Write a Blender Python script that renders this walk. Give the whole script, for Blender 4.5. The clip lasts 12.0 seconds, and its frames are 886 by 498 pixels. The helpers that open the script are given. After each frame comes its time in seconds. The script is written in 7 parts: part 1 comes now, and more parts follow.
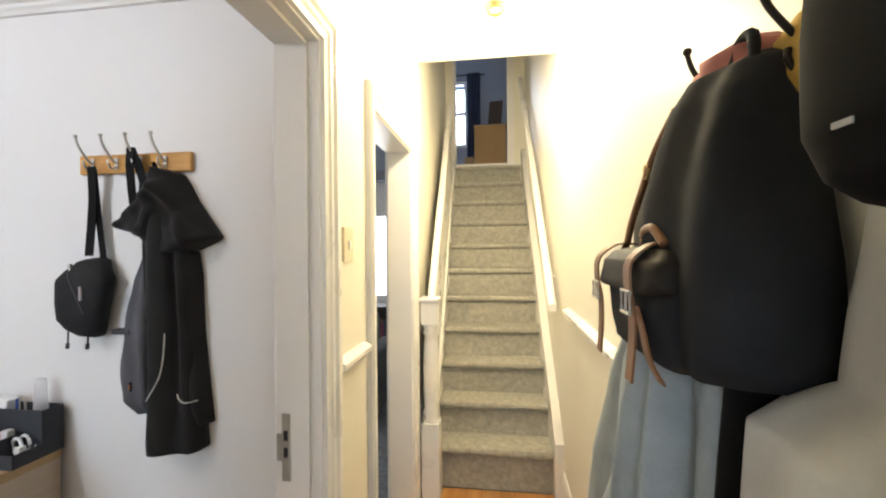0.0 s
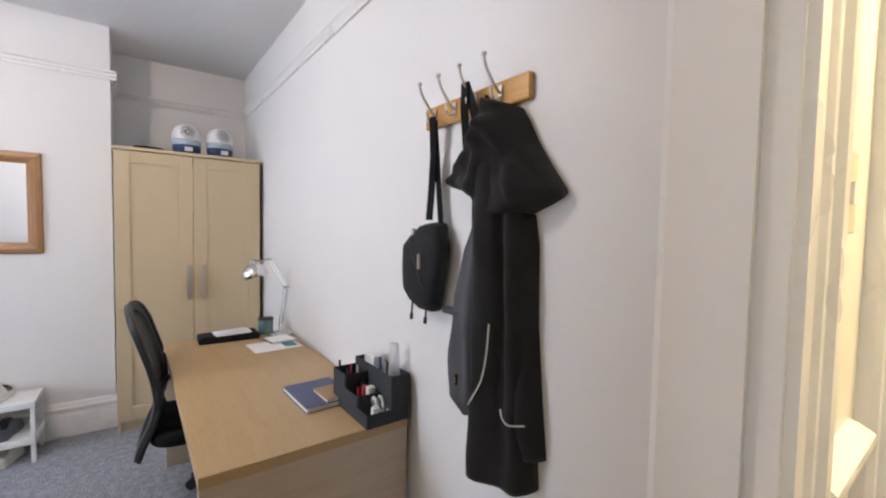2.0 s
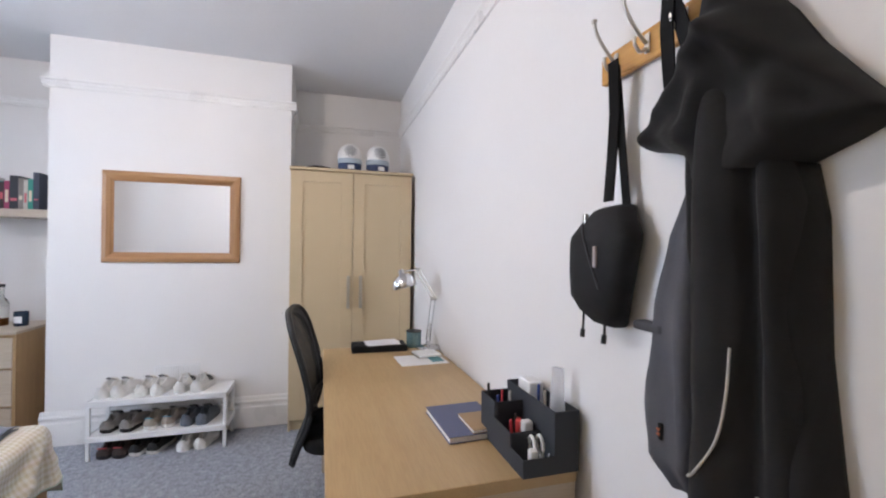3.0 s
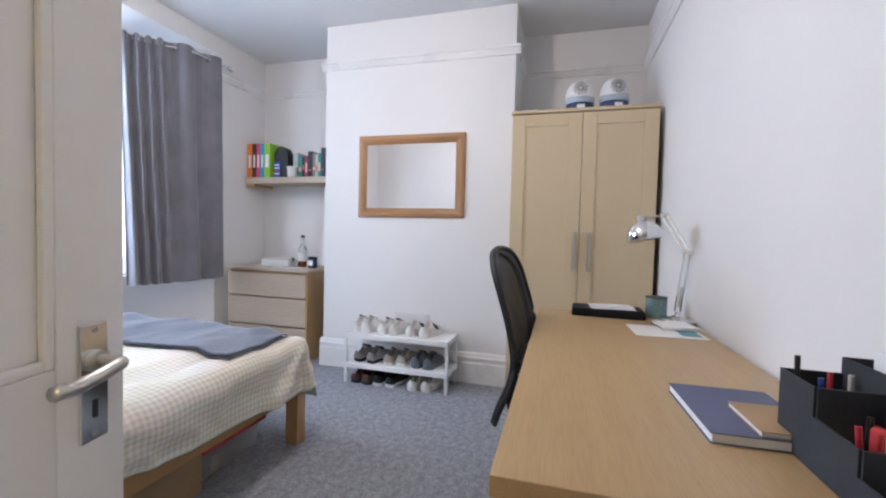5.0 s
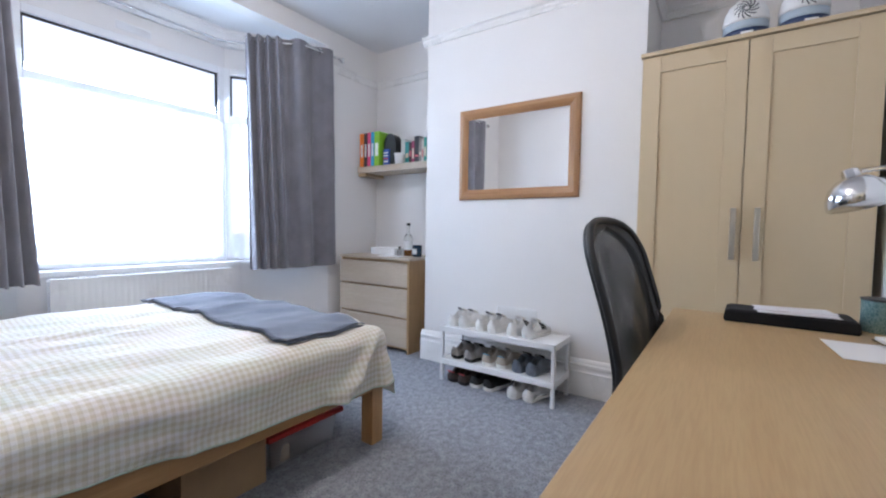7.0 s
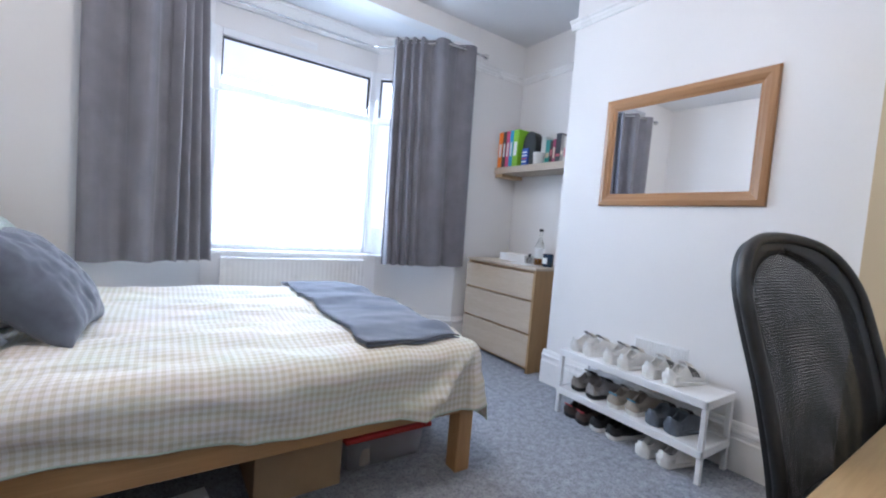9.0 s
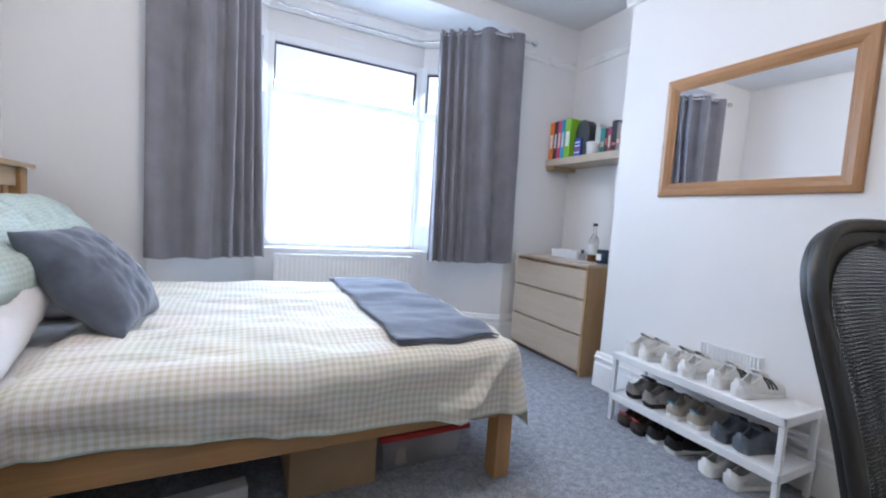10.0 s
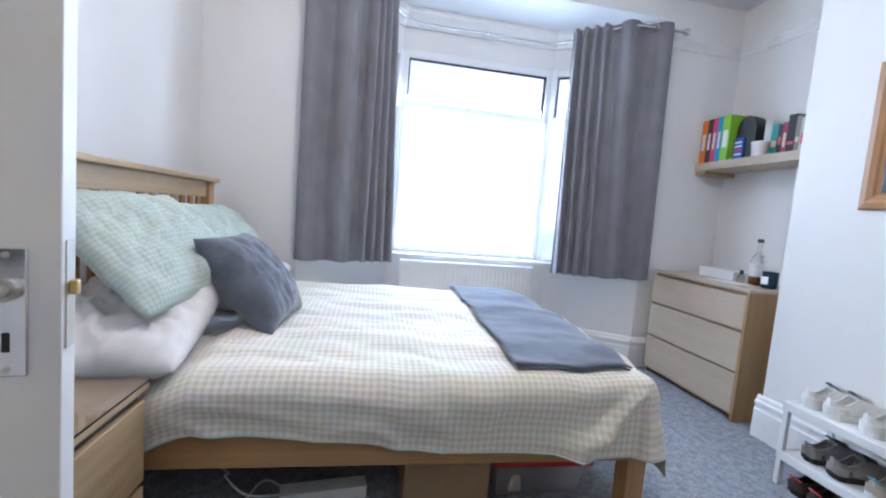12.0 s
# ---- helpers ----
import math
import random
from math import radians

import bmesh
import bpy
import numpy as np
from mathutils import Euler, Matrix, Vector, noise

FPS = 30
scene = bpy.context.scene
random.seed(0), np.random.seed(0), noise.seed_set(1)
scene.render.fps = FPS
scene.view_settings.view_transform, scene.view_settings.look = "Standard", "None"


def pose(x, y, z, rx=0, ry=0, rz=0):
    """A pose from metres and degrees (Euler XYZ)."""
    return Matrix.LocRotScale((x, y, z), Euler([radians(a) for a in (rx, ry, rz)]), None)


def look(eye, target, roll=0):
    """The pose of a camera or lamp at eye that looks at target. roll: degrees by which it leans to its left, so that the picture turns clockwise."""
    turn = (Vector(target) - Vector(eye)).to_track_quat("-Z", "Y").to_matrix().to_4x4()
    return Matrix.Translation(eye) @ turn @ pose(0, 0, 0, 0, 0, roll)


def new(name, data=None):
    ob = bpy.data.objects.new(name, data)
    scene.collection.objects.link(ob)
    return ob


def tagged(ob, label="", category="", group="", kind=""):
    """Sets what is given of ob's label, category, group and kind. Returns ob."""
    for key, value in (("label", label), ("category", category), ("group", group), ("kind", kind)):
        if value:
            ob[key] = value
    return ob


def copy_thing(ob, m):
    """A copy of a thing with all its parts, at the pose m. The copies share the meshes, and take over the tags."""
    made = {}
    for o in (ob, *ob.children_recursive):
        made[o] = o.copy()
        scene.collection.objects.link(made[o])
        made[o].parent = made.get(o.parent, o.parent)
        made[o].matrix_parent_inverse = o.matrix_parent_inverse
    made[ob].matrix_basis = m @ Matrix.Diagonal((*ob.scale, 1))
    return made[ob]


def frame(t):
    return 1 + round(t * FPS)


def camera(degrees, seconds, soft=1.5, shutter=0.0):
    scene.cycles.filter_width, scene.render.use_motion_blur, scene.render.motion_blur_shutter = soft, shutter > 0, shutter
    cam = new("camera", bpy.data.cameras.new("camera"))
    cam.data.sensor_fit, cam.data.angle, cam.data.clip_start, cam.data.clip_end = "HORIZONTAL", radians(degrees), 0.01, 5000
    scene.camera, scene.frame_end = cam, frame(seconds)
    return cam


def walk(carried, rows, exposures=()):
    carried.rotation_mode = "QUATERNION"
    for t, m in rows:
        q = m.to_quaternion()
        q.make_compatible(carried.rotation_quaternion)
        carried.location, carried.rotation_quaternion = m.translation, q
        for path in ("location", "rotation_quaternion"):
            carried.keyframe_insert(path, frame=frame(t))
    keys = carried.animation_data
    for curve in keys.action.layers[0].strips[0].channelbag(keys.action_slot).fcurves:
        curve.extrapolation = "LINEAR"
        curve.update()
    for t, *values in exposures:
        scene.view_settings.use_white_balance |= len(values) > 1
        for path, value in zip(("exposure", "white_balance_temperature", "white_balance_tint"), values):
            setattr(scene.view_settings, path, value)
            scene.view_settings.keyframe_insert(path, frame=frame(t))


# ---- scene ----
cam = camera(93.9, 12.0, soft=2.1)
PATH = [
    (0, (0.069, 0.265, 1.485), (-0.2, 2.247, 1.484), -0.5),
    (0.5, (0.01, 0.443, 1.459), (-0.46, 2.387, 1.479), -0.3),
    (1, (-0.069, 0.569, 1.448), (-0.837, 2.415, 1.457), -0.2),
    (1.5, (-0.185, 0.717, 1.438), (-1.415, 2.293, 1.396), -0.4),
    (2, (-0.313, 0.83, 1.44), (-1.914, 2.025, 1.345), 1.1),
    (2.5, (-0.477, 0.897, 1.391), (-2.294, 1.733, 1.354), 0.6),
    (3, (-0.591, 0.946, 1.346), (-2.51, 1.509, 1.353), 0.7),
    (3.5, (-0.686, 0.986, 1.284), (-2.664, 1.28, 1.285), -0.2),
    (5.5, (-1.077, 1.078, 1.075), (-2.929, 0.328, 0.991), 1.6),
    (6, (-1.198, 1.103, 1.052), (-2.981, 0.2, 0.971), 1.4),
    (6.5, (-1.303, 1.122, 1.044), (-3.014, 0.092, 0.939), 2.3),
    (7, (-1.403, 1.12, 1.026), (-3.052, -0.007, 0.928), 0.9),
    (7.5, (-1.5, 1.107, 1.02), (-3.007, -0.205, 0.931), 2.5),
    (9.5, (-1.792, 1.1, 1.031), (-2.809, -0.618, 0.907), 4.4),
    (10, (-1.844, 1.089, 1.025), (-2.735, -0.695, 0.881), 3.9),
    (10.5, (-1.892, 1.067, 1.023), (-2.657, -0.774, 0.861), 2.9),
    (11, (-1.909, 1.058, 1.03), (-2.505, -0.844, 0.861), 3.9),
    (11.5, (-1.891, 1.035, 1.042), (-2.344, -0.906, 0.884), 4.3),
    (12, (-1.861, 1.022, 1.06), (-2.201, -0.942, 0.893), 4.8),
]
walk(cam, [(t, look(eye, target, roll)) for t, eye, target, roll in PATH],
     exposures=[(0.0, 0.03, 6500, 12), (2.5, 0.02, 6430, 18), (5.5, 0.03, 6100, 17), (7.5, 0.0, 5880, 15), (9.5, 0.06, 5800, 14), (12.0, 0.1, 5750, 13)])

# ---- world and large lights ----
world = bpy.data.worlds.new("overcast_sky")
scene.world = world
world.use_nodes = True
wt = world.node_tree
sky = wt.nodes.new("ShaderNodeTexSky")
sky.sky_type, sky.sun_disc = "NISHITA", False
sky.sun_elevation, sky.sun_rotation = radians(38), radians(200)
wt.nodes["Background"].inputs[1].default_value = 0.12
wt.links.new(sky.outputs[0], wt.nodes["Background"].inputs[0])

sun_data = bpy.data.lights.new("sun", "SUN")
sun_data.energy, sun_data.angle, sun_data.color = 0.6, radians(25), (1.0, 0.97, 0.93)
sun = new("sun", sun_data)
sun.matrix_world = look((0, -20, 18), (0, 0, 0))


def area_lamp(name, eye, target, width, height, watts, colour):
    d = bpy.data.lights.new(name, "AREA")
    d.shape, d.size, d.size_y, d.energy, d.color = "RECTANGLE", width, height, watts, colour
    o = new(name, d)
    o.matrix_world = look(eye, target)
    return o


WINDOW_WATTS, HALL_WATTS = 86, 70
area_lamp("bay_window_daylight", (-2.63, -2.62, 1.58), (-2.63, 0, 0.30), 1.30, 1.60, WINDOW_WATTS, (0.66, 0.83, 1.0))
area_lamp("bay_side_daylight", (-3.78, -2.38, 1.58), (-2.9, -1.2, 0.95), 0.6, 1.60, WINDOW_WATTS * 0.18, (0.66, 0.83, 1.0))
area_lamp("bay_side_daylight", (-1.48, -2.38, 1.58), (-2.36, -1.2, 0.95), 0.6, 1.60, WINDOW_WATTS * 0.04, (0.66, 0.83, 1.0))
area_lamp("upper_window_daylight", (-0.75, 8.05, 3.9), (-0.75, 6.0, 3.7), 0.9, 1.1, 40, (0.75, 0.86, 1.0))
area_lamp("back_window_daylight", (-1.75, 5.35, 1.4), (-1.75, 3.0, 1.2), 1.2, 1.1, 30, (0.85, 0.93, 1.0))
# front door glazing is assumed, not seen: fill lamp added to brighten the coats
area_lamp("front_door_daylight", (0, -1.9, 1.7), (0, 0, 1.5), 0.6, 1.4, 14, (0.72, 0.86, 1.0))
hall_lamp_data = bpy.data.lights.new("hall_bulb", "POINT")
hall_lamp_data.energy, hall_lamp_data.color, hall_lamp_data.shadow_soft_size = HALL_WATTS, (1.0, 0.86, 0.56), 0.07
hall_lamp = new("hall_bulb", hall_lamp_data)
hall_lamp.location = (0.06, 2.38, 2.47)
room_lamp_data = bpy.data.lights.new("bedroom_bulb", "POINT")
room_lamp_data.energy, room_lamp_data.color, room_lamp_data.shadow_soft_size = 38, (1.0, 0.89, 0.76), 0.07
room_lamp = new("bedroom_bulb", room_lamp_data)
room_lamp.location = (-2.15, -0.15, 2.58)


# ---- materials ----
def nodes_of(name):
    m = bpy.data.materials.new(name)
    m.use_nodes = True
    t = m.node_tree
    return m, t, t.nodes["Principled BSDF"]


def paint(name, base, rough=0.55, metal=0.0, var=0.05, scale=3.0, grain=120.0, bump=0.05, dist=0.002, spec=0.5, stretch=(1, 1, 1), sheen=0.0, fleck=None):
    """A surface with two scales of variation in colour, and fine relief. fleck: colour of fine specks."""
    m, t, p = nodes_of(name)
    co = t.nodes.new("ShaderNodeTexCoord")
    mp = t.nodes.new("ShaderNodeMapping")
    mp.inputs["Scale"].default_value = stretch
    t.links.new(co.outputs["Object"], mp.inputs[0])
    big, fine = t.nodes.new("ShaderNodeTexNoise"), t.nodes.new("ShaderNodeTexNoise")
    big.inputs["Scale"].default_value, big.inputs["Detail"].default_value = scale, 4
    fine.inputs["Scale"].default_value, fine.inputs["Detail"].default_value = grain, 3
    for n in (big, fine):
        t.links.new(mp.outputs[0], n.inputs["Vector"])
    ramp = t.nodes.new("ShaderNodeValToRGB")
    lo, hi = [max(0, c * (1 - var * 2)) for c in base], [min(1, c * (1 + var)) for c in base]
    ramp.color_ramp.elements[0].position, ramp.color_ramp.elements[1].position = 0.3, 0.7
    ramp.color_ramp.elements[0].color, ramp.color_ramp.elements[1].color = (*lo, 1), (*hi, 1)
    t.links.new(big.outputs[0], ramp.inputs[0])
    mix = t.nodes.new("ShaderNodeMix")
    mix.data_type = "RGBA"
    mix.inputs[7].default_value = (*(fleck or [c * 0.75 for c in base]), 1)
    t.links.new(ramp.outputs[0], mix.inputs[6])
    r2 = t.nodes.new("ShaderNodeMapRange")
    r2.inputs[1].default_value, r2.inputs[2].default_value = 0.5, 0.75
    r2.inputs[4].default_value = 0.9 if fleck else var * 4
    t.links.new(fine.outputs[0], r2.inputs[0])
    t.links.new(r2.outputs[0], mix.inputs[0])
    t.links.new(mix.outputs[2], p.inputs["Base Color"])
    b = t.nodes.new("ShaderNodeBump")
    b.inputs["Strength"].default_value, b.inputs["Distance"].default_value = min(1, bump * 4), dist
    t.links.new(fine.outputs[0], b.inputs["Height"])
    t.links.new(b.outputs[0], p.inputs["Normal"])
    rr = t.nodes.new("ShaderNodeMapRange")
    rr.inputs[3].default_value, rr.inputs[4].default_value = max(0.02, rough - 0.06), min(1, rough + 0.08)
    t.links.new(big.outputs[0], rr.inputs[0])
    t.links.new(rr.outputs[0], p.inputs["Roughness"])
    p.inputs["Metallic"].default_value = metal
    p.inputs["Specular IOR Level"].default_value = spec
    if sheen:
        p.inputs["Sheen Weight"].default_value, p.inputs["Sheen Roughness"].default_value = sheen, 0.5
    return m


def wood(name, base, dark, along="x", rough=0.45, scale=6.0, knots=False):
    """Grain stretched along one axis, with finer streaks."""
    m, t, p = nodes_of(name)
    co, mp = t.nodes.new("ShaderNodeTexCoord"), t.nodes.new("ShaderNodeMapping")
    s = {"x": (0.06, 1, 1), "y": (1, 0.06, 1), "z": (1, 1, 0.06)}[along]
    mp.inputs["Scale"].default_value = s
    t.links.new(co.outputs["Object"], mp.inputs[0])
    n1, n2 = t.nodes.new("ShaderNodeTexNoise"), t.nodes.new("ShaderNodeTexNoise")
    n1.inputs["Scale"].default_value, n1.inputs["Detail"].default_value, n1.inputs["Distortion"].default_value = scale * 4, 5, 0.6
    n2.inputs["Scale"].default_value, n2.inputs["Detail"].default_value = scale * 40, 2
    for n in (n1, n2):
        t.links.new(mp.outputs[0], n.inputs["Vector"])
    ramp = t.nodes.new("ShaderNodeValToRGB")
    ramp.color_ramp.elements[0].position, ramp.color_ramp.elements[1].position = 0.32, 0.68
    ramp.color_ramp.elements[0].color, ramp.color_ramp.elements[1].color = (*dark, 1), (*base, 1)
    t.links.new(n1.outputs[0], ramp.inputs[0])
    mix = t.nodes.new("ShaderNodeMix")
    mix.data_type, mix.blend_type = "RGBA", "MULTIPLY"
    mix.inputs[0].default_value = 0.2
    r2 = t.nodes.new("ShaderNodeValToRGB")
    r2.color_ramp.elements[0].color, r2.color_ramp.elements[0].position = (0.6, 0.55, 0.5, 1), 0.35
    r2.color_ramp.elements[1].position = 0.6
    t.links.new(n2.outputs[0], r2.inputs[0])
    t.links.new(ramp.outputs[0], mix.inputs[6])
    t.links.new(r2.outputs[0], mix.inputs[7])
    last = mix.outputs[2]
    if knots:
        v = t.nodes.new("ShaderNodeTexVoronoi")
        v.inputs["Scale"].default_value = 5.0
        mp2 = t.nodes.new("ShaderNodeMapping")
        mp2.inputs["Scale"].default_value = {"x": (0.5, 1, 1), "y": (1, 0.5, 1), "z": (1, 1, 0.5)}[along]
        t.links.new(co.outputs["Object"], mp2.inputs[0])
        t.links.new(mp2.outputs[0], v.inputs["Vector"])
        kr = t.nodes.new("ShaderNodeMapRange")
        kr.inputs[1].default_value, kr.inputs[2].default_value = 0.05, 0.09
        kr.inputs[3].default_value, kr.inputs[4].default_value = 0.8, 0.0
        t.links.new(v.outputs["Distance"], kr.inputs[0])
        km = t.nodes.new("ShaderNodeMix")
        km.data_type = "RGBA"
        km.inputs[7].default_value = (dark[0] * 0.45, dark[1] * 0.35, dark[2] * 0.3, 1)
        t.links.new(kr.outputs[0], km.inputs[0])
        t.links.new(last, km.inputs[6])
        last = km.outputs[2]
    t.links.new(last, p.inputs["Base Color"])
    b = t.nodes.new("ShaderNodeBump")
    b.inputs["Strength"].default_value, b.inputs["Distance"].default_value = 0.15, 0.001
    t.links.new(n2.outputs[0], b.inputs["Height"])
    t.links.new(b.outputs[0], p.inputs["Normal"])
    p.inputs["Roughness"].default_value = rough
    return m


def gingham(name, pale, tint, period, rough=0.85, soft_relief=0.3):
    """Woven check on the cloth's own coordinates, with a puckered waffle relief."""
    m, t, p = nodes_of(name)
    uv = t.nodes.new("ShaderNodeUVMap")
    sp = t.nodes.new("ShaderNodeSeparateXYZ")
    t.links.new(uv.outputs[0], sp.inputs[0])
    waves = []
    for n in (0, 1):
        k = t.nodes.new("ShaderNodeMath")
        k.operation = "MULTIPLY"
        k.inputs[1].default_value = 2 * math.pi / period
        t.links.new(sp.outputs[n], k.inputs[0])
        s = t.nodes.new("ShaderNodeMath")
        s.operation = "SINE"
        t.links.new(k.outputs[0], s.inputs[0])
        r = t.nodes.new("ShaderNodeMapRange")
        r.inputs[1].default_value, r.inputs[2].default_value = -0.35, 0.35
        t.links.new(s.outputs[0], r.inputs[0])
        waves.append(r)
    add = t.nodes.new("ShaderNodeMath")
    add.operation = "ADD"
    for n in (0, 1):
        t.links.new(waves[n].outputs[0], add.inputs[n])
    half = t.nodes.new("ShaderNodeMath")
    half.operation = "MULTIPLY"
    half.inputs[1].default_value = 0.5
    t.links.new(add.outputs[0], half.inputs[0])
    no = t.nodes.new("ShaderNodeTexNoise")
    no.inputs["Scale"].default_value = 9
    mix = t.nodes.new("ShaderNodeMix")
    mix.data_type = "RGBA"
    mix.inputs[6].default_value, mix.inputs[7].default_value = (*pale, 1), (*tint, 1)
    t.links.new(half.outputs[0], mix.inputs[0])
    m2 = t.nodes.new("ShaderNodeMix")
    m2.data_type, m2.blend_type = "RGBA", "MULTIPLY"
    m2.inputs[0].default_value = 0.16
    t.links.new(mix.outputs[2], m2.inputs[6])
    t.links.new(no.outputs[1], m2.inputs[7])
    t.links.new(m2.outputs[2], p.inputs["Base Color"])
    b = t.nodes.new("ShaderNodeBump")
    b.inputs["Strength"].default_value, b.inputs["Distance"].default_value = soft_relief, 0.003
    t.links.new(half.outputs[0], b.inputs["Height"])
    cr = t.nodes.new("ShaderNodeTexNoise")
    cr.noise_type = "RIDGED_MULTIFRACTAL"
    cr.inputs["Scale"].default_value, cr.inputs["Detail"].default_value, cr.inputs["Distortion"].default_value = 5.0, 3, 0.6
    t.links.new(uv.outputs[0], cr.inputs["Vector"])
    b2 = t.nodes.new("ShaderNodeBump")
    b2.inputs["Strength"].default_value, b2.inputs["Distance"].default_value = 0.7, 0.016
    t.links.new(cr.outputs[0], b2.inputs["Height"])
    t.links.new(b.outputs[0], b2.inputs["Normal"])
    t.links.new(b2.outputs[0], p.inputs["Normal"])
    p.inputs["Roughness"].default_value = rough
    p.inputs["Sheen Weight"].default_value = 0.15
    return m


def glass(name, tint=(1, 1, 1), rough=0.0):
    m, t, p = nodes_of(name)
    p.inputs["Base Color"].default_value = (*tint, 1)
    p.inputs["Transmission Weight"].default_value = 1.0
    p.inputs["Roughness"].default_value, p.inputs["IOR"].default_value = rough, 1.45
    return m


def sheer(name, colour, open_part):
    """Thin net: part open, part scattering light through."""
    m, t, p = nodes_of(name)
    t.nodes.remove(p)
    out = t.nodes["Material Output"]
    tr, tl, df = (t.nodes.new(k) for k in ("ShaderNodeBsdfTransparent", "ShaderNodeBsdfTranslucent", "ShaderNodeBsdfDiffuse"))
    tl.inputs[0].default_value = df.inputs[0].default_value = (*colour, 1)
    a, b = t.nodes.new("ShaderNodeMixShader"), t.nodes.new("ShaderNodeMixShader")
    a.inputs[0].default_value, b.inputs[0].default_value = 0.3, open_part
    t.links.new(tl.outputs[0], a.inputs[1])
    t.links.new(df.outputs[0], a.inputs[2])
    t.links.new(a.outputs[0], b.inputs[1])
    t.links.new(tr.outputs[0], b.inputs[2])
    t.links.new(b.outputs[0], out.inputs[0])
    return m


WALL = paint("white_wall_paint", (0.79, 0.775, 0.765), 0.45, var=0.012, scale=1.5, grain=60, bump=0.04, spec=0.35)
HALLWALL = paint("cream_hall_paint", (0.80, 0.77, 0.68), 0.42, var=0.012, scale=1.5, grain=60, bump=0.04)
CEIL = paint("white_ceiling_paint", (0.77, 0.77, 0.78), 0.75, var=0.02, scale=1.2, grain=40, bump=0.05)
TRIM = paint("white_gloss_trim", (0.80, 0.79, 0.78), 0.28, var=0.012, scale=4, grain=70, bump=0.03)
DOORW = paint("white_gloss_door", (0.77, 0.755, 0.74), 0.42, var=0.015, scale=3, grain=60, bump=0.03)
UPVC = paint("white_plastic_window", (0.82, 0.83, 0.84), 0.3, var=0.01, bump=0.0)
CARPET = paint("grey_flecked_carpet", (0.35, 0.365, 0.405), 0.95, var=0.15, scale=30, grain=105, bump=0.25, dist=0.008, spec=0.1, fleck=(0.10, 0.11, 0.135))
STAIRC = paint("grey_stair_carpet", (0.47, 0.455, 0.405), 0.95, var=0.12, scale=30, grain=260, bump=0.25, dist=0.006, spec=0.1, fleck=(0.22, 0.205, 0.18))
BLUEWALL = paint("blue_grey_bedroom_paint", (0.33, 0.37, 0.45), 0.6, var=0.02)
OAKFLOOR = wood("orange_laminate", (0.52, 0.27, 0.10), (0.36, 0.16, 0.05), "y", 0.3)
BLACKGASKET = paint("black_gasket", (0.02, 0.02, 0.022), 0.5, bump=0.0)
GLASS = glass("window_glass")
NET = sheer("white_net_curtain", (0.9, 0.9, 0.92), 0.45)
CHROME = paint("polished_chrome", (0.75, 0.75, 0.76), 0.12, metal=1.0, var=0.02, bump=0.0)
STEEL = paint("brushed_steel", (0.60, 0.58, 0.54), 0.3, metal=1.0, var=0.04, grain=300, bump=0.04)
BRASS = paint("aged_brass", (0.62, 0.45, 0.20), 0.3, metal=1.0, var=0.06, bump=0.02)
BIRCHX = wood("pale_birch_veneer_desk", (0.47, 0.325, 0.165), (0.445, 0.30, 0.15), "x", 0.40)
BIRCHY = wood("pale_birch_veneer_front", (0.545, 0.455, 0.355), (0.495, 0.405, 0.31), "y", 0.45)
# darker, browner birch than the fronts, for the chest's carcass and inner board
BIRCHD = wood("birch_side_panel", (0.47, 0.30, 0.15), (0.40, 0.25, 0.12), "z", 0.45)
WARD = paint("wardrobe_birch_foil", (0.585, 0.465, 0.298), 0.42, var=0.012, scale=3, grain=45, bump=0.03, dist=0.0006, stretch=(1, 1, 0.08))
OAK = wood("oiled_oak", (0.50, 0.29, 0.12), (0.36, 0.19, 0.07), "x", 0.4)
OAKZ = wood("oiled_oak_upright", (0.50, 0.29, 0.12), (0.38, 0.20, 0.08), "z", 0.4)
OAKY = wood("limed_oak_headboard", (0.52, 0.38, 0.23), (0.42, 0.29, 0.16), "y", 0.45)
PINEY = wood("knotty_pine_rails", (0.42, 0.225, 0.10), (0.31, 0.15, 0.06), "y", 0.35, knots=True)
PINEZ = wood("knotty_pine_stiles", (0.42, 0.225, 0.10), (0.31, 0.15, 0.06), "z", 0.35, knots=True)
PINEX = wood("varnished_pine", (0.66, 0.36, 0.11), (0.52, 0.25, 0.07), "x", 0.25, knots=True)
BLACKCLOTH = paint("black_cloth", (0.013, 0.013, 0.014), 0.85, var=0.2, scale=8, grain=500, bump=0.05, spec=0.12, sheen=0.03)
GREYCLOTH = paint("dark_grey_cloth", (0.085, 0.085, 0.095), 0.85, var=0.12, scale=10, grain=400, bump=0.1, spec=0.2)
CURTAIN = paint("grey_velour_curtain", (0.220, 0.214, 0.242), 0.75, var=0.07, scale=7, grain=500, bump=0.08, spec=0.2, sheen=0.25)
THROW = paint("blue_grey_fleece", (0.155, 0.175, 0.23), 0.9, var=0.08, scale=14, grain=450, bump=0.15, spec=0.15, sheen=0.3)
CUSHION = paint("slate_velvet", (0.13, 0.142, 0.18), 0.85, var=0.14, scale=14, grain=450, bump=0.1, spec=0.2, sheen=0.35)
SHEET = paint("white_cotton_sheet", (0.78, 0.75, 0.74), 0.85, var=0.03, scale=8, grain=300, bump=0.08, spec=0.2)
DUVET = gingham("cream_check_seersucker", (0.88, 0.86, 0.82), (0.70, 0.64, 0.50), 0.022)
GREENP = gingham("pale_green_seersucker", (0.60, 0.67, 0.625), (0.47, 0.56, 0.49), 0.016)
WHITEPL = paint("white_plastic", (0.80, 0.80, 0.80), 0.4, var=0.015, bump=0.0)
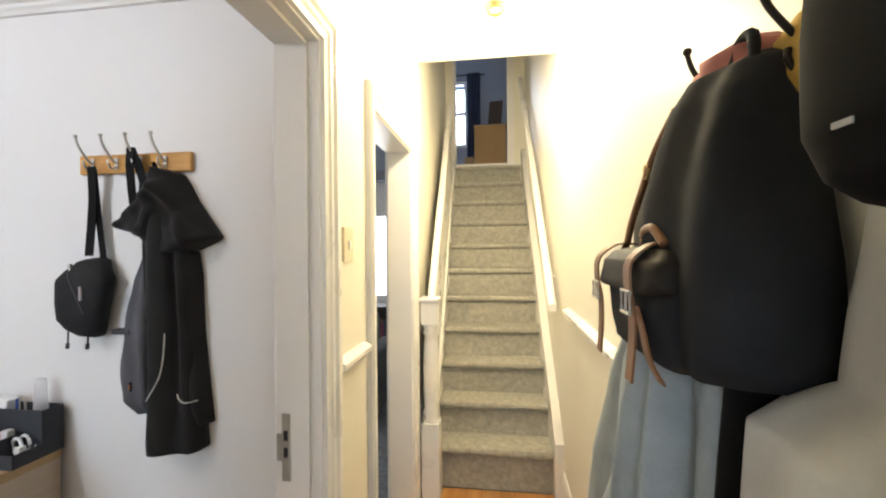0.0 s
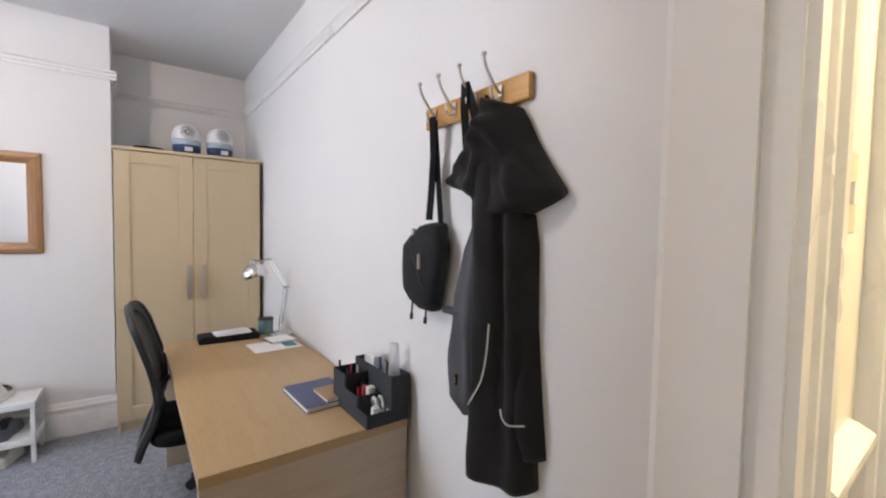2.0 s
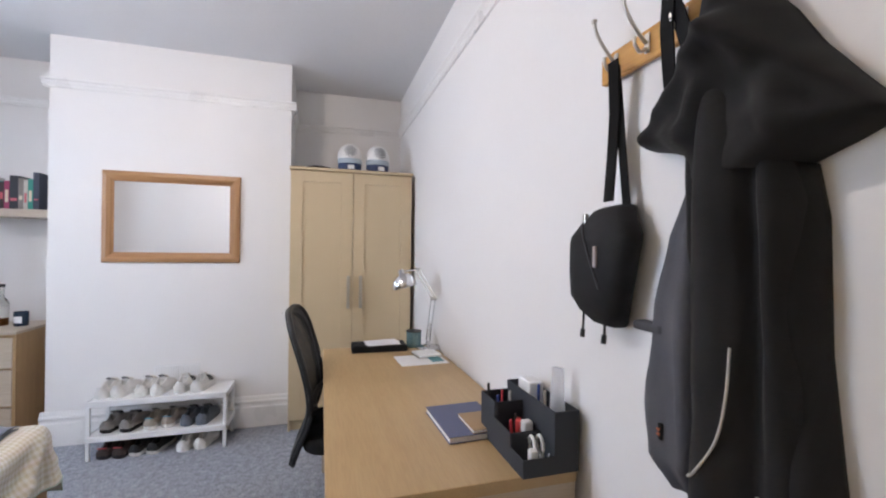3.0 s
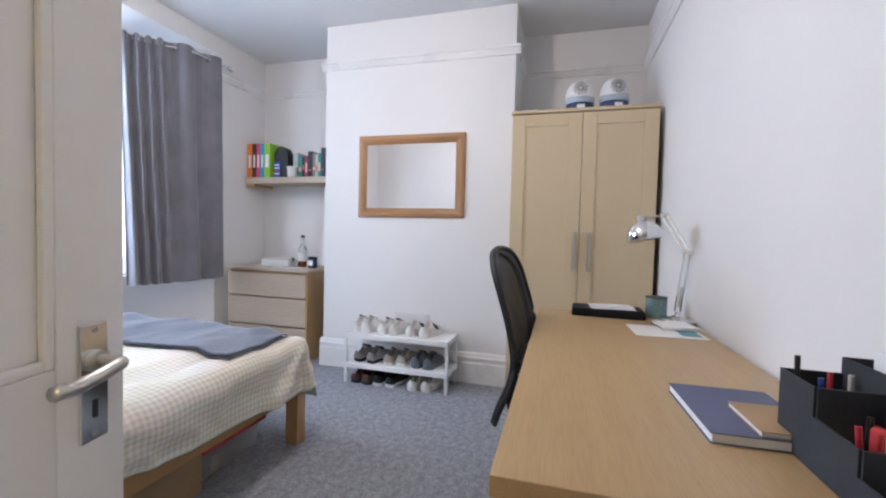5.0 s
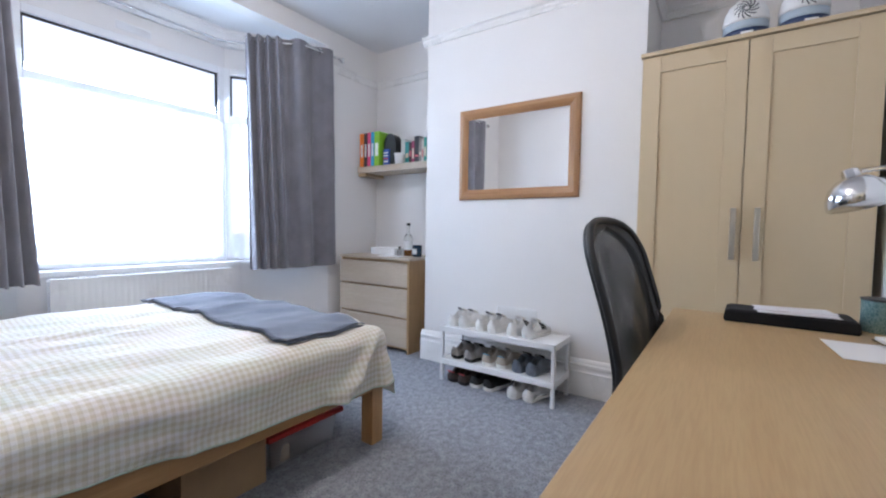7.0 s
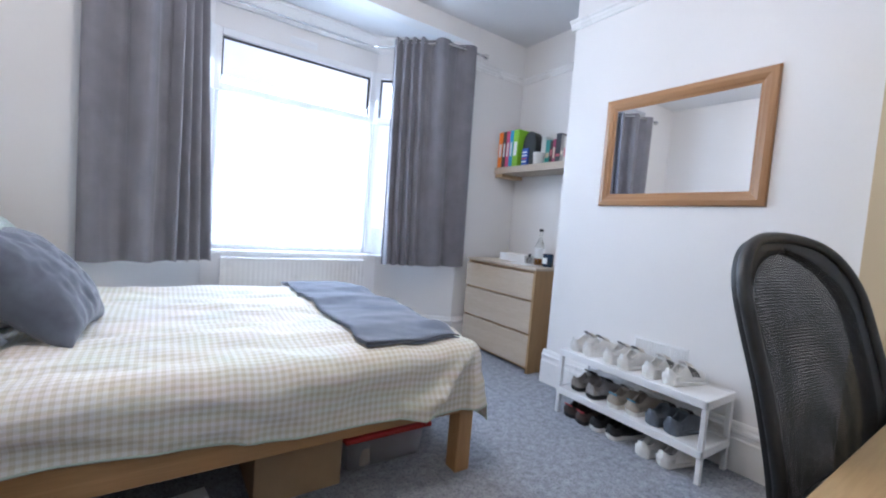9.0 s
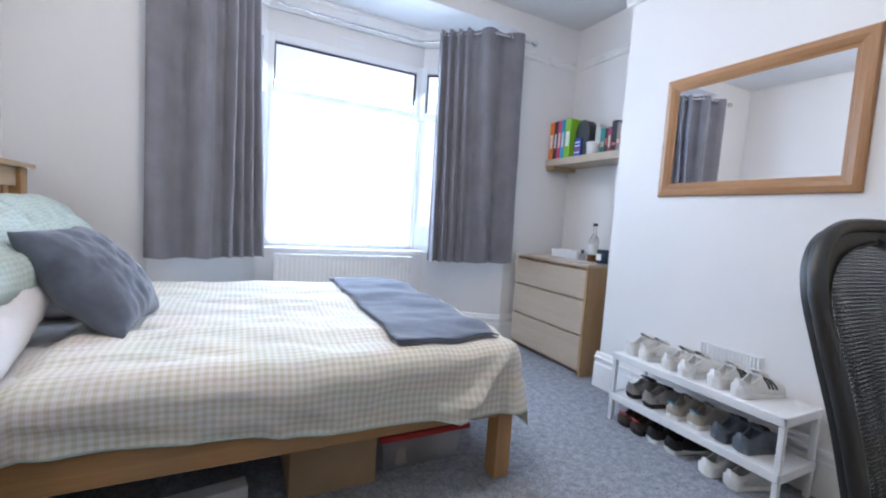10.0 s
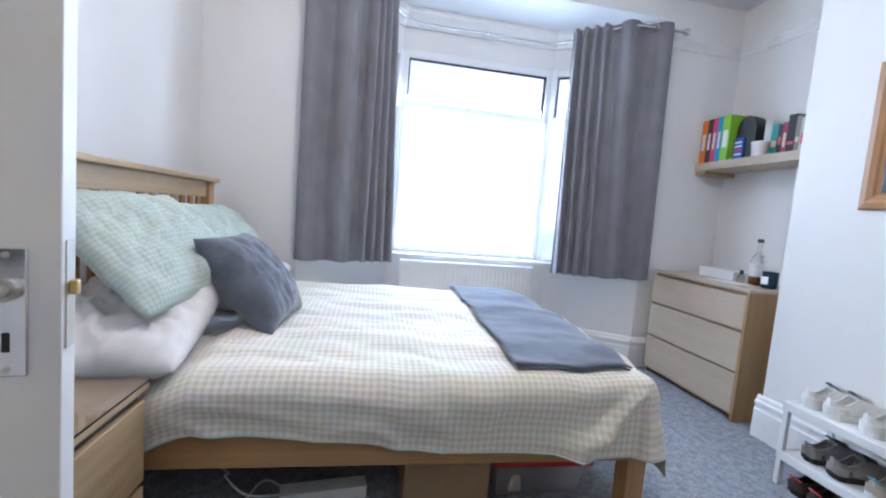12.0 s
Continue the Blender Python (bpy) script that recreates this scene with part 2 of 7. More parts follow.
BLACKPL = paint("black_plastic", (0.018, 0.019, 0.021), 0.45, var=0.08, bump=0.02)
PAPER = paint("white_paper", (0.82, 0.82, 0.82), 0.8, var=0.01, bump=0.02)
MIRROR, mir_t, mir_p = nodes_of("silvered_mirror")
mir_p.inputs["Base Color"].default_value, mir_p.inputs["Metallic"].default_value, mir_p.inputs["Roughness"].default_value = (0.88, 0.89, 0.90, 1), 1.0, 0.004
CARDBOARD = paint("brown_cardboard", (0.40, 0.27, 0.15), 0.85, var=0.06, scale=6, grain=150, bump=0.06)


# ---- mesh helpers ----
def box(x0, y0, z0, x1, y1, z1, bevel=0.0, bm=None, seg=2):
    bm = bm or bmesh.new()
    made = bmesh.ops.create_cube(bm, size=1.0)["verts"]
    for v in made:
        v.co = Vector(((x0 + x1) / 2 + v.co.x * (x1 - x0), (y0 + y1) / 2 + v.co.y * (y1 - y0), (z0 + z1) / 2 + v.co.z * (z1 - z0)))
    if bevel:
        edges = list({e for v in made for e in v.link_edges})
        bmesh.ops.bevel(bm, geom=edges, offset=bevel, segments=seg, affect="EDGES", profile=0.5)
    return bm


def rod(p0, p1, r0, r1=None, seg=14, bm=None):
    bm = bm or bmesh.new()
    p0, p1 = Vector(p0), Vector(p1)
    d = p1 - p0
    m = Matrix.Translation((p0 + p1) / 2) @ d.to_track_quat("Z", "Y").to_matrix().to_4x4()
    bmesh.ops.create_cone(bm, cap_ends=True, segments=seg, radius1=r0, radius2=r0 if r1 is None else r1, depth=d.length, matrix=m)
    return bm


def lathe(profile, seg=24, at=(0, 0, 0), bm=None):
    """profile: (radius, height) from bottom to top, closed at the axis."""
    bm = bm or bmesh.new()
    rings = []
    for r, z in profile:
        rings.append([bm.verts.new((at[0] + max(r, 1e-4) * math.cos(2 * math.pi * k / seg), at[1] + max(r, 1e-4) * math.sin(2 * math.pi * k / seg), at[2] + z)) for k in range(seg)])
    for a, b in zip(rings, rings[1:]):
        for k in range(seg):
            bm.faces.new((a[k], a[(k + 1) % seg], b[(k + 1) % seg], b[k]))
    bm.faces.new(rings[0][::-1])
    bm.faces.new(rings[-1])
    return bm


def loft(rings, bm=None, caps=True, wrap=True):
    """Skins a row of rings of equal count."""
    bm = bm or bmesh.new()
    vs = [[bm.verts.new(p) for p in ring] for ring in rings]
    n = len(vs[0])
    for a, b in zip(vs, vs[1:]):
        for k in range(n if wrap else n - 1):
            bm.faces.new((a[k], a[(k + 1) % n], b[(k + 1) % n], b[k]))
    if caps and wrap:
        bm.faces.new(vs[0][::-1])
        bm.faces.new(vs[-1])
    bmesh.ops.recalc_face_normals(bm, faces=bm.faces)
    return bm


def tube(points, r, seg=8, bm=None, flat=1.0):
    """A bent rod; flat < 1 makes it a strap."""
    pts = [Vector(p) for p in points]
    rings = []
    up = Vector((0, 0, 1))
    for k, p in enumerate(pts):
        d = (pts[min(k + 1, len(pts) - 1)] - pts[max(k - 1, 0)]).normalized()
        if abs(d.dot(up)) > 0.98:
            side = Vector((1, 0, 0))
        else:
            side = d.cross(up).normalized()
        nrm = side.cross(d).normalized()
        rings.append([p + r * (math.cos(2 * math.pi * q / seg) * side + flat * math.sin(2 * math.pi * q / seg) * nrm) for q in range(seg)])
    return loft(rings, bm)


def bend(points, steps=8):
    """A smooth curve through the points."""
    pts = [Vector(p) for p in points]
    out = []
    for k in range(len(pts) - 1):
        a, b, c, d = pts[max(k - 1, 0)], pts[k], pts[k + 1], pts[min(k + 2, len(pts) - 1)]
        for s in range(steps):
            u = s / steps
            out.append(0.5 * ((2 * b) + (c - a) * u + (2 * a - 5 * b + 4 * c - d) * u * u + (3 * b - a - 3 * c + d) * u ** 3))
    out.append(pts[-1])
    return out


def prism(outline, z0, z1, bm=None):
    return loft([[(x, y, z0) for x, y in outline], [(x, y, z1) for x, y in outline]], bm)


def sheet(nu, nv, place, bm=None, uv=None, thick=0.0):
    """A cloth of nu x nv cells; place(u, v) for u, v in 0..1. uv: its size in metres."""
    bm = bm or bmesh.new()
    vs = [[bm.verts.new(place(i / nu, j / nv)) for j in range(nv + 1)] for i in range(nu + 1)]
    lay = bm.loops.layers.uv.new("UVMap") if uv else None
    for i in range(nu):
        for j in range(nv):
            f = bm.faces.new((vs[i][j], vs[i + 1][j], vs[i + 1][j + 1], vs[i][j + 1]))
            if uv:
                for lp, (a, b) in zip(f.loops, ((i, j), (i + 1, j), (i + 1, j + 1), (i, j + 1))):
                    lp[lay].uv = (a / nu * uv[0], b / nv * uv[1])
    if thick:
        bmesh.ops.recalc_face_normals(bm, faces=bm.faces)
        bmesh.ops.solidify(bm, geom=list(bm.faces), thickness=thick)
    return bm


def mesh_object(name, bm, material, smooth=False):
    me = bpy.data.meshes.new(name)
    bm.to_mesh(me)
    bm.free()
    me.materials.append(material)
    if smooth:
        me.polygons.foreach_set("use_smooth", [True] * len(me.polygons))
    return new(name, me)


def part(name, bm, material, parent, label="", smooth=False):
    o = mesh_object(name, bm, material, smooth)
    o.parent = parent
    return tagged(o, label)


def thing(name, m, label, category, group=""):
    o = new(name)
    o.empty_display_size = 0.05
    o.matrix_basis = m if isinstance(m, Matrix) else pose(*m)
    return tagged(o, label, category, group)


def structure(name, bm, material, label, category, smooth=False):
    return tagged(mesh_object(name, bm, material, smooth), label, category, kind="structure")


def joined(*boxes, bevel=0.0):
    bm = bmesh.new()
    for b in boxes:
        box(*b, bevel=bevel, bm=bm)
    return bm


def moulding(profile, p0, p1, nx, ny, bm=None):
    """profile: (out, height) closed; swept from p0 to p1 (x, y), standing out along (nx, ny)."""
    return loft([[(p[0] + nx * o, p[1] + ny * o, z) for o, z in profile] for p in (p0, p1)], bm)


def wob(x, y, z, s):
    return noise.noise(Vector((x * s, y * s, z * s)))


# ---- structure: front bedroom ----
H, XB, XA, YN, YS = 2.77, -4.0, -4.53, 1.66, -1.85
structure("floor", box(-4.65, -2.45, -0.08, -0.55, 1.72, 0.0), CARPET, "blue-grey flecked loop carpet over the bedroom", "floor")
structure("ceiling", box(-4.65, -1.95, H, -0.45, 1.77, H + 0.1), CEIL, "white painted bedroom ceiling", "ceiling")
structure("wall_north", box(XA, YN, 0, -0.59, YN + 0.12, H), WALL, "white painted bedroom wall with small scuffs", "wall")
structure("wall_west", joined((XA - 0.12, YS - 0.12, 0, XA, YN + 0.12, H)), WALL, "white painted alcove wall", "wall")
structure("wall_chimney_breast", box(XA + 0.001, -0.82, 0, XB, 0.71, H), WALL, "white painted chimney breast", "wall")
structure("wall_south", joined((XA, YS - 0.12, 0, -3.9, YS, H), (-1.37, YS - 0.12, 0, -0.45, YS, H), (-3.9, YS - 0.12, 2.62, -1.37, YS, H)), WALL, "white painted window wall around the bay", "wall")
structure("wall_east", prism([(-0.45, 0.53), (-0.592, 0.53), (-0.75, YS), (-0.45, YS)], 0, H), WALL, "white painted wall behind the bed", "wall")
structure("wall_over_door", box(-0.59, 0.535, 2.13, -0.45, 1.45, H), WALL, "white wall above the bedroom door", "wall")

INNER = [(-3.9, YS), (-3.3, -2.22), (-1.97, -2.22), (-1.37, YS)]
OUTER = [(-1.30, -1.97), (-1.93, -2.52), (-3.34, -2.52), (-3.97, -1.97)]
structure("wall_bay", prism(INNER + OUTER, 0, 0.70), WALL, "white painted low wall under the bay window", "wall")
structure("window_sill", prism([(-3.9, YS - 0.005), (-3.29, -2.20), (-1.98, -2.20), (-1.37, YS - 0.005)] + OUTER, 0.701, 0.73), TRIM, "white painted window sill", "sill")
structure("ceiling_bay", prism([(-3.9, YS - 0.12), (-1.37, YS - 0.12)] + OUTER, 2.62, 2.72), CEIL, "white painted soffit of the bay", "ceiling")
WIN = [(-3.88, -1.97), (-3.27, -2.42), (-2.00, -2.42), (-1.39, -1.97)]
structure("wall_bay_head", prism([(-3.88, -1.96), (-3.27, -2.39), (-2.0, -2.39), (-1.39, -1.96)] + OUTER, 2.335, 2.619), WALL, "white painted head over the bay window", "wall")

CORNICE = [(0, 2.50), (0.014, 2.50), (0.018, 2.515), (0.032, 2.535), (0.058, 2.565), (0.072, 2.59), (0.088, 2.598), (0.088, 2.6185), (0, 2.6185)]
structure("trim", loft([[(x + nx * o, y + ny * o, z) for o, z in CORNICE] for x, y, nx, ny in ((-3.88, -1.96, 0.72, 0.60), (-3.27, -2.39, 0.31, 1.0), (-2.0, -2.39, -0.31, 1.0), (-1.39, -1.96, -0.72, 0.60))]), TRIM, "white plaster cornice round the bay ceiling", "cornice")
RAIL = [(0, 2.415), (0.012, 2.415), (0.014, 2.43), (0.022, 2.44), (0.024, 2.452), (0.036, 2.462), (0.036, 2.474), (0, 2.48)]
SKIRT = [(0, 0), (0.022, 0), (0.022, 0.15), (0.017, 0.158), (0.017, 0.175), (0.023, 0.182), (0.023, 0.196), (0.014, 0.204), (0.012, 0.216), (0.006, 0.228), (0, 0.23)]
for name, a, b, n in (("north", (XA, YN), (-0.59, YN), (0, -1)), ("breast", (XB, -0.855), (XB, 0.745), (1, 0)), ("alcove_n", (XA, 0.71), (XA, YN), (1, 0)),
                      ("alcove_s", (XA, YS), (XA, -0.82), (1, 0)), ("breast_n", (XA, 0.71), (XB, 0.71), (0, 1)), ("breast_s", (XA, -0.82), (XB, -0.82), (0, -1)),
                      ("south_w", (XA, YS), (-3.9, YS), (0, 1)), ("south_e", (-1.37, YS), (-0.75, YS), (0, 1)), ("east", (-0.75, YS), (-0.592, 0.53), (-1, 0))):
    if name not in ("east", "south_e"):
        structure("trim", moulding(RAIL, a, b, *n), TRIM, "white painted wooden picture rail", "picture rail")
    if name == "north":
        b = (-0.62, YN)
    if name == "breast":
        a, b = (XB, -0.843), (XB, 0.733)
    structure("baseboard", moulding(SKIRT, a, b, *n), TRIM, "tall white moulded skirting board", "skirting")
for a, b in zip(INNER, INNER[1:]):
    d = Vector((b[0] - a[0], b[1] - a[1])).normalized()
    structure("baseboard", moulding(SKIRT, a, b, -d.y, d.x), TRIM, "tall white moulded skirting board", "skirting")

# bay window: three casements, each with a top light

def casement(number, a, b):
    a, b = Vector((*a, 0)), Vector((*b, 0))
    d = (b - a).normalized()
    w = (b - a).length
    top = thing("window_%d" % number, Matrix.Translation(a) @ Matrix.Rotation(math.atan2(d.y, d.x), 4, "Z"),
                "white plastic bay casement with a top light", "window")
    top["kind"] = "structure"
    f = 0.055
    part("window_frame", joined((0, -0.035, 0.731, f, 0.035, 2.334), (w - f, -0.035, 0.731, w, 0.035, 2.334), (f, -0.035, 0.731, w - f, 0.035, 0.785),
                                (f, -0.035, 2.28, w - f, 0.035, 2.334), (f, -0.035, 1.89, w - f, 0.035, 1.945), bevel=0.006), UPVC, top)
    g = 0.012
    part("gasket", joined((f, -0.012, 2.28 - g, w - f, 0.012, 2.279), (f, -0.012, 1.946, f + g, 0.012, 2.28 - g), (w - f - g, -0.012, 1.946, w - f, 0.012, 2.28 - g)), BLACKGASKET, top)
    for z0, z1 in ((0.785, 1.89), (1.945, 2.28)):
        p = part("pane", box(f - 0.005, -0.004, z0 - 0.004, w - f + 0.005, 0.004, z1 + 0.004), GLASS, top)
        p.visible_shadow = False


casement(1, WIN[3], WIN[2])
casement(2, WIN[2], WIN[1])
casement(3, WIN[1], WIN[0])
for k, (a, b) in enumerate(zip(WIN, WIN[1:])):
    a, b = Vector((*a, 0)), Vector((*b, 0))
    d = (b - a).normalized()
    nrm = Vector((-d.y, d.x, 0)) * 0.05
    L = (b - a).length

    def net(u, v, a=a, d=d, nrm=nrm, L=L):
        s = 0.02 + u * (L - 0.04)
        return a + d * s + nrm * (1 + 0.12 * math.sin(u * L * 70) + 0.1 * wob(u * 9, v, k, 1)) + Vector((0, 0, 0.735 + v * 1.145))
    t = thing("net_curtain", pose(0, 0, 0), "sheer white net curtain over the lower window pane", "curtain", "bay nets")
    part("net", sheet(60, 4, net), NET, t, smooth=True)
    part("net_wire", rod(a + nrm + d * 0.02 + Vector((0, 0, 1.882)), b + nrm - d * 0.02 + Vector((0, 0, 1.882)), 0.004), WHITEPL, t)
structure("window_vent", joined(*[(-2.73, -2.389, 2.372 + 0.012 * k, -2.525, -2.380, 2.380 + 0.012 * k) for k in range(4)], (-2.735, -2.391, 2.366, -2.52, -2.386, 2.424)), UPVC, "white slotted trickle vent over the window", "vent")

# ---- structure: hall and stairs ----
structure("floor_hall", box(-0.55, -1.6, -0.15, 0.46, 2.90, -0.05), OAKFLOOR, "orange laminate hall floor", "floor")
structure("threshold", box(-0.592, 0.565, -0.05, -0.45, 1.42, 0.004), OAKFLOOR, "wooden door threshold", "threshold")
structure("wall_hall_west", joined((-0.59, 1.451, -0.1, -0.45, 1.904, 2.72), (-0.59, 1.904, 2.091, -0.45, 2.711, 2.72), (-0.59, 2.711, -0.1, -0.45, 2.85, 2.72)), HALLWALL, "cream painted hall wall", "wall")


def off_line(x, y):
    """The stairs run a little askew to the hall."""
    return x - 0.0366 * max(0.0, y - 2.85)


structure("wall_stairs_west", prism([(-0.45, 2.851), (off_line(-0.45, 5.0), 5.0), (off_line(-0.59, 5.0), 5.0), (-0.59, 2.851)], -0.1, 5.0), HALLWALL, "cream painted stair wall", "wall")
structure("wall_stairs_east", prism([(0.45, 2.851), (off_line(0.45, 5.0), 5.0), (0.57, 5.0), (0.57, 2.851)], -0.1, 5.0), HALLWALL, "cream painted stair wall", "wall")
structure("wall_hall_skin", joined((-0.4495, -1.6, -0.05, -0.447, 0.53, 2.72), (-0.4495, 0.53, 2.17, -0.447, 1.45, 2.72)), HALLWALL, "cream painted hall wall", "wall")
structure("wall_hall_east", box(0.45, -1.6, -0.1, 0.57, 2.85, 2.72), HALLWALL, "cream painted hall and stair wall", "wall")
# opening left for the added fill lamp; no door is modelled here
structure("wall_hall_south", joined((-0.45, -1.72, -0.1, -0.32, -1.6, H), (0.32, -1.72, -0.1, 0.45, -1.6, H), (-0.32, -1.72, -0.1, 0.32, -1.6, 0.9), (-0.32, -1.72, 2.45, 0.32, -1.6, H)), HALLWALL, "cream painted wall at the street end of the hall", "wall")
structure("ceiling_hall", box(-0.59, -1.6, 2.7205, 0.57, 2.97, 2.96), HALLWALL, "cream painted hall ceiling", "ceiling")
structure("ceiling_stairs", box(-0.75, 2.8, 5.0005, 0.6, 5.05, 5.1), HALLWALL, "white ceiling over the stairs", "ceiling")
structure("wall_landing_south", box(-0.45, 2.852, 2.9605, 0.45, 2.95, 5.0), HALLWALL, "plain wall over the hall ceiling edge", "wall")
structure("wall_head_of_stairs", joined((-0.60, 5.001, 2.35, -0.44, 5.10, 5.0), (0.185, 5.001, 2.35, 0.45, 5.10, 5.0), (-0.44, 5.001, 4.45, 0.185, 5.10, 5.0)), HALLWALL, "cream wall round the door at the head of the stairs", "wall")
GOING, RISE, Y1 = 0.2015, 0.2195, 2.901


def stair_flight():
    for k in range(11):
        y0, z1 = Y1 + k * GOING, 0.2154 + k * RISE
        t = thing("stair_step", (off_line(0.0285, y0), y0, 0), "stair step covered in grey carpet", "stair", "stairs")
        t["kind"] = "structure"
        part("riser", box(-0.366, 0.013, (z1 - 0.24) if k else -0.05, 0.366, 0.10, z1 - 0.02), STAIRC, t)

        def tread(u, v, z1=z1):
            prof = bend([(0.0, 0.014, z1 - 0.052), (0, -0.014, z1 - 0.036), (0, -0.012, z1 - 0.008), (0, 0.02, z1), (0, GOING + 0.03, z1)], 4)
            q = prof[round(v * 16)]
            return Vector((-0.366 + 0.732 * u, q.y, q.z + 0.0015 * wob(u * 40, v * 20, z1, 1)))
        part("tread", sheet(24, 16, tread), STAIRC, t, smooth=True)


stair_flight()
structure("floor_upper", box(-1.7, 4.995, 2.30, 0.75, 7.7, 2.412), CARPET, "grey carpet upstairs", "floor")
for x0, x1 in ((-0.449, -0.338), (0.395, 0.449)):
    bm = loft([[(off_line(x, y) if y > 2.86 else x, y, z) for y, z in ((Y1 - 0.06, -0.05), (Y1 - 0.06, 0.29), (Y1 + 0.02, 0.38), (4.99, 2.60), (4.99, 2.30), (Y1 + 0.3, -0.05))] for x in (x0, x1)])
    structure("stair_string", bm, TRIM, "white painted stair string", "stair string")
structure("baseboard", moulding([(0, -0.05), (0.018, -0.05), (0.018, 0.10), (0.008, 0.125), (0, 0.13)], (0.45, -1.6), (0.45, Y1 - 0.06), -1, 0), TRIM, "white hall skirting board", "skirting")
structure("baseboard", moulding([(0, -0.05), (0.018, -0.05), (0.018, 0.10), (0.008, 0.125), (0, 0.13)], (-0.45, 1.54), (-0.45, 1.80), 1, 0), TRIM, "white hall skirting board", "skirting")
DADO = [(0, 1.095), (0.012, 1.098), (0.02, 1.11), (0.034, 1.122), (0.034, 1.138), (0.012, 1.15), (0, 1.152)]
structure("trim", moulding(DADO, (0.45, -1.6), (0.45, 2.64), -1, 0), TRIM, "white dado rail", "dado rail")
structure("trim", moulding([(o, z - 0.02) for o, z in DADO], (-0.45, 1.525), (-0.45, 1.80), 1, 0), TRIM, "white dado rail", "dado rail")


def door_case(name, y0, y1, head, x0, x1, z0, label):
    """Lining and architraves of an opening in a wall that runs along y; x0 the room side, x1 the hall side."""
    lin = structure(name, joined((x0, y0 - 0.03, z0, x1, y0, head), (x0, y1, z0, x1, y1 + 0.03, head), (x0, y0 - 0.03, head, x1, y1 + 0.03, head + 0.03), bevel=0.002), DOORW, label, "door frame")
    prof = [(0, 0), (0.012, 0.004), (0.016, 0.02), (0.022, 0.03), (0.022, 0.045), (0.030, 0.055), (0.030, 0.082), (0.020, 0.09), (0, 0.09)]
    for face, sgn in ((x1, 1), (x0, -1)):
        for y, s in ((y0, -1), (y1, 1)):
            bm = loft([[(face + sgn * o, y + s * (0.006 + w), z0) for o, w in prof], [(face + sgn * o, y + s * (0.006 + w), head + 0.006 + w) for o, w in prof]])
            part("architrave", bm, TRIM, lin)
        bm = loft([[(face + sgn * o, y + s * (0.006 + w), head + 0.006 + w) for o, w in prof] for y, s in ((y0, -1), (y1, 1))])
        part("architrave", bm, TRIM, lin)
    return lin


bed_case = door_case("door_frame_1", 0.565, 1.42, 2.10, -0.592, -0.45, -0.05, "white gloss door lining with moulded architrave")
case2 = door_case("door_frame_2", 1.935, 2.68, 2.06, -0.592, -0.45, -0.05, "white gloss door frame to the back room")
part("door_stop", joined((-0.53, 1.408, 0, -0.485, 1.419, 2.088), (-0.53, 0.566, 0, -0.485, 0.577, 2.088), (-0.53, 0.566, 2.088, -0.485, 1.419, 2.099)), DOORW, bed_case)

# ---- bedroom: bed ----
def origin(name, label, category, group="", shift=(0, 0, 0)):
    return thing(name, pose(*shift), label, category, group)


BED = (0, -0.025, 0)


def pillow(w, h, t, pinch=0.10, wrinkle=0.012, seed=0.0, n=40, corner=0.09):
    """A stuffed square cushion in its own plane, thick along z."""
    bm = bmesh.new()
    lay = bm.loops.layers.uv.new("UVMap")
    for side in (1, -1):
        vs = []
        for i in range(n + 1):
            row = []
            for j in range(n + 1):
                u, v = -1 + 2 * i / n, -1 + 2 * j / n
                f = max(0.0, (1 - u * u) * (1 - v * v)) ** 0.42
                x = u * w / 2 * (1 - pinch * 0.5 * (1 - v * v) * u * u - corner * v ** 4)
                y = v * h / 2 * (1 - pinch * 0.5 * (1 - u * u) * v * v - corner * u ** 4)
                k = wrinkle * (wob(u * 2 + seed, v * 2, side, 1.3) + 0.9 * (0.5 - abs(wob(u * 4 + seed, v * 2.2 + u, side, 1.5)) * 2) + 0.4 * (0.5 - abs(wob(u * 8 + seed, v * 5 - u * 3, side, 1.5)) * 2))
                crease = -0.5 * wrinkle * abs(math.sin(5 * (u + v * 0.6) + seed)) * (1 - f)
                row.append(bm.verts.new((x, y, side * (f * t / 2 + (k + crease) * f))))
            vs.append(row)
        for i in range(n):
            for j in range(n):
                q = (vs[i][j], vs[i + 1][j], vs[i + 1][j + 1], vs[i][j + 1])
                f = bm.faces.new(q if side > 0 else q[::-1])
                for lp in f.loops:
                    lp[lay].uv = (lp.vert.co.x, lp.vert.co.y)
    bmesh.ops.remove_doubles(bm, verts=bm.verts, dist=1e-4)
    return bm


bed = origin("double_bed", "oak double bed frame with a slatted headboard", "bed", shift=BED)
for y in (-0.262, -1.662):
    part("leg", box(-2.862, y, 0, -2.79, y + 0.072, 0.345, 0.004), OAKZ, bed)
    part("headboard_post", box(-0.905, y, 0, -0.845, y + 0.072, 1.135, 0.004), OAKZ, bed)
for y in (-0.216, -1.658):
    part("side_rail", box(-2.789, y, 0.262, -0.906, y + 0.024, 0.372, 0.003), OAK, bed)
part("foot_rail", box(-2.850, -1.589, 0.262, -2.826, -0.263, 0.36, 0.003), OAKY, bed)
part("headboard_cap", box(-0.925, -1.70, 1.136, -0.83, -0.155, 1.160, 0.006), OAKY, bed)
part("headboard_top_rail", box(-0.888, -1.589, 1.045, -0.862, -0.263, 1.135, 0.003), OAKY, bed)
part("headboard_low_rail", box(-0.888, -1.589, 0.36, -0.862, -0.263, 0.47, 0.003), OAKY, bed)
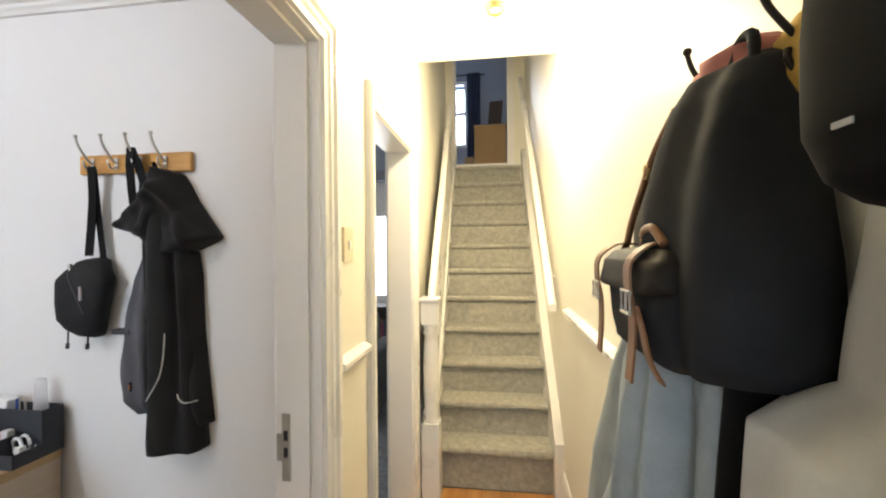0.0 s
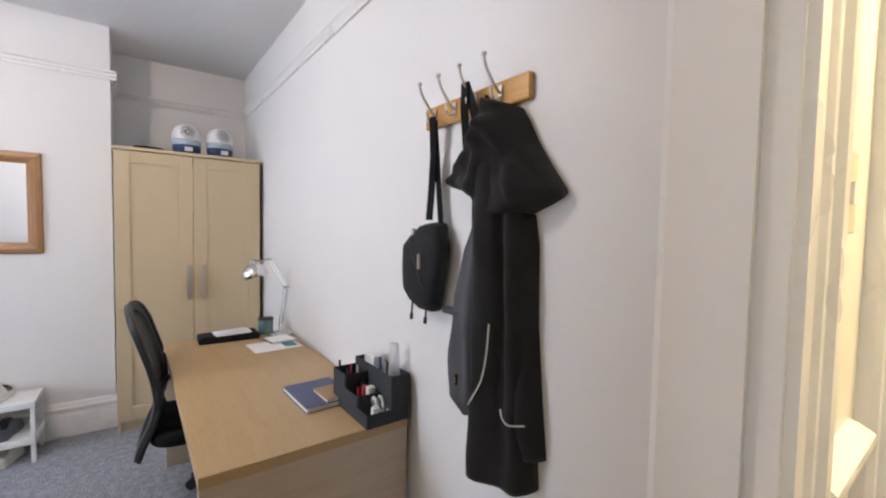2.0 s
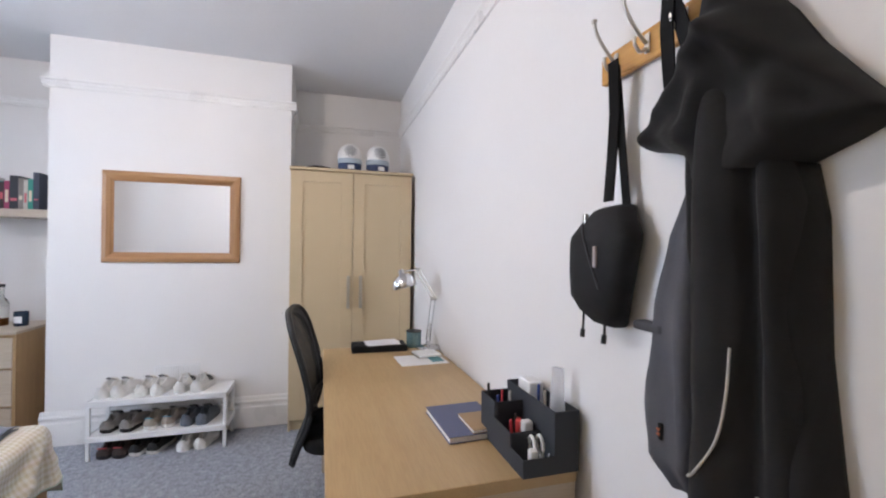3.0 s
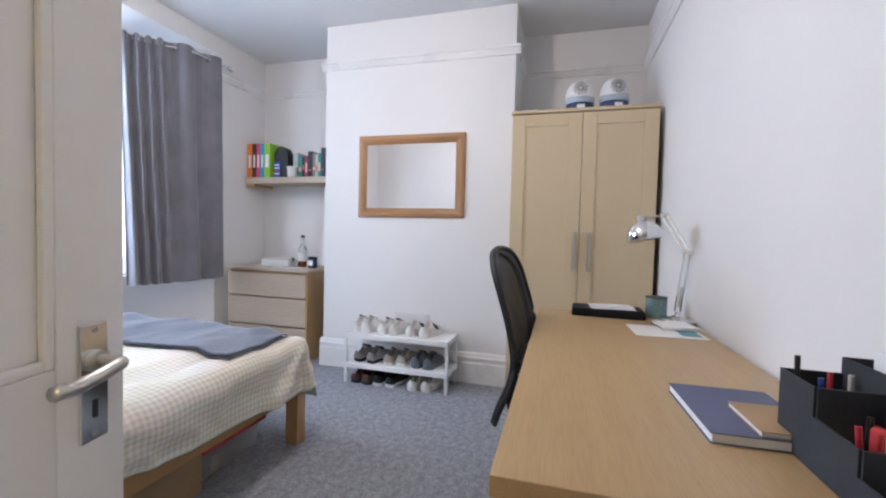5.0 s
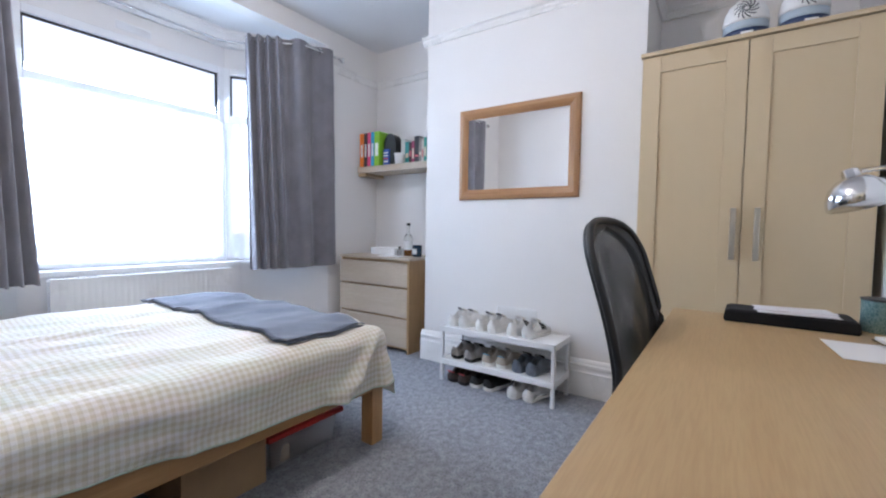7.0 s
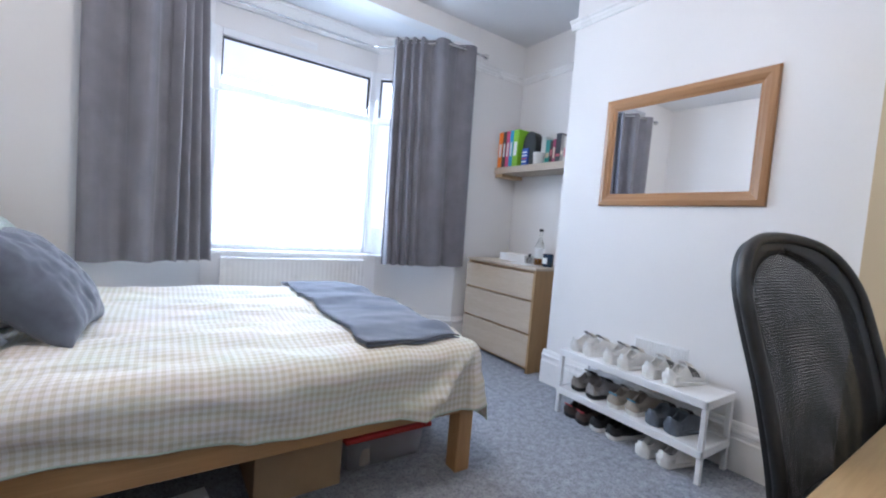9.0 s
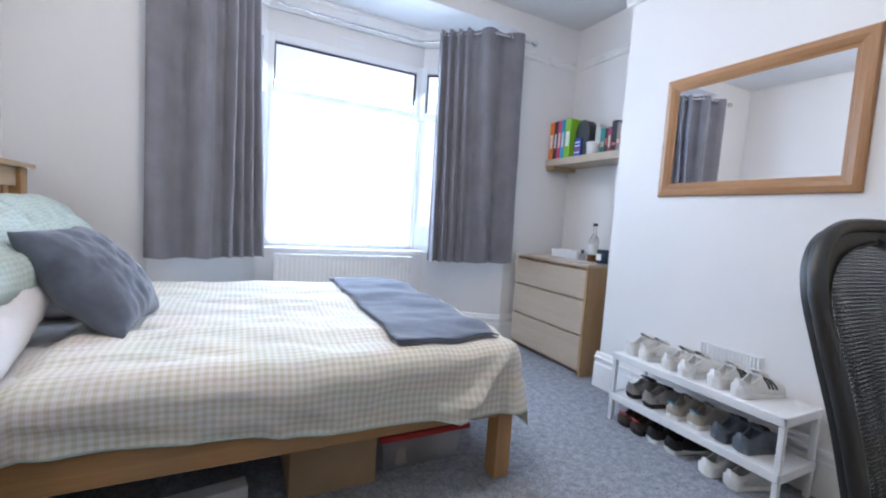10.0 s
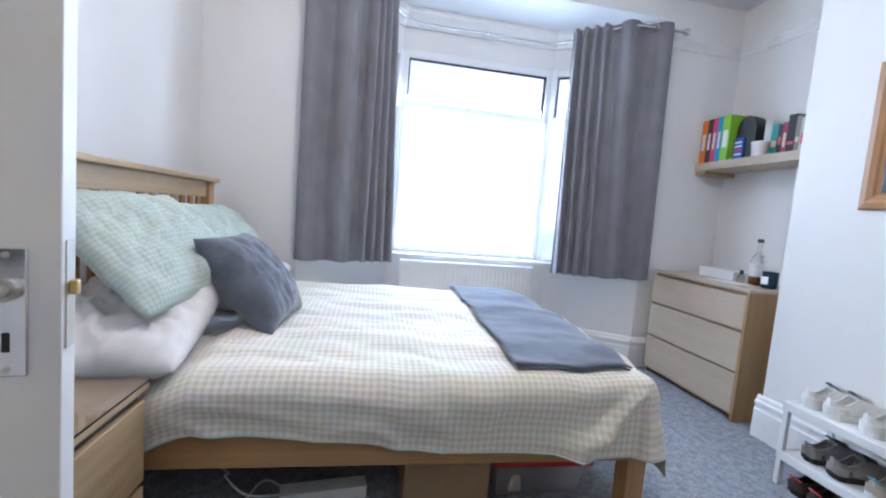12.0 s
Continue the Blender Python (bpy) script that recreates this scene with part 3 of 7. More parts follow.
for k in range(13):
    y = -1.53 + k * 0.0985
    part("headboard_slat", box(-0.882, y, 0.4705, -0.868, y + 0.042, 1.0445, 0.002), OAKZ, bed)
for k in range(14):
    x = -2.78 + k * 0.135
    part("bed_slat", box(x, -1.63, 0.335, x + 0.07, -0.22, 0.355), OAKY, bed)
mattress = origin("mattress", "white double mattress on the bed slats", "mattress", shift=BED)
part("mattress_body", box(-2.83, -1.63, 0.356, -0.93, -0.235, 0.525, 0.045, seg=4), SHEET, mattress, smooth=True)

TOPZ = 0.560


def bed_top(x, y):
    """Height of the covers on the flat of the bed."""
    ridge = 0.010 * math.sin(y * 12 + 1.1 * math.sin(x * 2.4)) + 0.006 * abs(math.sin(y * 17 + 1.6 * math.sin(x * 3.1)))
    return TOPZ + ridge * min(1, max(0, (-0.25 - y) * 5)) + 0.012 * wob(x, y, 0, 2.2) + 0.006 * wob(x * 0.5, y * 2, 3, 7) + 0.012 * math.cos((y + 0.93) * 2) + 0.008 * (0.5 - abs(wob(x * 1.3 + 2, y * 6.5, 1, 1.5)) * 2) + 0.006 * (0.5 - abs(wob(x * 3 + 5, y * 9 + x * 2, 4, 1.6)) * 2)


def duvet_point(u, v):
    x0, L, W = -1.265, 1.560, 1.37
    s, t = u * (L + 0.34), -0.22 + v * (W + 0.22 + 0.285)
    ds, dn, df = max(0, s - L), max(0, t - W), max(0, -t)
    x, y = x0 - min(s, L), -1.61 + min(max(t, 0), W)
    h = math.sqrt(ds * ds + dn * dn + df * df)
    r = max(ds, dn, df) - 0.06 * min(ds, dn)
    z = bed_top(x, y)
    z -= 0.06 * max(0, 0.12 - s) / 0.12
    if r > 0:
        R = 0.10
        a = min(r / R, math.pi / 2)
        out, drop = R * math.sin(a), R * (1 - math.cos(a)) + max(0, r - R * math.pi / 2)
        along = x + y if ds * dn else (y if ds else x)
        fold = (0.005 * math.sin(along * 9 + 1.4 * math.sin(along * 5)) + 0.012 * wob(x * 1.5, y * 1.5, 9, 3) + 0.020 * (0.5 - abs(wob(x * 3.2 + drop * 2.5, drop * 7 - x, 11, 1.5)) * 2)) * min(1, drop / 0.2)
        fan = math.atan2(drop + 0.03, x + 2.86)  # soft folds spread from the foot corner
        fold += 0.034 * (1 - 2 * abs(math.sin(fan * 4.5 - 0.4)) ** 0.8) * min(1, drop / 0.10) * max(0, 1 - (x + 2.83) / 1.0) * (dn > 0)
        fold += 0.014 * min(ds, dn) / 0.2
        out = out + fold - 0.03 * min(1, drop / 0.25)
        out = max(out, 0.062 * min(1, drop / 0.1))
        x -= out * ds / h
        y += out * dn / h - out * df / h
        z -= drop * (0.77 + 0.42 * max(0, min(1, (-1.3 - x) / 1.3)) - 0.05 * wob(along, 0, 4, 2.5) + 0.08 * (min(ds, dn) > 0) * min(ds, dn) / 0.3)
    return Vector((x, y, z))


duvet = origin("duvet", "cream check seersucker duvet draped over the bed", "duvet", shift=BED)
part("duvet_cover", sheet(110, 120, duvet_point, uv=(1.90, 1.875)), DUVET, duvet, smooth=True)
HEM = paint("pale_green_piping", (0.50, 0.58, 0.50), 0.85, var=0.04)
part("hem_piping", tube([duvet_point(k / 60, 1.0) for k in range(61)] + [duvet_point(1.0, 1 - k / 60) for k in range(1, 61)], 0.0035, 6), HEM, duvet, "pale green piped hem", smooth=True)
sheet_thing = origin("bed_sheet", "crumpled white sheet at the head of the bed", "bed sheet", shift=BED)


def under_sheet(u, v):
    x, y = -0.94 - 0.55 * u, -1.64 + 1.45 * v
    drop = max(0, v - 0.94) * 2.6
    return Vector((x, min(y, -0.225) + (0.04 if drop else 0), 0.538 + 0.02 * wob(x, y, 2, 6) + 0.008 * wob(x, y, 5, 18) - drop - 0.05 * max(0, u - 0.85)))


part("sheet_cloth", sheet(40, 60, under_sheet), SHEET, sheet_thing, smooth=True)
for m, seed in ((pose(-1.115, -0.50, 0.655, 0, 16, 90 + 4), 1.0), (pose(-1.17, -1.25, 0.63, 0, 6, 90 - 3), 2.0)):
    t = thing("pillow", m, "plump white cotton pillow at the bed head", "pillow", "white pillows")
    part("pillow_case", pillow(0.70, 0.44, 0.22, seed=seed, wrinkle=0.034, corner=0.05), SHEET, t, smooth=True)
for m, seed in ((pose(-1.12, -0.585, 0.868, 44, 0, -96), 3.0), (pose(-1.12, -1.25, 0.83, 46, 0, -95), 4.0)):
    t = thing("pillow", m, "pale green check pillow leaning on the headboard", "pillow", "green pillows")
    part("pillow_case", pillow(0.70, 0.50, 0.18, seed=seed, wrinkle=0.024, corner=0.015, pinch=0.16), GREENP, t, smooth=True)
t = thing("cushion", pose(-1.405, -0.74, 0.735, 50, 0, -95), "slate grey velvet cushion propped against the pillows", "cushion")
part("cushion_cover", pillow(0.42, 0.44, 0.21, seed=5.0, wrinkle=0.010, corner=0.0, pinch=0.22), CUSHION, t, smooth=True)

throw = origin("throw_blanket", "folded blue-grey fleece throw across the bed foot", "blanket", shift=BED)


def throw_point(u, v, lift):
    a, b, c, d = Vector((-2.36, -0.225)), Vector((-2.82, -0.27)), Vector((-2.86, -1.68)), Vector((-2.40, -1.70))
    uu = u + 0.025 * wob(v * 3, 0, 1 + lift, 1)
    p = (a * (1 - uu) + b * uu) * (1 - v) + (d * (1 - uu) + c * uu) * v
    z = bed_top(max(p.x, -2.8), min(p.y, -0.24)) + lift + 0.008 * wob(p.x * 6, p.y * 6, lift * 40, 1)
    over = max(0, -2.76 - p.x)
    z -= over * over * 3.2
    return Vector((p.x, p.y, z + 0.010))


part("upper_fold", sheet(26, 60, lambda u, v: throw_point(u, v, 0.016), thick=0.006), THROW, throw, smooth=True)
part("lower_fold", sheet(26, 60, lambda u, v: throw_point(u * 0.98 + 0.015, v, 0.002), thick=0.006), THROW, throw, smooth=True)

# things kept under the bed
cbox = origin("cardboard_box", "plain brown cardboard box under the bed", "box", shift=BED)
part("carton", joined((-2.345, -0.80, 0.0, -2.03, -0.34, 0.205), bevel=0.003), CARDBOARD, cbox)
part("flap", box(-2.343, -0.57, 0.206, -2.032, -0.345, 0.209), CARDBOARD, cbox)
part("tape", box(-2.20, -0.57, 0.2092, -2.15, -0.34, 0.2098), paint("parcel_tape", (0.42, 0.30, 0.17), 0.3), cbox)
tub = origin("storage_tub", "clear plastic storage tub with a red lid under the bed", "storage tub", shift=BED)
TUBP = sheer("clear_tub_plastic", (0.80, 0.81, 0.84), 0.38)
part("tub_body", loft([[(-2.73 - e, -0.40 + e, z), (-2.40 + e, -0.40 + e, z), (-2.40 + e, -0.80 - e, z), (-2.73 - e, -0.80 - e, z)] for z, e in ((0.0, 0.0), (0.128, 0.014))]), TUBP, tub)
part("lid", box(-2.775, -0.825, 0.1285, -2.37, -0.365, 0.152, 0.006), paint("red_plastic", (0.55, 0.03, 0.025), 0.4), tub, "red lid")
for k, (x, y, w, c) in enumerate(((-2.66, -0.5, 0.09, (0.75, 0.75, 0.76)), (-2.54, -0.55, 0.08, (0.1, 0.1, 0.12)), (-2.47, -0.48, 0.06, (0.5, 0.45, 0.4)))):
    o = origin("folded_clothing", "folded clothes inside the clear tub", "clothing", "tub contents", shift=BED)
    part("fold", box(x - w / 2, y - 0.09, 0.004, x + w / 2, y + 0.09, 0.07 + 0.015 * k, 0.02, seg=3), paint("tub_cloth", c, 0.9), o, smooth=True)
strip = origin("power_strip", "white power strip on the carpet under the bed", "power strip", shift=BED)
part("strip_body", loft([[Vector((-1.75, -0.42, z)) + Matrix.Rotation(radians(8), 3, "Z") @ Vector((sx * 0.15, sy * 0.032, 0)) for sx, sy in ((-1, -1), (1, -1), (1, 1), (-1, 1))] for z in (0.0, 0.045)]), WHITEPL, strip)
for k, pts in enumerate(([(-1.61, -0.41, 0.02), (-1.5, -0.36, 0.06), (-1.42, -0.40, 0.10), (-1.38, -0.55, 0.02), (-1.2, -0.7, 0.01)], [(-1.62, -0.43, 0.02), (-1.52, -0.5, 0.012), (-1.45, -0.3, 0.01), (-1.30, -0.38, 0.01)])):
    c = origin("power_cable", "thin white power cable trailing on the carpet", "cable", "cables under the bed", shift=BED)
    part("flex", tube(bend(pts, 8), 0.004, 6), WHITEPL, c, smooth=True)
dark = origin("storage_bag", "dark soft bag stored under the bed", "bag", shift=BED)
part("bag_body", box(-1.95, -1.15, 0.0, -1.2, -0.62, 0.22, 0.06, seg=3), GREYCLOTH, dark, smooth=True)

# bedside cabinet
night = origin("bedside_cabinet", "oak bedside cabinet with drawers and a glass top", "bedside cabinet")
part("carcass", box(-1.275, -0.165, 0.0, -0.735, 0.245, 0.525, 0.003), OAKZ, night)
part("top", box(-1.295, -0.175, 0.5255, -0.73, 0.255, 0.546, 0.004), OAKY, night)
part("glass_top", box(-1.297, -0.177, 0.5465, -0.735, 0.253, 0.552, 0.001), GLASS, night, "clear glass cover")
# black strips on the carcass stand in for shade in slot and drawer gaps
part("slot", box(-1.2768, -0.12, 0.502, -1.2752, 0.20, 0.5235), BLACKPL, night, "black strip painting the shade of the finger slot")
for z0_, z1_ in ((0.025, 0.255), (0.272, 0.500)):
    d = part("drawer", box(-1.293, -0.160, z0_, -1.2755, 0.240, z1_, 0.003), OAKY, night)
    part("drawer_shadow_gap", box(-1.2765, -0.155, z1_ + 0.0005, -1.2752, 0.235, z1_ + 0.012), BLACKPL, d)

# ---- curtains and pole ----
ZP = 2.505
POLE = [(-3.955, -1.765), (-3.72, -1.78), (-3.55, -1.84), (-3.25, -2.24), (-3.0, -2.29), (-2.63, -2.29), (-2.26, -2.29), (-2.02, -2.24), (-1.72, -1.84), (-1.55, -1.78), (-1.30, -1.765)]
pole = origin("curtain_pole", "chrome bay curtain pole with ball finials", "curtain pole")
part("pole_rod", tube(bend([(x, y, ZP) for x, y in POLE], 6), 0.0095, 10), CHROME, pole, smooth=True)
for x, y in (POLE[0], POLE[-1]):
    s = -1 if x < -2 else 1
    part("finial", lathe([(0.004, -0.006), (0.012, 0.0), (0.012, 0.008), (0.022, 0.016), (0.027, 0.03), (0.022, 0.045), (0.010, 0.055), (0.001, 0.057)], 16), CHROME, pole, smooth=True).matrix_local = pose(x, y, ZP, 0, 90 * s, 0)
for x, y, dy in ((-3.86, -1.768, -0.08), (-1.40, -1.768, -0.08), (-2.63, -2.29, -0.098)):
    part("pole_bracket", rod((x, y, ZP), (x, y + dy, ZP + 0.02), 0.007, bm=rod((x, y + dy + 0.006, ZP + 0.02), (x, y + dy + 0.001, ZP + 0.02), 0.022)), CHROME, pole, smooth=False)


def plan_at(path, u):
    pts = [Vector((*p, 0)) for p in path]
    total = [0]
    for a, b in zip(pts, pts[1:]):
        total.append(total[-1] + (b - a).length)
    s = u * total[-1]
    for k in range(len(pts) - 1):
        if s <= total[k + 1] + 1e-9:
            f = (s - total[k]) / (total[k + 1] - total[k])
            d = (pts[k + 1] - pts[k]).normalized()
            return pts[k].lerp(pts[k + 1], f), Vector((-d.y, d.x, 0))
    return pts[-1], Vector((-d.y, d.x, 0))


def curtain(name, top, bottom, from_wall, seed, label):
    """Broad flat pleats on the wall side, narrow stacked ones towards the window."""
    broad, wide_waves, narrow_waves = 0.60, 1.75, 4.0

    def phase(w):
        if w < broad:
            return 2 * math.pi * wide_waves * w / broad
        return 2 * math.pi * (wide_waves + narrow_waves * (w - broad) / (1 - broad))

    def cloth(u, v, back=0.0):
        w = u if from_wall else 1 - u
        a, n1 = plan_at(top, u)
        b, n2 = plan_at(bottom, u)
        p, n = a.lerp(b, v), n1.lerp(n2, v).normalized()
        ph = phase(w) + 0.5 * wob(w * 3, v * 1.6, seed, 1) * v + 0.35
        tight = min(1, max(0, (w - broad + 0.08) / 0.16))
        amp = (0.048 - 0.014 * tight) * (1 + 0.25 * v) * (0.9 + 0.35 * wob(w * 5 + seed, v * 0.7, 0, 1.0))
        k = math.sin(ph)
        k = math.copysign(abs(k) ** (0.8 - 0.1 * tight), k)
        p = p + n * (back + amp * k + 0.004 * wob(u * 12, v * 5, seed, 1) + 0.003 * wob(u * 30, v * 3, seed + 2, 1))
        return Vector((p.x, p.y, 2.545 - v * 1.855 + 0.006 * math.sin(ph + 1) * v - 0.006 * u))
    c = origin("curtain", label, "curtain", "bay curtains")
    part("curtain_cloth", sheet(210, 40, lambda u, v: cloth(u, v, 0.004), bm=sheet(210, 40, cloth)), CURTAIN, c, smooth=True)
    for k in range(1, round(2 * (wide_waves + narrow_waves))):
        h = k / 2
        w = broad * h / wide_waves if h < wide_waves else broad + (1 - broad) * (h - wide_waves) / narrow_waves
        a, n = plan_at(top, w if from_wall else 1 - w)
        ring = [a + Vector((0, 0, ZP)) + 0.024 * (math.cos(q * math.pi / 8) * n + math.sin(q * math.pi / 8) * Vector((0, 0, 1))) for q in range(17)]
        part("eyelet", tube(ring, 0.005, 6), CHROME, c, smooth=True)


curtain("curtain", [(-3.875, -1.775), (-3.70, -1.785), (-3.50, -1.87), (-3.27, -2.10)], [(-3.925, -1.79), (-3.66, -1.80), (-3.42, -1.85), (-3.22, -1.94)], True, 1.0, "grey velour eyelet curtain drawn back beside the bay")
curtain("curtain", [(-1.93, -2.08), (-1.76, -1.87), (-1.56, -1.785), (-1.36, -1.775)], [(-2.02, -1.94), (-1.80, -1.85), (-1.58, -1.80), (-1.365, -1.79)], False, 4.0, "grey velour eyelet curtain hanging beside the bed")

# radiator under the sill
rad = origin("radiator", "white panel radiator under the window sill", "radiator")


def rad_face(u, v):
    x = -3.14 + u * 1.06
    g = 0.5 + 0.5 * math.sin(u * 1.06 / 0.0333 * 2 * math.pi)
    edge = min(1, min(v, 1 - v) * 12)
    return Vector((x, -2.068 + 0.0022 * (g ** 0.5) * edge, 0.14 + v * 0.545))


part("front_panel", sheet(256, 10, rad_face), TRIM, rad, smooth=True)
part("body", box(-3.14, -2.13, 0.14, -2.08, -2.069, 0.685, 0.006), TRIM, rad)
part("top_grille", joined(*[(-3.135 + k * 0.0265, -2.125, 0.6855, -3.122 + k * 0.0265, -2.06, 0.695) for k in range(40)], (-3.14, -2.067, 0.675, -2.08, -2.058, 0.697), (-3.14, -2.135, 0.675, -2.08, -2.126, 0.697)), TRIM, rad)
for x in (-3.0, -2.22):
    part("wall_bracket", box(x, -2.219, 0.25, x + 0.03, -2.131, 0.6), TRIM, rad)
for x in (-3.17, -2.05):
    part("pipe", tube([(x, -2.10, 0.0), (x, -2.10, 0.18), (x + (0.03 if x < -3 else -0.03), -2.10, 0.18)], 0.0075, 8), TRIM, rad, smooth=True)
    part("valve", lathe([(0.014, 0), (0.016, 0.01), (0.016, 0.05), (0.010, 0.06)], 12, (x, -2.10, 0.17)), WHITEPL, rad, smooth=True)

# ---- wardrobe ----
ward = origin("wardrobe", "two-door birch wardrobe beside the chimney breast", "wardrobe")
part("carcass", joined((-4.38, 0.722, 0.0, -3.832, 0.74, 1.93), (-4.38, 1.61, 0.0, -3.832, 1.628, 1.93), (-4.38, 0.74, 0.08, -4.37, 1.61, 1.93), (-4.37, 0.74, 0.08, -3.84, 1.61, 0.10)), WARD, ward)
part("cornice", box(-4.39, 0.715, 1.9305, -3.800, 1.635, 1.952, 0.003), WARD, ward)
part("plinth", box(-3.87, 0.742, 0.0, -3.855, 1.608, 0.0795), WARD, ward)
for y0, y1, hy in ((0.724, 1.172, 1.142), (1.176, 1.626, 1.234)):
    d = part("door", joined((-3.831, y0, 0.085, -3.811, y0 + 0.085, 1.925), (-3.831, y1 - 0.085, 0.085, -3.811, y1, 1.925), (-3.831, y0 + 0.0852, 1.845, -3.8112, y1 - 0.0852, 1.925), (-3.831, y0 + 0.0852, 0.085, -3.8112, y1 - 0.0852, 0.18), bevel=0.0015), WARD, ward)
    part("door_panel", box(-3.828, y0 + 0.084, 0.178, -3.819, y1 - 0.084, 1.847), WARD, d)
    part("door_handle", joined((-3.798, hy - 0.011, 0.90, -3.790, hy + 0.011, 1.145), (-3.8105, hy - 0.007, 0.915, -3.798, hy + 0.007, 0.93), (-3.8105, hy - 0.007, 1.115, -3.798, hy + 0.007, 1.13), bevel=0.002), STEEL, d, "brushed metal bar handle")


def moisture_trap():
    """A domed plastic tub: navy base, clear band, white lid with a swirl of slots."""
    t = thing("dehumidifier_tub", pose(-4.02, 1.157, 1.953), "white and navy domed moisture trap on the wardrobe", "dehumidifier", "moisture traps")
    el = lambda prof: lathe(prof, 28)  # noqa: E731
    navy = paint("navy_plastic", (0.02, 0.045, 0.13), 0.35)
    part("base", el([(0.072, 0), (0.086, 0.008), (0.09, 0.06), (0.091, 0.075)]), navy, t, "navy base", smooth=True)
    part("band", el([(0.0915, 0.0755), (0.093, 0.08), (0.092, 0.11), (0.090, 0.112)]), paint("pale_label_band", (0.42, 0.50, 0.58), 0.35), t, smooth=True)
    lid = part("lid", el([(0.094, 0.1125), (0.095, 0.125), (0.088, 0.165), (0.07, 0.20), (0.045, 0.221), (0.02, 0.229), (0.001, 0.231)]), WHITEPL, t, "white slotted lid", smooth=True)
    # no real openings: dark ribs on the lid paint the shade inside its slots
    slot = paint("slot_shadow", (0.10, 0.11, 0.12), 0.6)
    shell = [(0.1125, 0.094), (0.125, 0.095), (0.165, 0.088), (0.20, 0.07), (0.221, 0.045), (0.231, 0.004)]
    for k in range(12):
        pts = []
        for q in range(7):
            r, a = 0.010 + 0.038 * q / 6, k * 2 * math.pi / 12 + 0.9 * q / 6
            dy, z = r * math.cos(a), 0.166 + r * math.sin(a)
            for (za, ra), (zb, rb) in zip(shell, shell[1:]):
                if za <= z <= zb:
                    round_ = ra + (rb - ra) * (z - za) / (zb - za)
            pts.append((math.sqrt(max(0.0, round_ * round_ - dy * dy)) + 0.0005, dy, z))
        part("slot", tube(pts, 0.0030, 6), slot, lid)
    part("label", box(0.0905, -0.02, 0.03, 0.0925, 0.03, 0.06), PAPER, t, "small white label")
    for c in t.children:
        c.matrix_local = Matrix.Diagonal((0.85, 1.03, 1.05, 1))
    return t


trap = moisture_trap()
copy_thing(trap, pose(-4.02, 1.38, 1.953, 0, 0, 12))
o = origin("folded_umbrella", "small black folded umbrella on the wardrobe", "umbrella")
part("canopy_roll", tube(bend([(-3.92, 0.83, 1.965), (-3.90, 0.90, 1.972), (-3.92, 1.00, 1.966)], 6), 0.013, 8), BLACKCLOTH, o, smooth=True)
part("umbrella_handle", rod((-3.92, 1.0, 1.965), (-3.93, 1.03, 1.963), 0.009), BLACKPL, o)

# ---- mirror ----
mir = origin("wall_mirror", "rectangular mirror in a knotty pine frame", "mirror")
MY0, MY1, MZ0, MZ1, MW = -0.512, 0.360, 1.235, 1.875, 0.072
fp = [(0, 0.001), (0, 0.012), (0.006, 0.020), (0.03, 0.024), (0.052, 0.018), (0.060, 0.012), (MW, 0.009), (MW, 0.001)]


def frame_side(a, b, ia, ib):
    return loft([[Vector((XB + o, *(Vector(p) + Vector(i) * w))) for w, o in fp] for p, i in ((a, ia), (b, ib))])


c = [((MY0, MZ0), (1, 1)), ((MY1, MZ0), (-1, 1)), ((MY1, MZ1), (-1, -1)), ((MY0, MZ1), (1, -1))]
for k in range(4):
    (a, ia), (b, ib) = c[k], c[(k + 1) % 4]
    part("mirror_frame", frame_side(a, b, ia, ib), PINEY if k % 2 == 0 else PINEZ, mir, "knotty pine moulding")
part("mirror_glass", box(XB + 0.002, MY0 + 0.05, MZ0 + 0.05, XB + 0.008, MY1 - 0.05, MZ1 - 0.05), MIRROR, mir, "silvered mirror glass")

# ---- chest of drawers, shelf ----
chest = origin("chest_of_drawers", "three-drawer birch chest in the alcove", "chest of drawers")
CX, CY0, CY1 = -3.98, -1.775, -0.967
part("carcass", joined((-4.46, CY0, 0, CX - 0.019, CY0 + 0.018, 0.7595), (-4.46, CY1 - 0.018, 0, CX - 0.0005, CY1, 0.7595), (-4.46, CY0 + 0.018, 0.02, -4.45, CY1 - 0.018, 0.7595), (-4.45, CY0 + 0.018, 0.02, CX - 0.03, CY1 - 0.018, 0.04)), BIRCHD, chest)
part("top", box(-4.46, CY0 - 0.002, 0.76, CX + 0.002, CY1 + 0.002, 0.78, 0.002), BIRCHY, chest)
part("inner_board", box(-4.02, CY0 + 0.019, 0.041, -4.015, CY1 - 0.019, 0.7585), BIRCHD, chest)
for z0, z1 in ((0.045, 0.278), (0.293, 0.526), (0.541, 0.738)):
    part("drawer", box(CX - 0.018, CY0 + 0.001, z0, CX, CY1 - 0.020, z1, 0.002), BIRCHY, chest, "plain birch drawer front")

shelf = origin("wall_shelf", "floating birch shelf in the alcove", "shelf")
part("board", box(XA + 0.001, YS + 0.002, 1.548, -4.262, -0.822, 1.605, 0.002), BIRCHY, shelf)
part("batten", box(XA + 0.001, YS + 0.002, 1.517, -4.275, YS + 0.10, 1.5475, 0.002), OAKY, shelf, "brown wooden batten")

# ---- objects on the shelf and the chest ----
def flat_colour(name, c, rough=0.5):
    return paint(name, c, rough, var=0.04, bump=0.02)


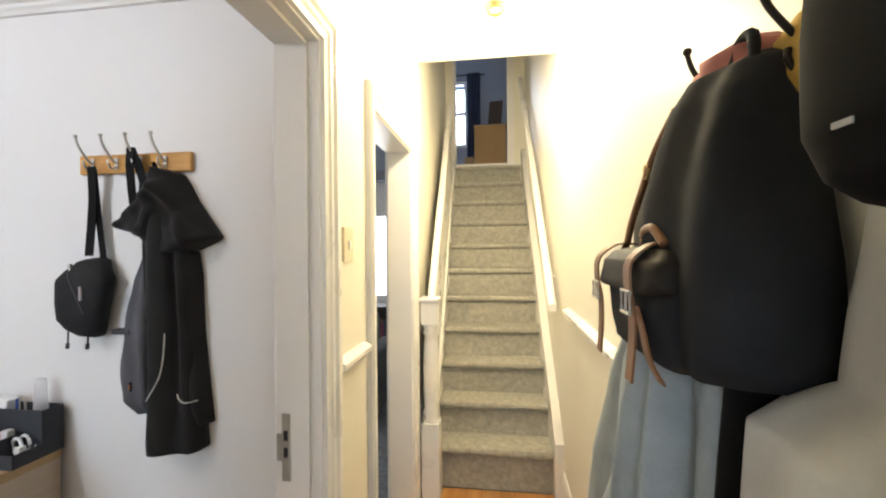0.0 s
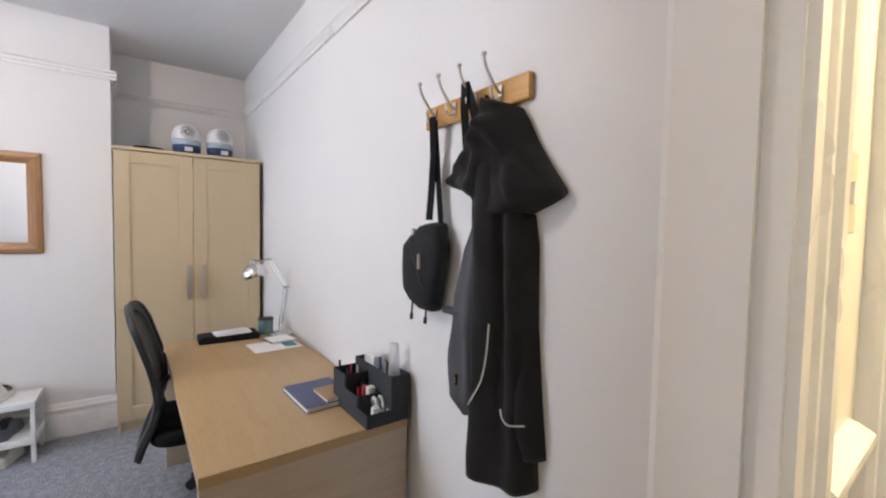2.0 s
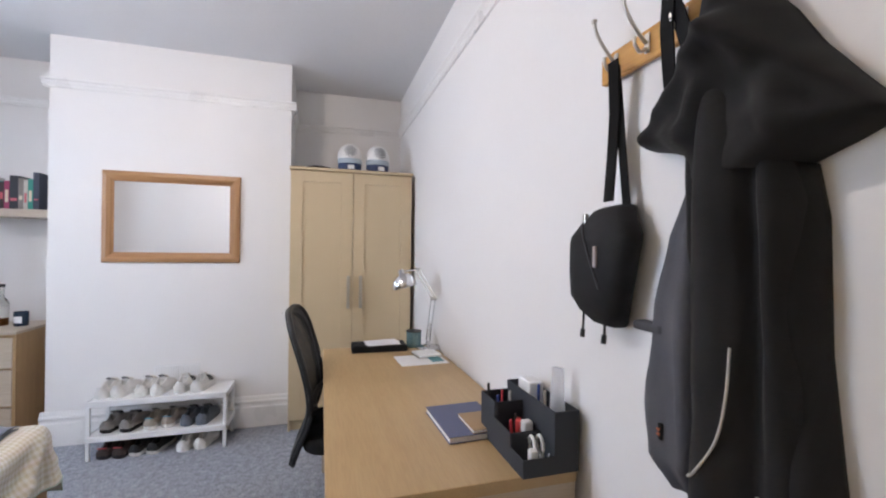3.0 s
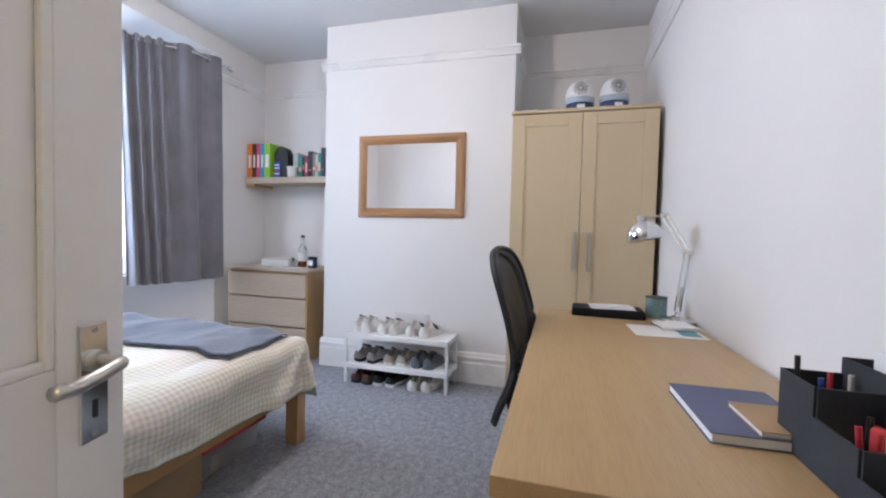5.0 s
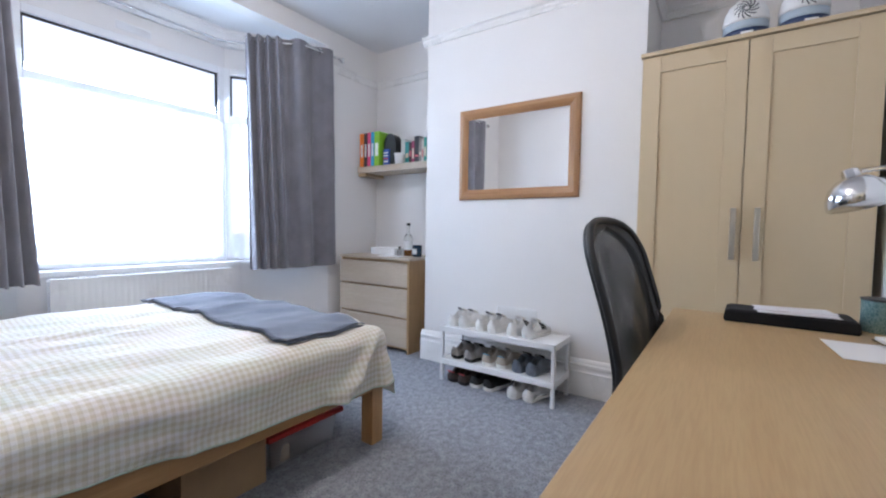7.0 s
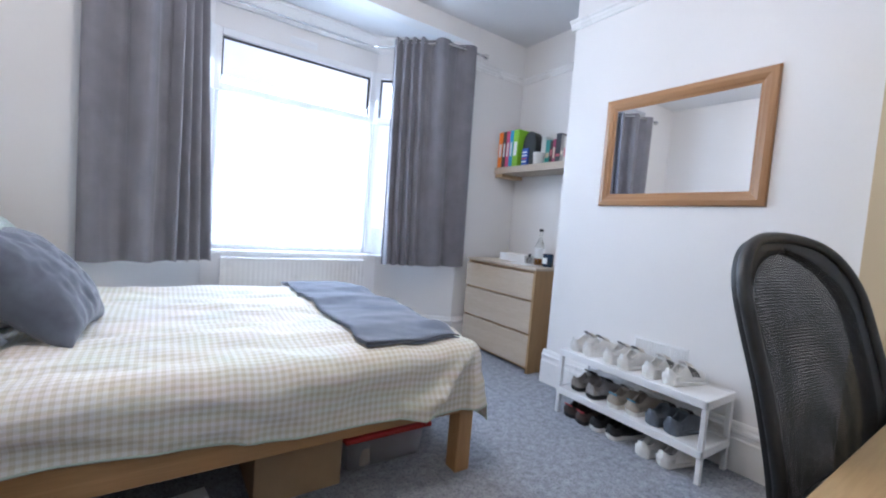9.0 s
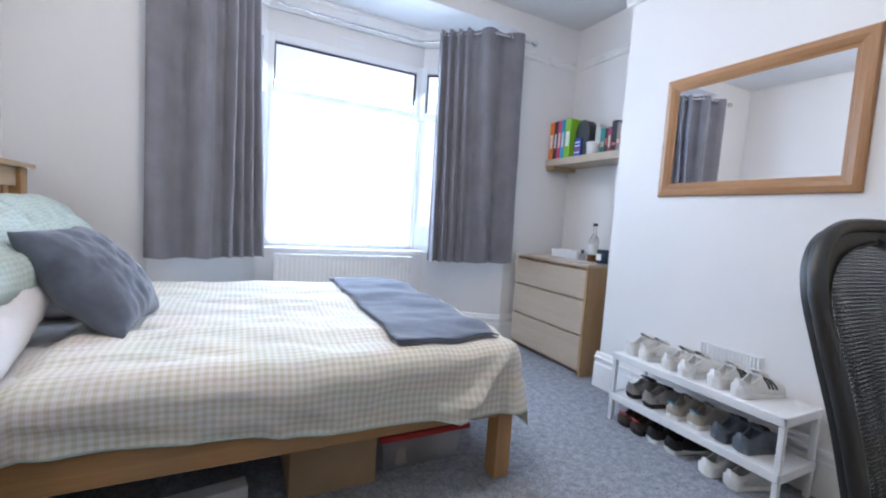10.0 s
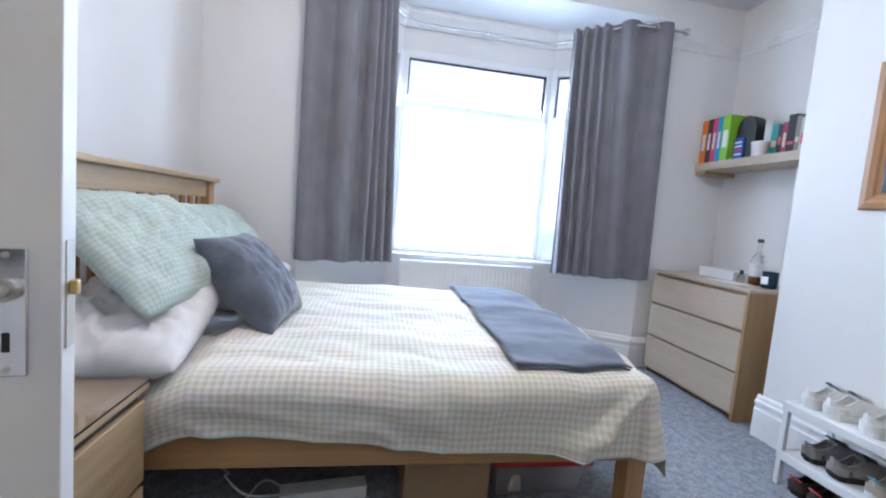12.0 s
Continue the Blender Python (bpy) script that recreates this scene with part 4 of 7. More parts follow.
y = YS + 0.012
for label, colour, w in (("orange lever arch file on the shelf", (0.85, 0.22, 0.02), 0.052), ("dark brown file on the shelf", (0.05, 0.03, 0.03), 0.045),
                         ("pink file on the shelf", (0.72, 0.08, 0.22), 0.042), ("sky blue file on the shelf", (0.03, 0.36, 0.62), 0.042), ("lime green lever arch file on the shelf", (0.24, 0.52, 0.02), 0.062)):
    t = origin("ring_binder", label, "binder", "files on the shelf")
    m = flat_colour("binder_board", colour, 0.4)
    part("cover", joined((-4.525, y, 1.6055, -4.285, y + 0.004, 1.925), (-4.525, y + w - 0.004, 1.6055, -4.285, y + w, 1.925), (-4.2845, y, 1.6055, -4.2805, y + w, 1.925)), m, t)
    part("page_block", box(-4.52, y + 0.006, 1.62, -4.30, y + w - 0.006, 1.90), PAPER, t)
    part("spine_label", box(-4.2803, y + 0.012, 1.70, -4.2795, y + w - 0.012, 1.82), PAPER, t, "white spine label")
    y += w + 0.002
t = thing("small_book", pose(-4.33, y + 0.035, 1.6055, 0, 0, 0), "small blue paperback standing on the shelf", "book")
part("book_cover", box(-0.06, -0.03, 0, 0.005, 0.045, 0.155, 0.002), flat_colour("blue_book", (0.03, 0.09, 0.42)), t)
for k in range(4):
    part("title_bar", box(0.0055, -0.022, 0.035 + 0.027 * k, 0.0065, 0.035, 0.046 + 0.027 * k), PAPER if k != 1 else flat_colour("red_bar", (0.6, 0.05, 0.05)), t)
t = origin("headphone_case", "tall black arched case standing on the shelf", "case")
arch = [(-1.515 + 0.075 * math.cos(a), 1.80 + 0.105 * math.sin(a)) for a in [k * math.pi / 14 for k in range(15)]]
ring = [(-1.60, 1.6055), (-1.44, 1.6055)] + arch
part("case_shell", loft([[(x, q[0] + (x + 4.4) * 0.1, q[1]) for q in ring] for x in (-4.44, -4.43, -4.35, -4.34)]), BLACKPL, t, smooth=False)
t = origin("plant_pot", "small white ceramic pot on the shelf", "pot")
part("pot_body", lathe([(0.036, 0), (0.040, 0.005), (0.046, 0.085), (0.049, 0.09), (0.049, 0.10), (0.044, 0.10), (0.040, 0.085), (0.01, 0.08)], 22, (-4.325, -1.375, 1.6055)), WHITEPL, t, smooth=True)
y = -1.40
for k, (c, w, h, lab) in enumerate((((0.62, 0.64, 0.62), 0.05, 0.24, "pale"), ((0.04, 0.30, 0.28), 0.045, 0.21, "teal"), ((0.05, 0.03, 0.03), 0.03, 0.20, "dark"), ((0.35, 0.05, 0.12), 0.03, 0.21, "dark red"),
                                    ((0.03, 0.03, 0.04), 0.05, 0.25, "black"), ((0.25, 0.22, 0.2), 0.03, 0.235, "brown"), ((0.55, 0.50, 0.44), 0.025, 0.22, "beige"), ((0.03, 0.28, 0.22), 0.03, 0.23, "green"), ((0.04, 0.05, 0.08), 0.035, 0.28, "navy"))):
    t = origin("book", "%s paperback standing on the shelf" % lab, "book", "books on the shelf")
    m = flat_colour("book_board", c)
    part("book_cover", joined((-4.515, y, 1.6055, -4.375, y + 0.002, 1.6055 + h), (-4.515, y + w - 0.002, 1.6055, -4.375, y + w, 1.6055 + h), (-4.3748, y, 1.6055, -4.3728, y + w, 1.6055 + h)), m, t)
    part("page_block", box(-4.51, y + 0.0022, 1.608, -4.376, y + w - 0.0022, 1.6025 + h), PAPER, t)
    part("spine_label", box(-4.3726, y + 0.006, 1.66 + 0.01 * (k % 3), -4.3722, y + w - 0.006, 1.69 + 0.02 * (k % 4)), flat_colour("spine_print", (0.7, 0.6, 0.45) if k % 2 else (0.6, 0.12, 0.15)), t)
    y += w + 0.001

t = origin("storage_box", "small white lidded box on the chest", "box")
part("tray", box(-4.36, -1.62, 0.7805, -4.22, -1.33, 0.825, 0.004), WHITEPL, t)
part("lid", box(-4.364, -1.624, 0.8252, -4.216, -1.326, 0.842, 0.004), WHITEPL, t)
t = origin("paper_sheet", "sheet of white paper lying on the chest", "paper")
part("leaf", box(-4.20, -1.40, 0.7802, -4.06, -1.16, 0.7815), PAPER, t)
t = origin("whisky_bottle", "clear glass bottle with amber spirit on the chest", "bottle")
part("bottle_glass", lathe([(0.034, 0), (0.038, 0.006), (0.038, 0.15), (0.030, 0.175), (0.014, 0.20), (0.0125, 0.255), (0.015, 0.258), (0.015, 0.268)], 22, (-4.27, -1.215, 0.7805)), glass("bottle_glass", (0.93, 0.95, 0.93)), t, smooth=True)
part("spirit", lathe([(0.031, 0.004), (0.035, 0.008), (0.035, 0.05), (0.0345, 0.052)], 22, (-4.27, -1.215, 0.7805)), paint("amber_spirit", (0.30, 0.11, 0.02), 0.2), t, smooth=True)
part("bottle_label", lathe([(0.0386, 0.055), (0.0388, 0.056), (0.0388, 0.13), (0.0386, 0.131)], 22, (-4.27, -1.215, 0.7805)), PAPER, t, "cream paper label", smooth=True)
part("stopper", lathe([(0.016, 0.268), (0.017, 0.27), (0.017, 0.287), (0.014, 0.29)], 16, (-4.27, -1.215, 0.7805)), BLACKPL, t, "black stopper", smooth=True)
t = origin("candle_jar", "dark blue glass candle jar with a pale label on the chest", "candle")
part("jar", lathe([(0.036, 0), (0.040, 0.004), (0.041, 0.10), (0.037, 0.10), (0.035, 0.07), (0.001, 0.068)], 24, (-4.22, -1.075, 0.7805)), paint("navy_glass", (0.012, 0.03, 0.06), 0.08), t, smooth=True)
part("jar_label", box(-4.1795, -1.095, 0.805, -4.178, -1.05, 0.85), PAPER, t)
t = origin("small_bottle", "small bottle with a black cap on the chest", "bottle")
part("flask", lathe([(0.018, 0), (0.020, 0.003), (0.020, 0.04), (0.009, 0.05), (0.009, 0.055)], 16, (-4.25, -1.30, 0.7805)), glass("flask_glass", (0.8, 0.8, 0.82)), t, smooth=True)
part("cap", lathe([(0.011, 0.0555), (0.012, 0.057), (0.012, 0.078), (0.009, 0.08)], 14, (-4.25, -1.30, 0.7805)), BLACKPL, t, smooth=True)

# ---- air brick cover on the chimney breast ----
t = origin("wall_vent", "white slotted plastic vent on the chimney breast", "vent")
part("vent_plate", box(XB, -0.19, 0.335, XB + 0.006, 0.105, 0.50, 0.002), WHITEPL, t)
for k in range(18):
    part("vent_fin", box(XB + 0.0062, -0.178 + k * 0.0155, 0.35, XB + 0.014, -0.171 + k * 0.0155, 0.487), WHITEPL, t)

# ---- shoe rack and shoes ----
SR = dict(x0=-3.965, x1=-3.685, y0=-0.455, y1=0.345)
srack = origin("shoe_rack", "white plastic two-tier shoe rack on the carpet", "shoe rack")
for z in (0.355, 0.135):
    tier = part("shelf_rim", joined((SR["x1"] - 0.012, SR["y0"], z - 0.02, SR["x1"], SR["y1"], z + 0.018), (SR["x0"], SR["y0"], z - 0.02, SR["x0"] + 0.012, SR["y1"], z + 0.018),
                                    (SR["x0"], SR["y0"], z - 0.02, SR["x1"], SR["y0"] + 0.012, z + 0.018), (SR["x0"], SR["y1"] - 0.012, z - 0.02, SR["x1"], SR["y1"], z + 0.018), bevel=0.004), WHITEPL, srack)
    part("shelf_plate", box(SR["x0"] + 0.0122, SR["y0"] + 0.0122, z + 0.004, SR["x1"] - 0.0122, SR["y1"] - 0.0122, z + 0.012), WHITEPL, tier)
    for k in range(3):
        yy = SR["y0"] + 0.15 + 0.25 * k
        part("shelf_rib", box(SR["x0"] + 0.0125, yy, z - 0.012, SR["x1"] - 0.0125, yy + 0.008, z + 0.0038), WHITEPL, tier)
for x in (SR["x0"] + 0.014, SR["x1"] - 0.014):
    for yy in (SR["y0"] + 0.014, SR["y1"] - 0.014):
        part("leg", joined((x - 0.011, yy - 0.011, 0, x + 0.011, yy + 0.011, 0.114), (x - 0.011, yy - 0.011, 0.1535, x + 0.011, yy + 0.011, 0.3345), bevel=0.003), WHITEPL, srack)


def shoe(m, upper, sole, lining, lace, label, group, stripes=None, low=1.0, midband=None):
    """A low trainer 0.25 m long, toe along +x, open at the ankle, resting on its sole."""
    t = thing("shoe", m, label, "shoe", group)
    L, n, nq = 0.25, 30, 28

    def half(f):
        heel = 0.034 * math.sqrt(max(0.0, 1 - max(0, (0.10 - f) / 0.10) ** 2.2)) + 0.001
        mid = heel + 0.012 * math.sin(math.pi * min(1, max(0, f - 0.1) / 0.9) * 0.62) ** 2
        return mid if f < 0.72 else (0.0445 * math.sqrt(max(0.0, 1 - ((f - 0.72) / 0.28) ** 2.2)) + 0.001)
    outline = [(L * f, half(f) + 0.003) for f in [(k / 24) for k in range(25)]]
    plan = outline + [(x, -w) for x, w in outline[::-1]]
    spring = lambda x: 0.010 * max(0, x / L - 0.72) ** 2 / 0.08
    part("sole", loft([[(x * k + (1 - k) * 0.12, w * k2, z * th(x) + spring(x)) for x, w in plan] for th in ((lambda x: 1.15 - 0.45 * min(1, x / L * 1.6)),) for z, k, k2 in ((0.0, 0.97, 0.90), (0.004, 1.0, 1.0), (0.020, 1.01, 1.0), (0.026, 0.985, 0.93))]), sole, t, smooth=False)

    def crest(f):
        """Height of the upper over the sole along the foot."""
        if f < 0.40:
            return 0.062 - 0.020 * math.sin(math.pi * min(1, f / 0.36)) + 0.014 * max(0, f - 0.2) / 0.2
        return 0.076 - 0.050 * ((f - 0.40) / 0.60) ** 0.9
    rings, rim_l, rim_r = [], [], []
    for k in range(n + 1):
        f = 0.002 + 0.994 * k / n
        w, h = half(f) * 0.98, crest(f) * low * (1 if f < 0.9 else math.sqrt(max(0.05, 1 - ((f - 0.9) / 0.1) ** 2)))
        hole = 0.03 < f < 0.40
        ring = []
        for q in range(nq + 1):
            s = math.pi * q / nq
            y = w * math.copysign(abs(math.cos(s)) ** 0.62, math.cos(s)) * (1 - 0.22 * math.sin(s) ** 2)
            z = 0.022 + h * math.sin(s) ** 0.7
            if hole and 0.30 < q / nq < 0.70:
                g = min(1, min(q / nq - 0.30, 0.70 - q / nq) / 0.05)
                z -= (h - 0.012) * g
            ring.append((L * f, y, z))
        rings.append(ring)
        if hole:
            e = round(0.30 * nq)
            rim_l.append(Vector(ring[e]))
            rim_r.append(Vector(ring[nq - e]))
    part("upper", loft(rings, caps=True), upper, t, smooth=True)
    rim = rim_l[::-1] + rim_r
    part("collar", tube([rim[0]] + rim + [rim[0]], 0.0045, 8), upper, t, "padded collar", smooth=True)
    part("insole", loft([[(x, yy, z) for x, yy in [(0.058 + 0.040 * math.cos(q * math.pi / 8), 0.017 * math.sin(q * math.pi / 8)) for q in range(16)]] for z in (0.034, 0.040)]), lining, t, "dark lining")
    zt = lambda f: 0.022 + crest(f) * low
    part("tongue", sheet(6, 10, lambda u, v: Vector((L * (0.34 + 0.30 * v), (u - 0.5) * (0.044 - 0.012 * v), zt(0.40 + 0.24 * v) + 0.004 + (0.012 * (1 - v) ** 2) - 0.020 * (2 * u - 1) ** 2 * 0.3)), thick=0.004), lining if stripes is None else upper, t, "padded tongue", smooth=True)
    for k in range(5):
        f = 0.43 + 0.045 * k
        e = 0.022 - 0.0015 * k
        part("lace", tube(bend([(L * f, -e, zt(f) - 0.005), (L * (f + 0.012), 0, zt(f) + 0.010), (L * f, e, zt(f) - 0.005)], 4), 0.0026, 6), lace, t, smooth=True)
    if stripes:
        for s in (-1, 1):
            for k in range(3):
                f = 0.46 + 0.075 * k
                rows = []
                for v in range(7):
                    ff, ang = f + 0.05 - 0.10 * v / 6, math.pi * (0.06 + 0.26 * v / 6)
                    rows.append([(L * (ff + dx), s * (half(ff) * 0.98 * abs(math.cos(ang)) ** 0.62 * (1 - 0.22 * math.sin(ang) ** 2) + o), 0.022 + crest(ff) * low * math.sin(ang) ** 0.7 + o) for dx, o in ((-0.018, -0.002), (-0.018, 0.0016), (0.018, 0.0016), (0.018, -0.002))])
                part("side_stripe", loft(rows), stripes, t)
    if midband:
        part("heel_tab", tube(bend([(0.010, -0.026, 0.022 + 0.050 * low), (0.001, 0, 0.022 + 0.054 * low), (0.010, 0.026, 0.022 + 0.050 * low)], 5), 0.006, 8, flat=0.5), midband, t)
    part("heel_counter", sheet(10, 6, lambda u, v: Vector((0.004 + 0.050 * (2 * u - 1) ** 2, (half(0.02 + 0.2 * (2 * u - 1) ** 2) * 0.98 + 0.0025) * (2 * u - 1) / max(0.25, abs(2 * u - 1)), 0.024 + 0.026 * low * v)) - Vector((0.0035, 0, 0)), thick=0.002), upper, t, smooth=True)
    return t


WHITEL = paint("white_leather", (0.74, 0.72, 0.69), 0.45, var=0.05, scale=20, grain=200, bump=0.04)
WSOLE = paint("white_rubber", (0.72, 0.71, 0.68), 0.6, var=0.06, scale=15)
OFFW = paint("cream_canvas", (0.62, 0.57, 0.50), 0.8, var=0.06, scale=20)
GREYM = paint("grey_mesh_upper", (0.30, 0.28, 0.27), 0.8, var=0.10, scale=25)
DGREY = paint("slate_suede", (0.13, 0.15, 0.18), 0.85, var=0.10, scale=25)
BLK = paint("black_knit", (0.015, 0.015, 0.016), 0.8, var=0.1, scale=25)
BROWN = paint("dark_brown_suede", (0.06, 0.04, 0.035), 0.8, var=0.1)
TAN = paint("tan_mesh", (0.42, 0.36, 0.30), 0.8, var=0.08)
TEAL = paint("teal_trim", (0.03, 0.25, 0.36), 0.6)
REDT = paint("red_trim", (0.45, 0.04, 0.05), 0.6)
INNER_D = paint("shoe_lining", (0.17, 0.165, 0.16), 0.9)
random.seed(4)
for z, row in ((0.3675, ((WHITEL, WSOLE, INNER_D, None, None, "plain white leather trainer on the rack top", 0.74), (WHITEL, WSOLE, INNER_D, None, None, "white leather trainer with cream laces", 0.76), (WHITEL, WSOLE, INNER_D, BLK, None, "white trainer with three dark stripes", 0.78))),
               (0.1475, ((GREYM, BLK, INNER_D, None, None, "dark grey running shoe on the middle tier", 0.72), (TAN, WSOLE, INNER_D, None, TEAL, "tan mesh shoe with teal heel tab", 0.74), (DGREY, DGREY, INNER_D, None, None, "slate grey suede shoe on the middle tier", 0.78))),
               (0.0, ((BROWN, BLK, INNER_D, None, REDT, "dark brown shoe under the rack", 0.62), (BLK, WSOLE, INNER_D, None, None, "black trainer with a white sole", 0.66), (WHITEL, WSOLE, INNER_D, None, None, "white trainer on the carpet under the rack", 0.62)))):
    ys = {0.3675: (-0.405, -0.318, -0.185, -0.090, 0.040, 0.140), 0.1475: (-0.375, -0.262, -0.125, -0.028, 0.082, 0.178), 0.0: (-0.368, -0.280, -0.195, -0.098, 0.080, 0.176)}[z]
    for p_, (up, so, li, st, mid, lab, low) in enumerate(row):
        for s in (0, 1):
            yaw = 168 + random.uniform(-5, 5)
            xh = (-3.728 if z else -3.682) + random.uniform(-0.010, 0.008)
            shoe(pose(xh, ys[2 * p_ + s], z, 0, 0, yaw), up, so, li, OFFW if up is WHITEL else (WSOLE if up is TAN else BLK), lab, "shoes on the rack", st, 1.05 if low > 0.7 else 0.95, mid)

# ---- desk ----
desk = origin("desk", "pale birch desk along the bedroom wall", "desk")
DX0, DX1, DY0, DY1, DZ = -3.22, -1.605, 0.962, 1.645, 0.735
part("desktop", box(DX0, DY0, DZ - 0.036, DX1, DY1, DZ, 0.002), BIRCHX, desk)
part("end_panel", box(DX1 - 0.036, DY0 + 0.002, 0, DX1 - 0.002, DY1 - 0.002, DZ - 0.0362, 0.002), BIRCHY, desk)
part("end_panel", box(DX0 + 0.002, DY0 + 0.002, 0, DX0 + 0.036, DY1 - 0.002, DZ - 0.0362, 0.002), BIRCHY, desk)
part("back_panel", box(DX0 + 0.0362, DY1 - 0.06, 0.25, DX1 - 0.0362, DY1 - 0.04, DZ - 0.0362), BIRCHX, desk)

ORG = paint("charcoal_board", (0.032, 0.036, 0.045), 0.75, var=0.06, grain=200, bump=0.05)
org = origin("desk_organiser", "charcoal board desk organiser with stepped compartments", "desk organiser")
X0, X1, Y0, Y1 = -1.895, -1.592, 1.470, 1.642
ym = 1.565
part("base", box(X0, Y0, DZ + 0.0005, X1, Y1, DZ + 0.006), ORG, org)
w = 0.004
part("tall_bin", joined((X0, Y1 - w, DZ + 0.0062, X1, Y1, 0.905), (X0, ym, DZ + 0.0062, X1, ym + w, 0.905), (X0, ym + w, DZ + 0.0062, X0 + w, Y1 - w, 0.905), (X1 - w, ym + w, DZ + 0.0062, X1, Y1 - w, 0.905)), ORG, org)
part("front_wall", joined((X0, Y0, DZ + 0.0062, X0 + 0.11, Y0 + w, 0.875), (X0 + 0.11, Y0, DZ + 0.0062, X0 + 0.22, Y0 + w, 0.825), (X0 + 0.22, Y0, DZ + 0.0062, X1, Y0 + w, 0.785)), ORG, org)
for bx in ((X0, Y0 + w, DZ + 0.0062, X0 + w, ym, 0.875), (X0 + 0.11, Y0 + w, DZ + 0.0062, X0 + 0.11 + w, ym, 0.875), (X0 + 0.22, Y0 + w, DZ + 0.0062, X0 + 0.22 + w, ym, 0.825), (X1 - w, Y0 + w, DZ + 0.0062, X1, ym, 0.785)):
    part("divider", box(*bx), ORG, org)
random.seed(9)
PENC = [flat_colour("pen_barrel", c, 0.35) for c in ((0.02, 0.02, 0.02), (0.5, 0.04, 0.05), (0.04, 0.08, 0.3), (0.6, 0.55, 0.5))]
for k, (x, yy, top) in enumerate(((X0 + 0.02, Y0 + 0.02, 0.905), (X0 + 0.05, Y0 + 0.05, 0.885), (X0 + 0.08, Y0 + 0.03, 0.88), (X0 + 0.06, Y0 + 0.08, 0.89), (X0 + 0.15, Y0 + 0.05, 0.85), (X0 + 0.18, Y0 + 0.03, 0.84), (X0 + 0.14, ym + 0.04, 0.93), (X0 + 0.17, ym + 0.05, 0.92))):
    t = origin("pen", "ballpoint pen standing in the organiser", "pen", "pens")
    part("barrel", rod((x, yy, DZ + 0.007), (x + random.uniform(-0.012, 0.012), yy + random.uniform(-0.01, 0.01), top), 0.0045, seg=8), PENC[k % 4], t)
for k, (x, yy, z0, sx, sy, sz, c, lab) in enumerate(((X0 + 0.16, Y0 + 0.06, DZ + 0.007, 0.035, 0.02, 0.095, (0.55, 0.05, 0.05), "small red and white carton in the organiser"), (X0 + 0.19, Y0 + 0.07, DZ + 0.007, 0.03, 0.03, 0.10, (0.75, 0.74, 0.74), "small white carton in the organiser"),
                                        (X0 + 0.09, ym + 0.04, DZ + 0.007, 0.08, 0.05, 0.19, (0.78, 0.78, 0.78), "white tissue packet in the organiser"))):
    t = origin("carton", lab, "carton")
    part("carton_body", box(x - sx / 2, yy - sy / 2, z0, x + sx / 2, yy + sy / 2, z0 + sz, 0.006, seg=3), flat_colour("carton_board", c, 0.6), t)
t = origin("plastic_bottle", "clear crumpled plastic bag standing in the organiser", "plastic bag")
rings = []
for k in range(9):
    f = k / 8
    rr = 0.035 * (1 - 0.45 * f)
    rings.append([(X1 - 0.06 + rr * math.cos(a) * (1 + 0.25 * wob(a, f * 3, 0, 2)), ym + 0.045 + rr * 0.8 * math.sin(a), DZ + 0.007 + 0.265 * f) for a in [q * math.pi / 8 for q in range(16)]])
part("bag_film", loft(rings), sheer("clear_film", (0.85, 0.85, 0.87), 0.55), t, smooth=True)
t = origin("charging_cable", "coiled white charging cable in the organiser", "cable")
loop = [(X1 - 0.055 + 0.028 * math.cos(a), Y0 + 0.05 + 0.004 * a, DZ + 0.05 + 0.035 * math.sin(a)) for a in [q * 0.5 for q in range(26)]]
part("flex", tube(loop, 0.0055, 6), WHITEPL, t, smooth=True)
part("plug", box(X1 - 0.035, Y0 + 0.03, DZ + 0.0065, X1 - 0.012, Y0 + 0.055, DZ + 0.065, 0.005), WHITEPL, t)

t = thing("notebook", pose(-1.975, 1.47, DZ + 0.0005, 0, 0, 2), "navy A4 notebook lying on the desk", "notebook", "notebooks")
NAVYC = paint("navy_cloth_cover", (0.10, 0.112, 0.20), 0.6, var=0.05)
part("page_block", box(-0.131, -0.132, 0.002, 0.134, 0.066, 0.019), PAPER, t)
part("cover", joined((-0.134, -0.136, 0.0, 0.137, 0.069, 0.0018), (-0.134, -0.136, 0.0192, 0.137, 0.069, 0.0212), bevel=0.0006), NAVYC, t)
part("spine", box(-0.134, 0.0692, 0.0, 0.137, 0.0712, 0.0212, 0.0006), NAVYC, t)
t = thing("notebook", pose(-1.915, 1.485, DZ + 0.0220, 0, 0, 2), "small kraft notebook on top of the navy one", "notebook", "notebooks")
part("page_block", box(-0.070, -0.063, 0.0015, 0.070, 0.048, 0.009), PAPER, t)
part("cover", joined((-0.072, -0.065, 0.0, 0.072, 0.05, 0.0013), (-0.072, -0.065, 0.0092, 0.072, 0.05, 0.0108)), CARDBOARD, t)
t = thing("paper_sheet", pose(-2.84, 1.50, DZ + 0.0004, 0, 0, 3), "white sheet of paper with a small picture card", "paper")
part("leaf", box(-0.105, -0.148, 0, 0.105, 0.115, 0.0012), PAPER, t)
part("picture_card", box(-0.06, 0.03, 0.0013, 0.07, 0.10, 0.0023), flat_colour("teal_print", (0.10, 0.30, 0.34)), t, "teal printed card")
part("print_bar", box(-0.055, 0.045, 0.0024, -0.01, 0.085, 0.0026), PAPER, t)
tray = thing("document_wallet", pose(-3.13, 1.29, DZ + 0.0005, 0, 0, -2), "black document wallet stuffed with papers", "document wallet")
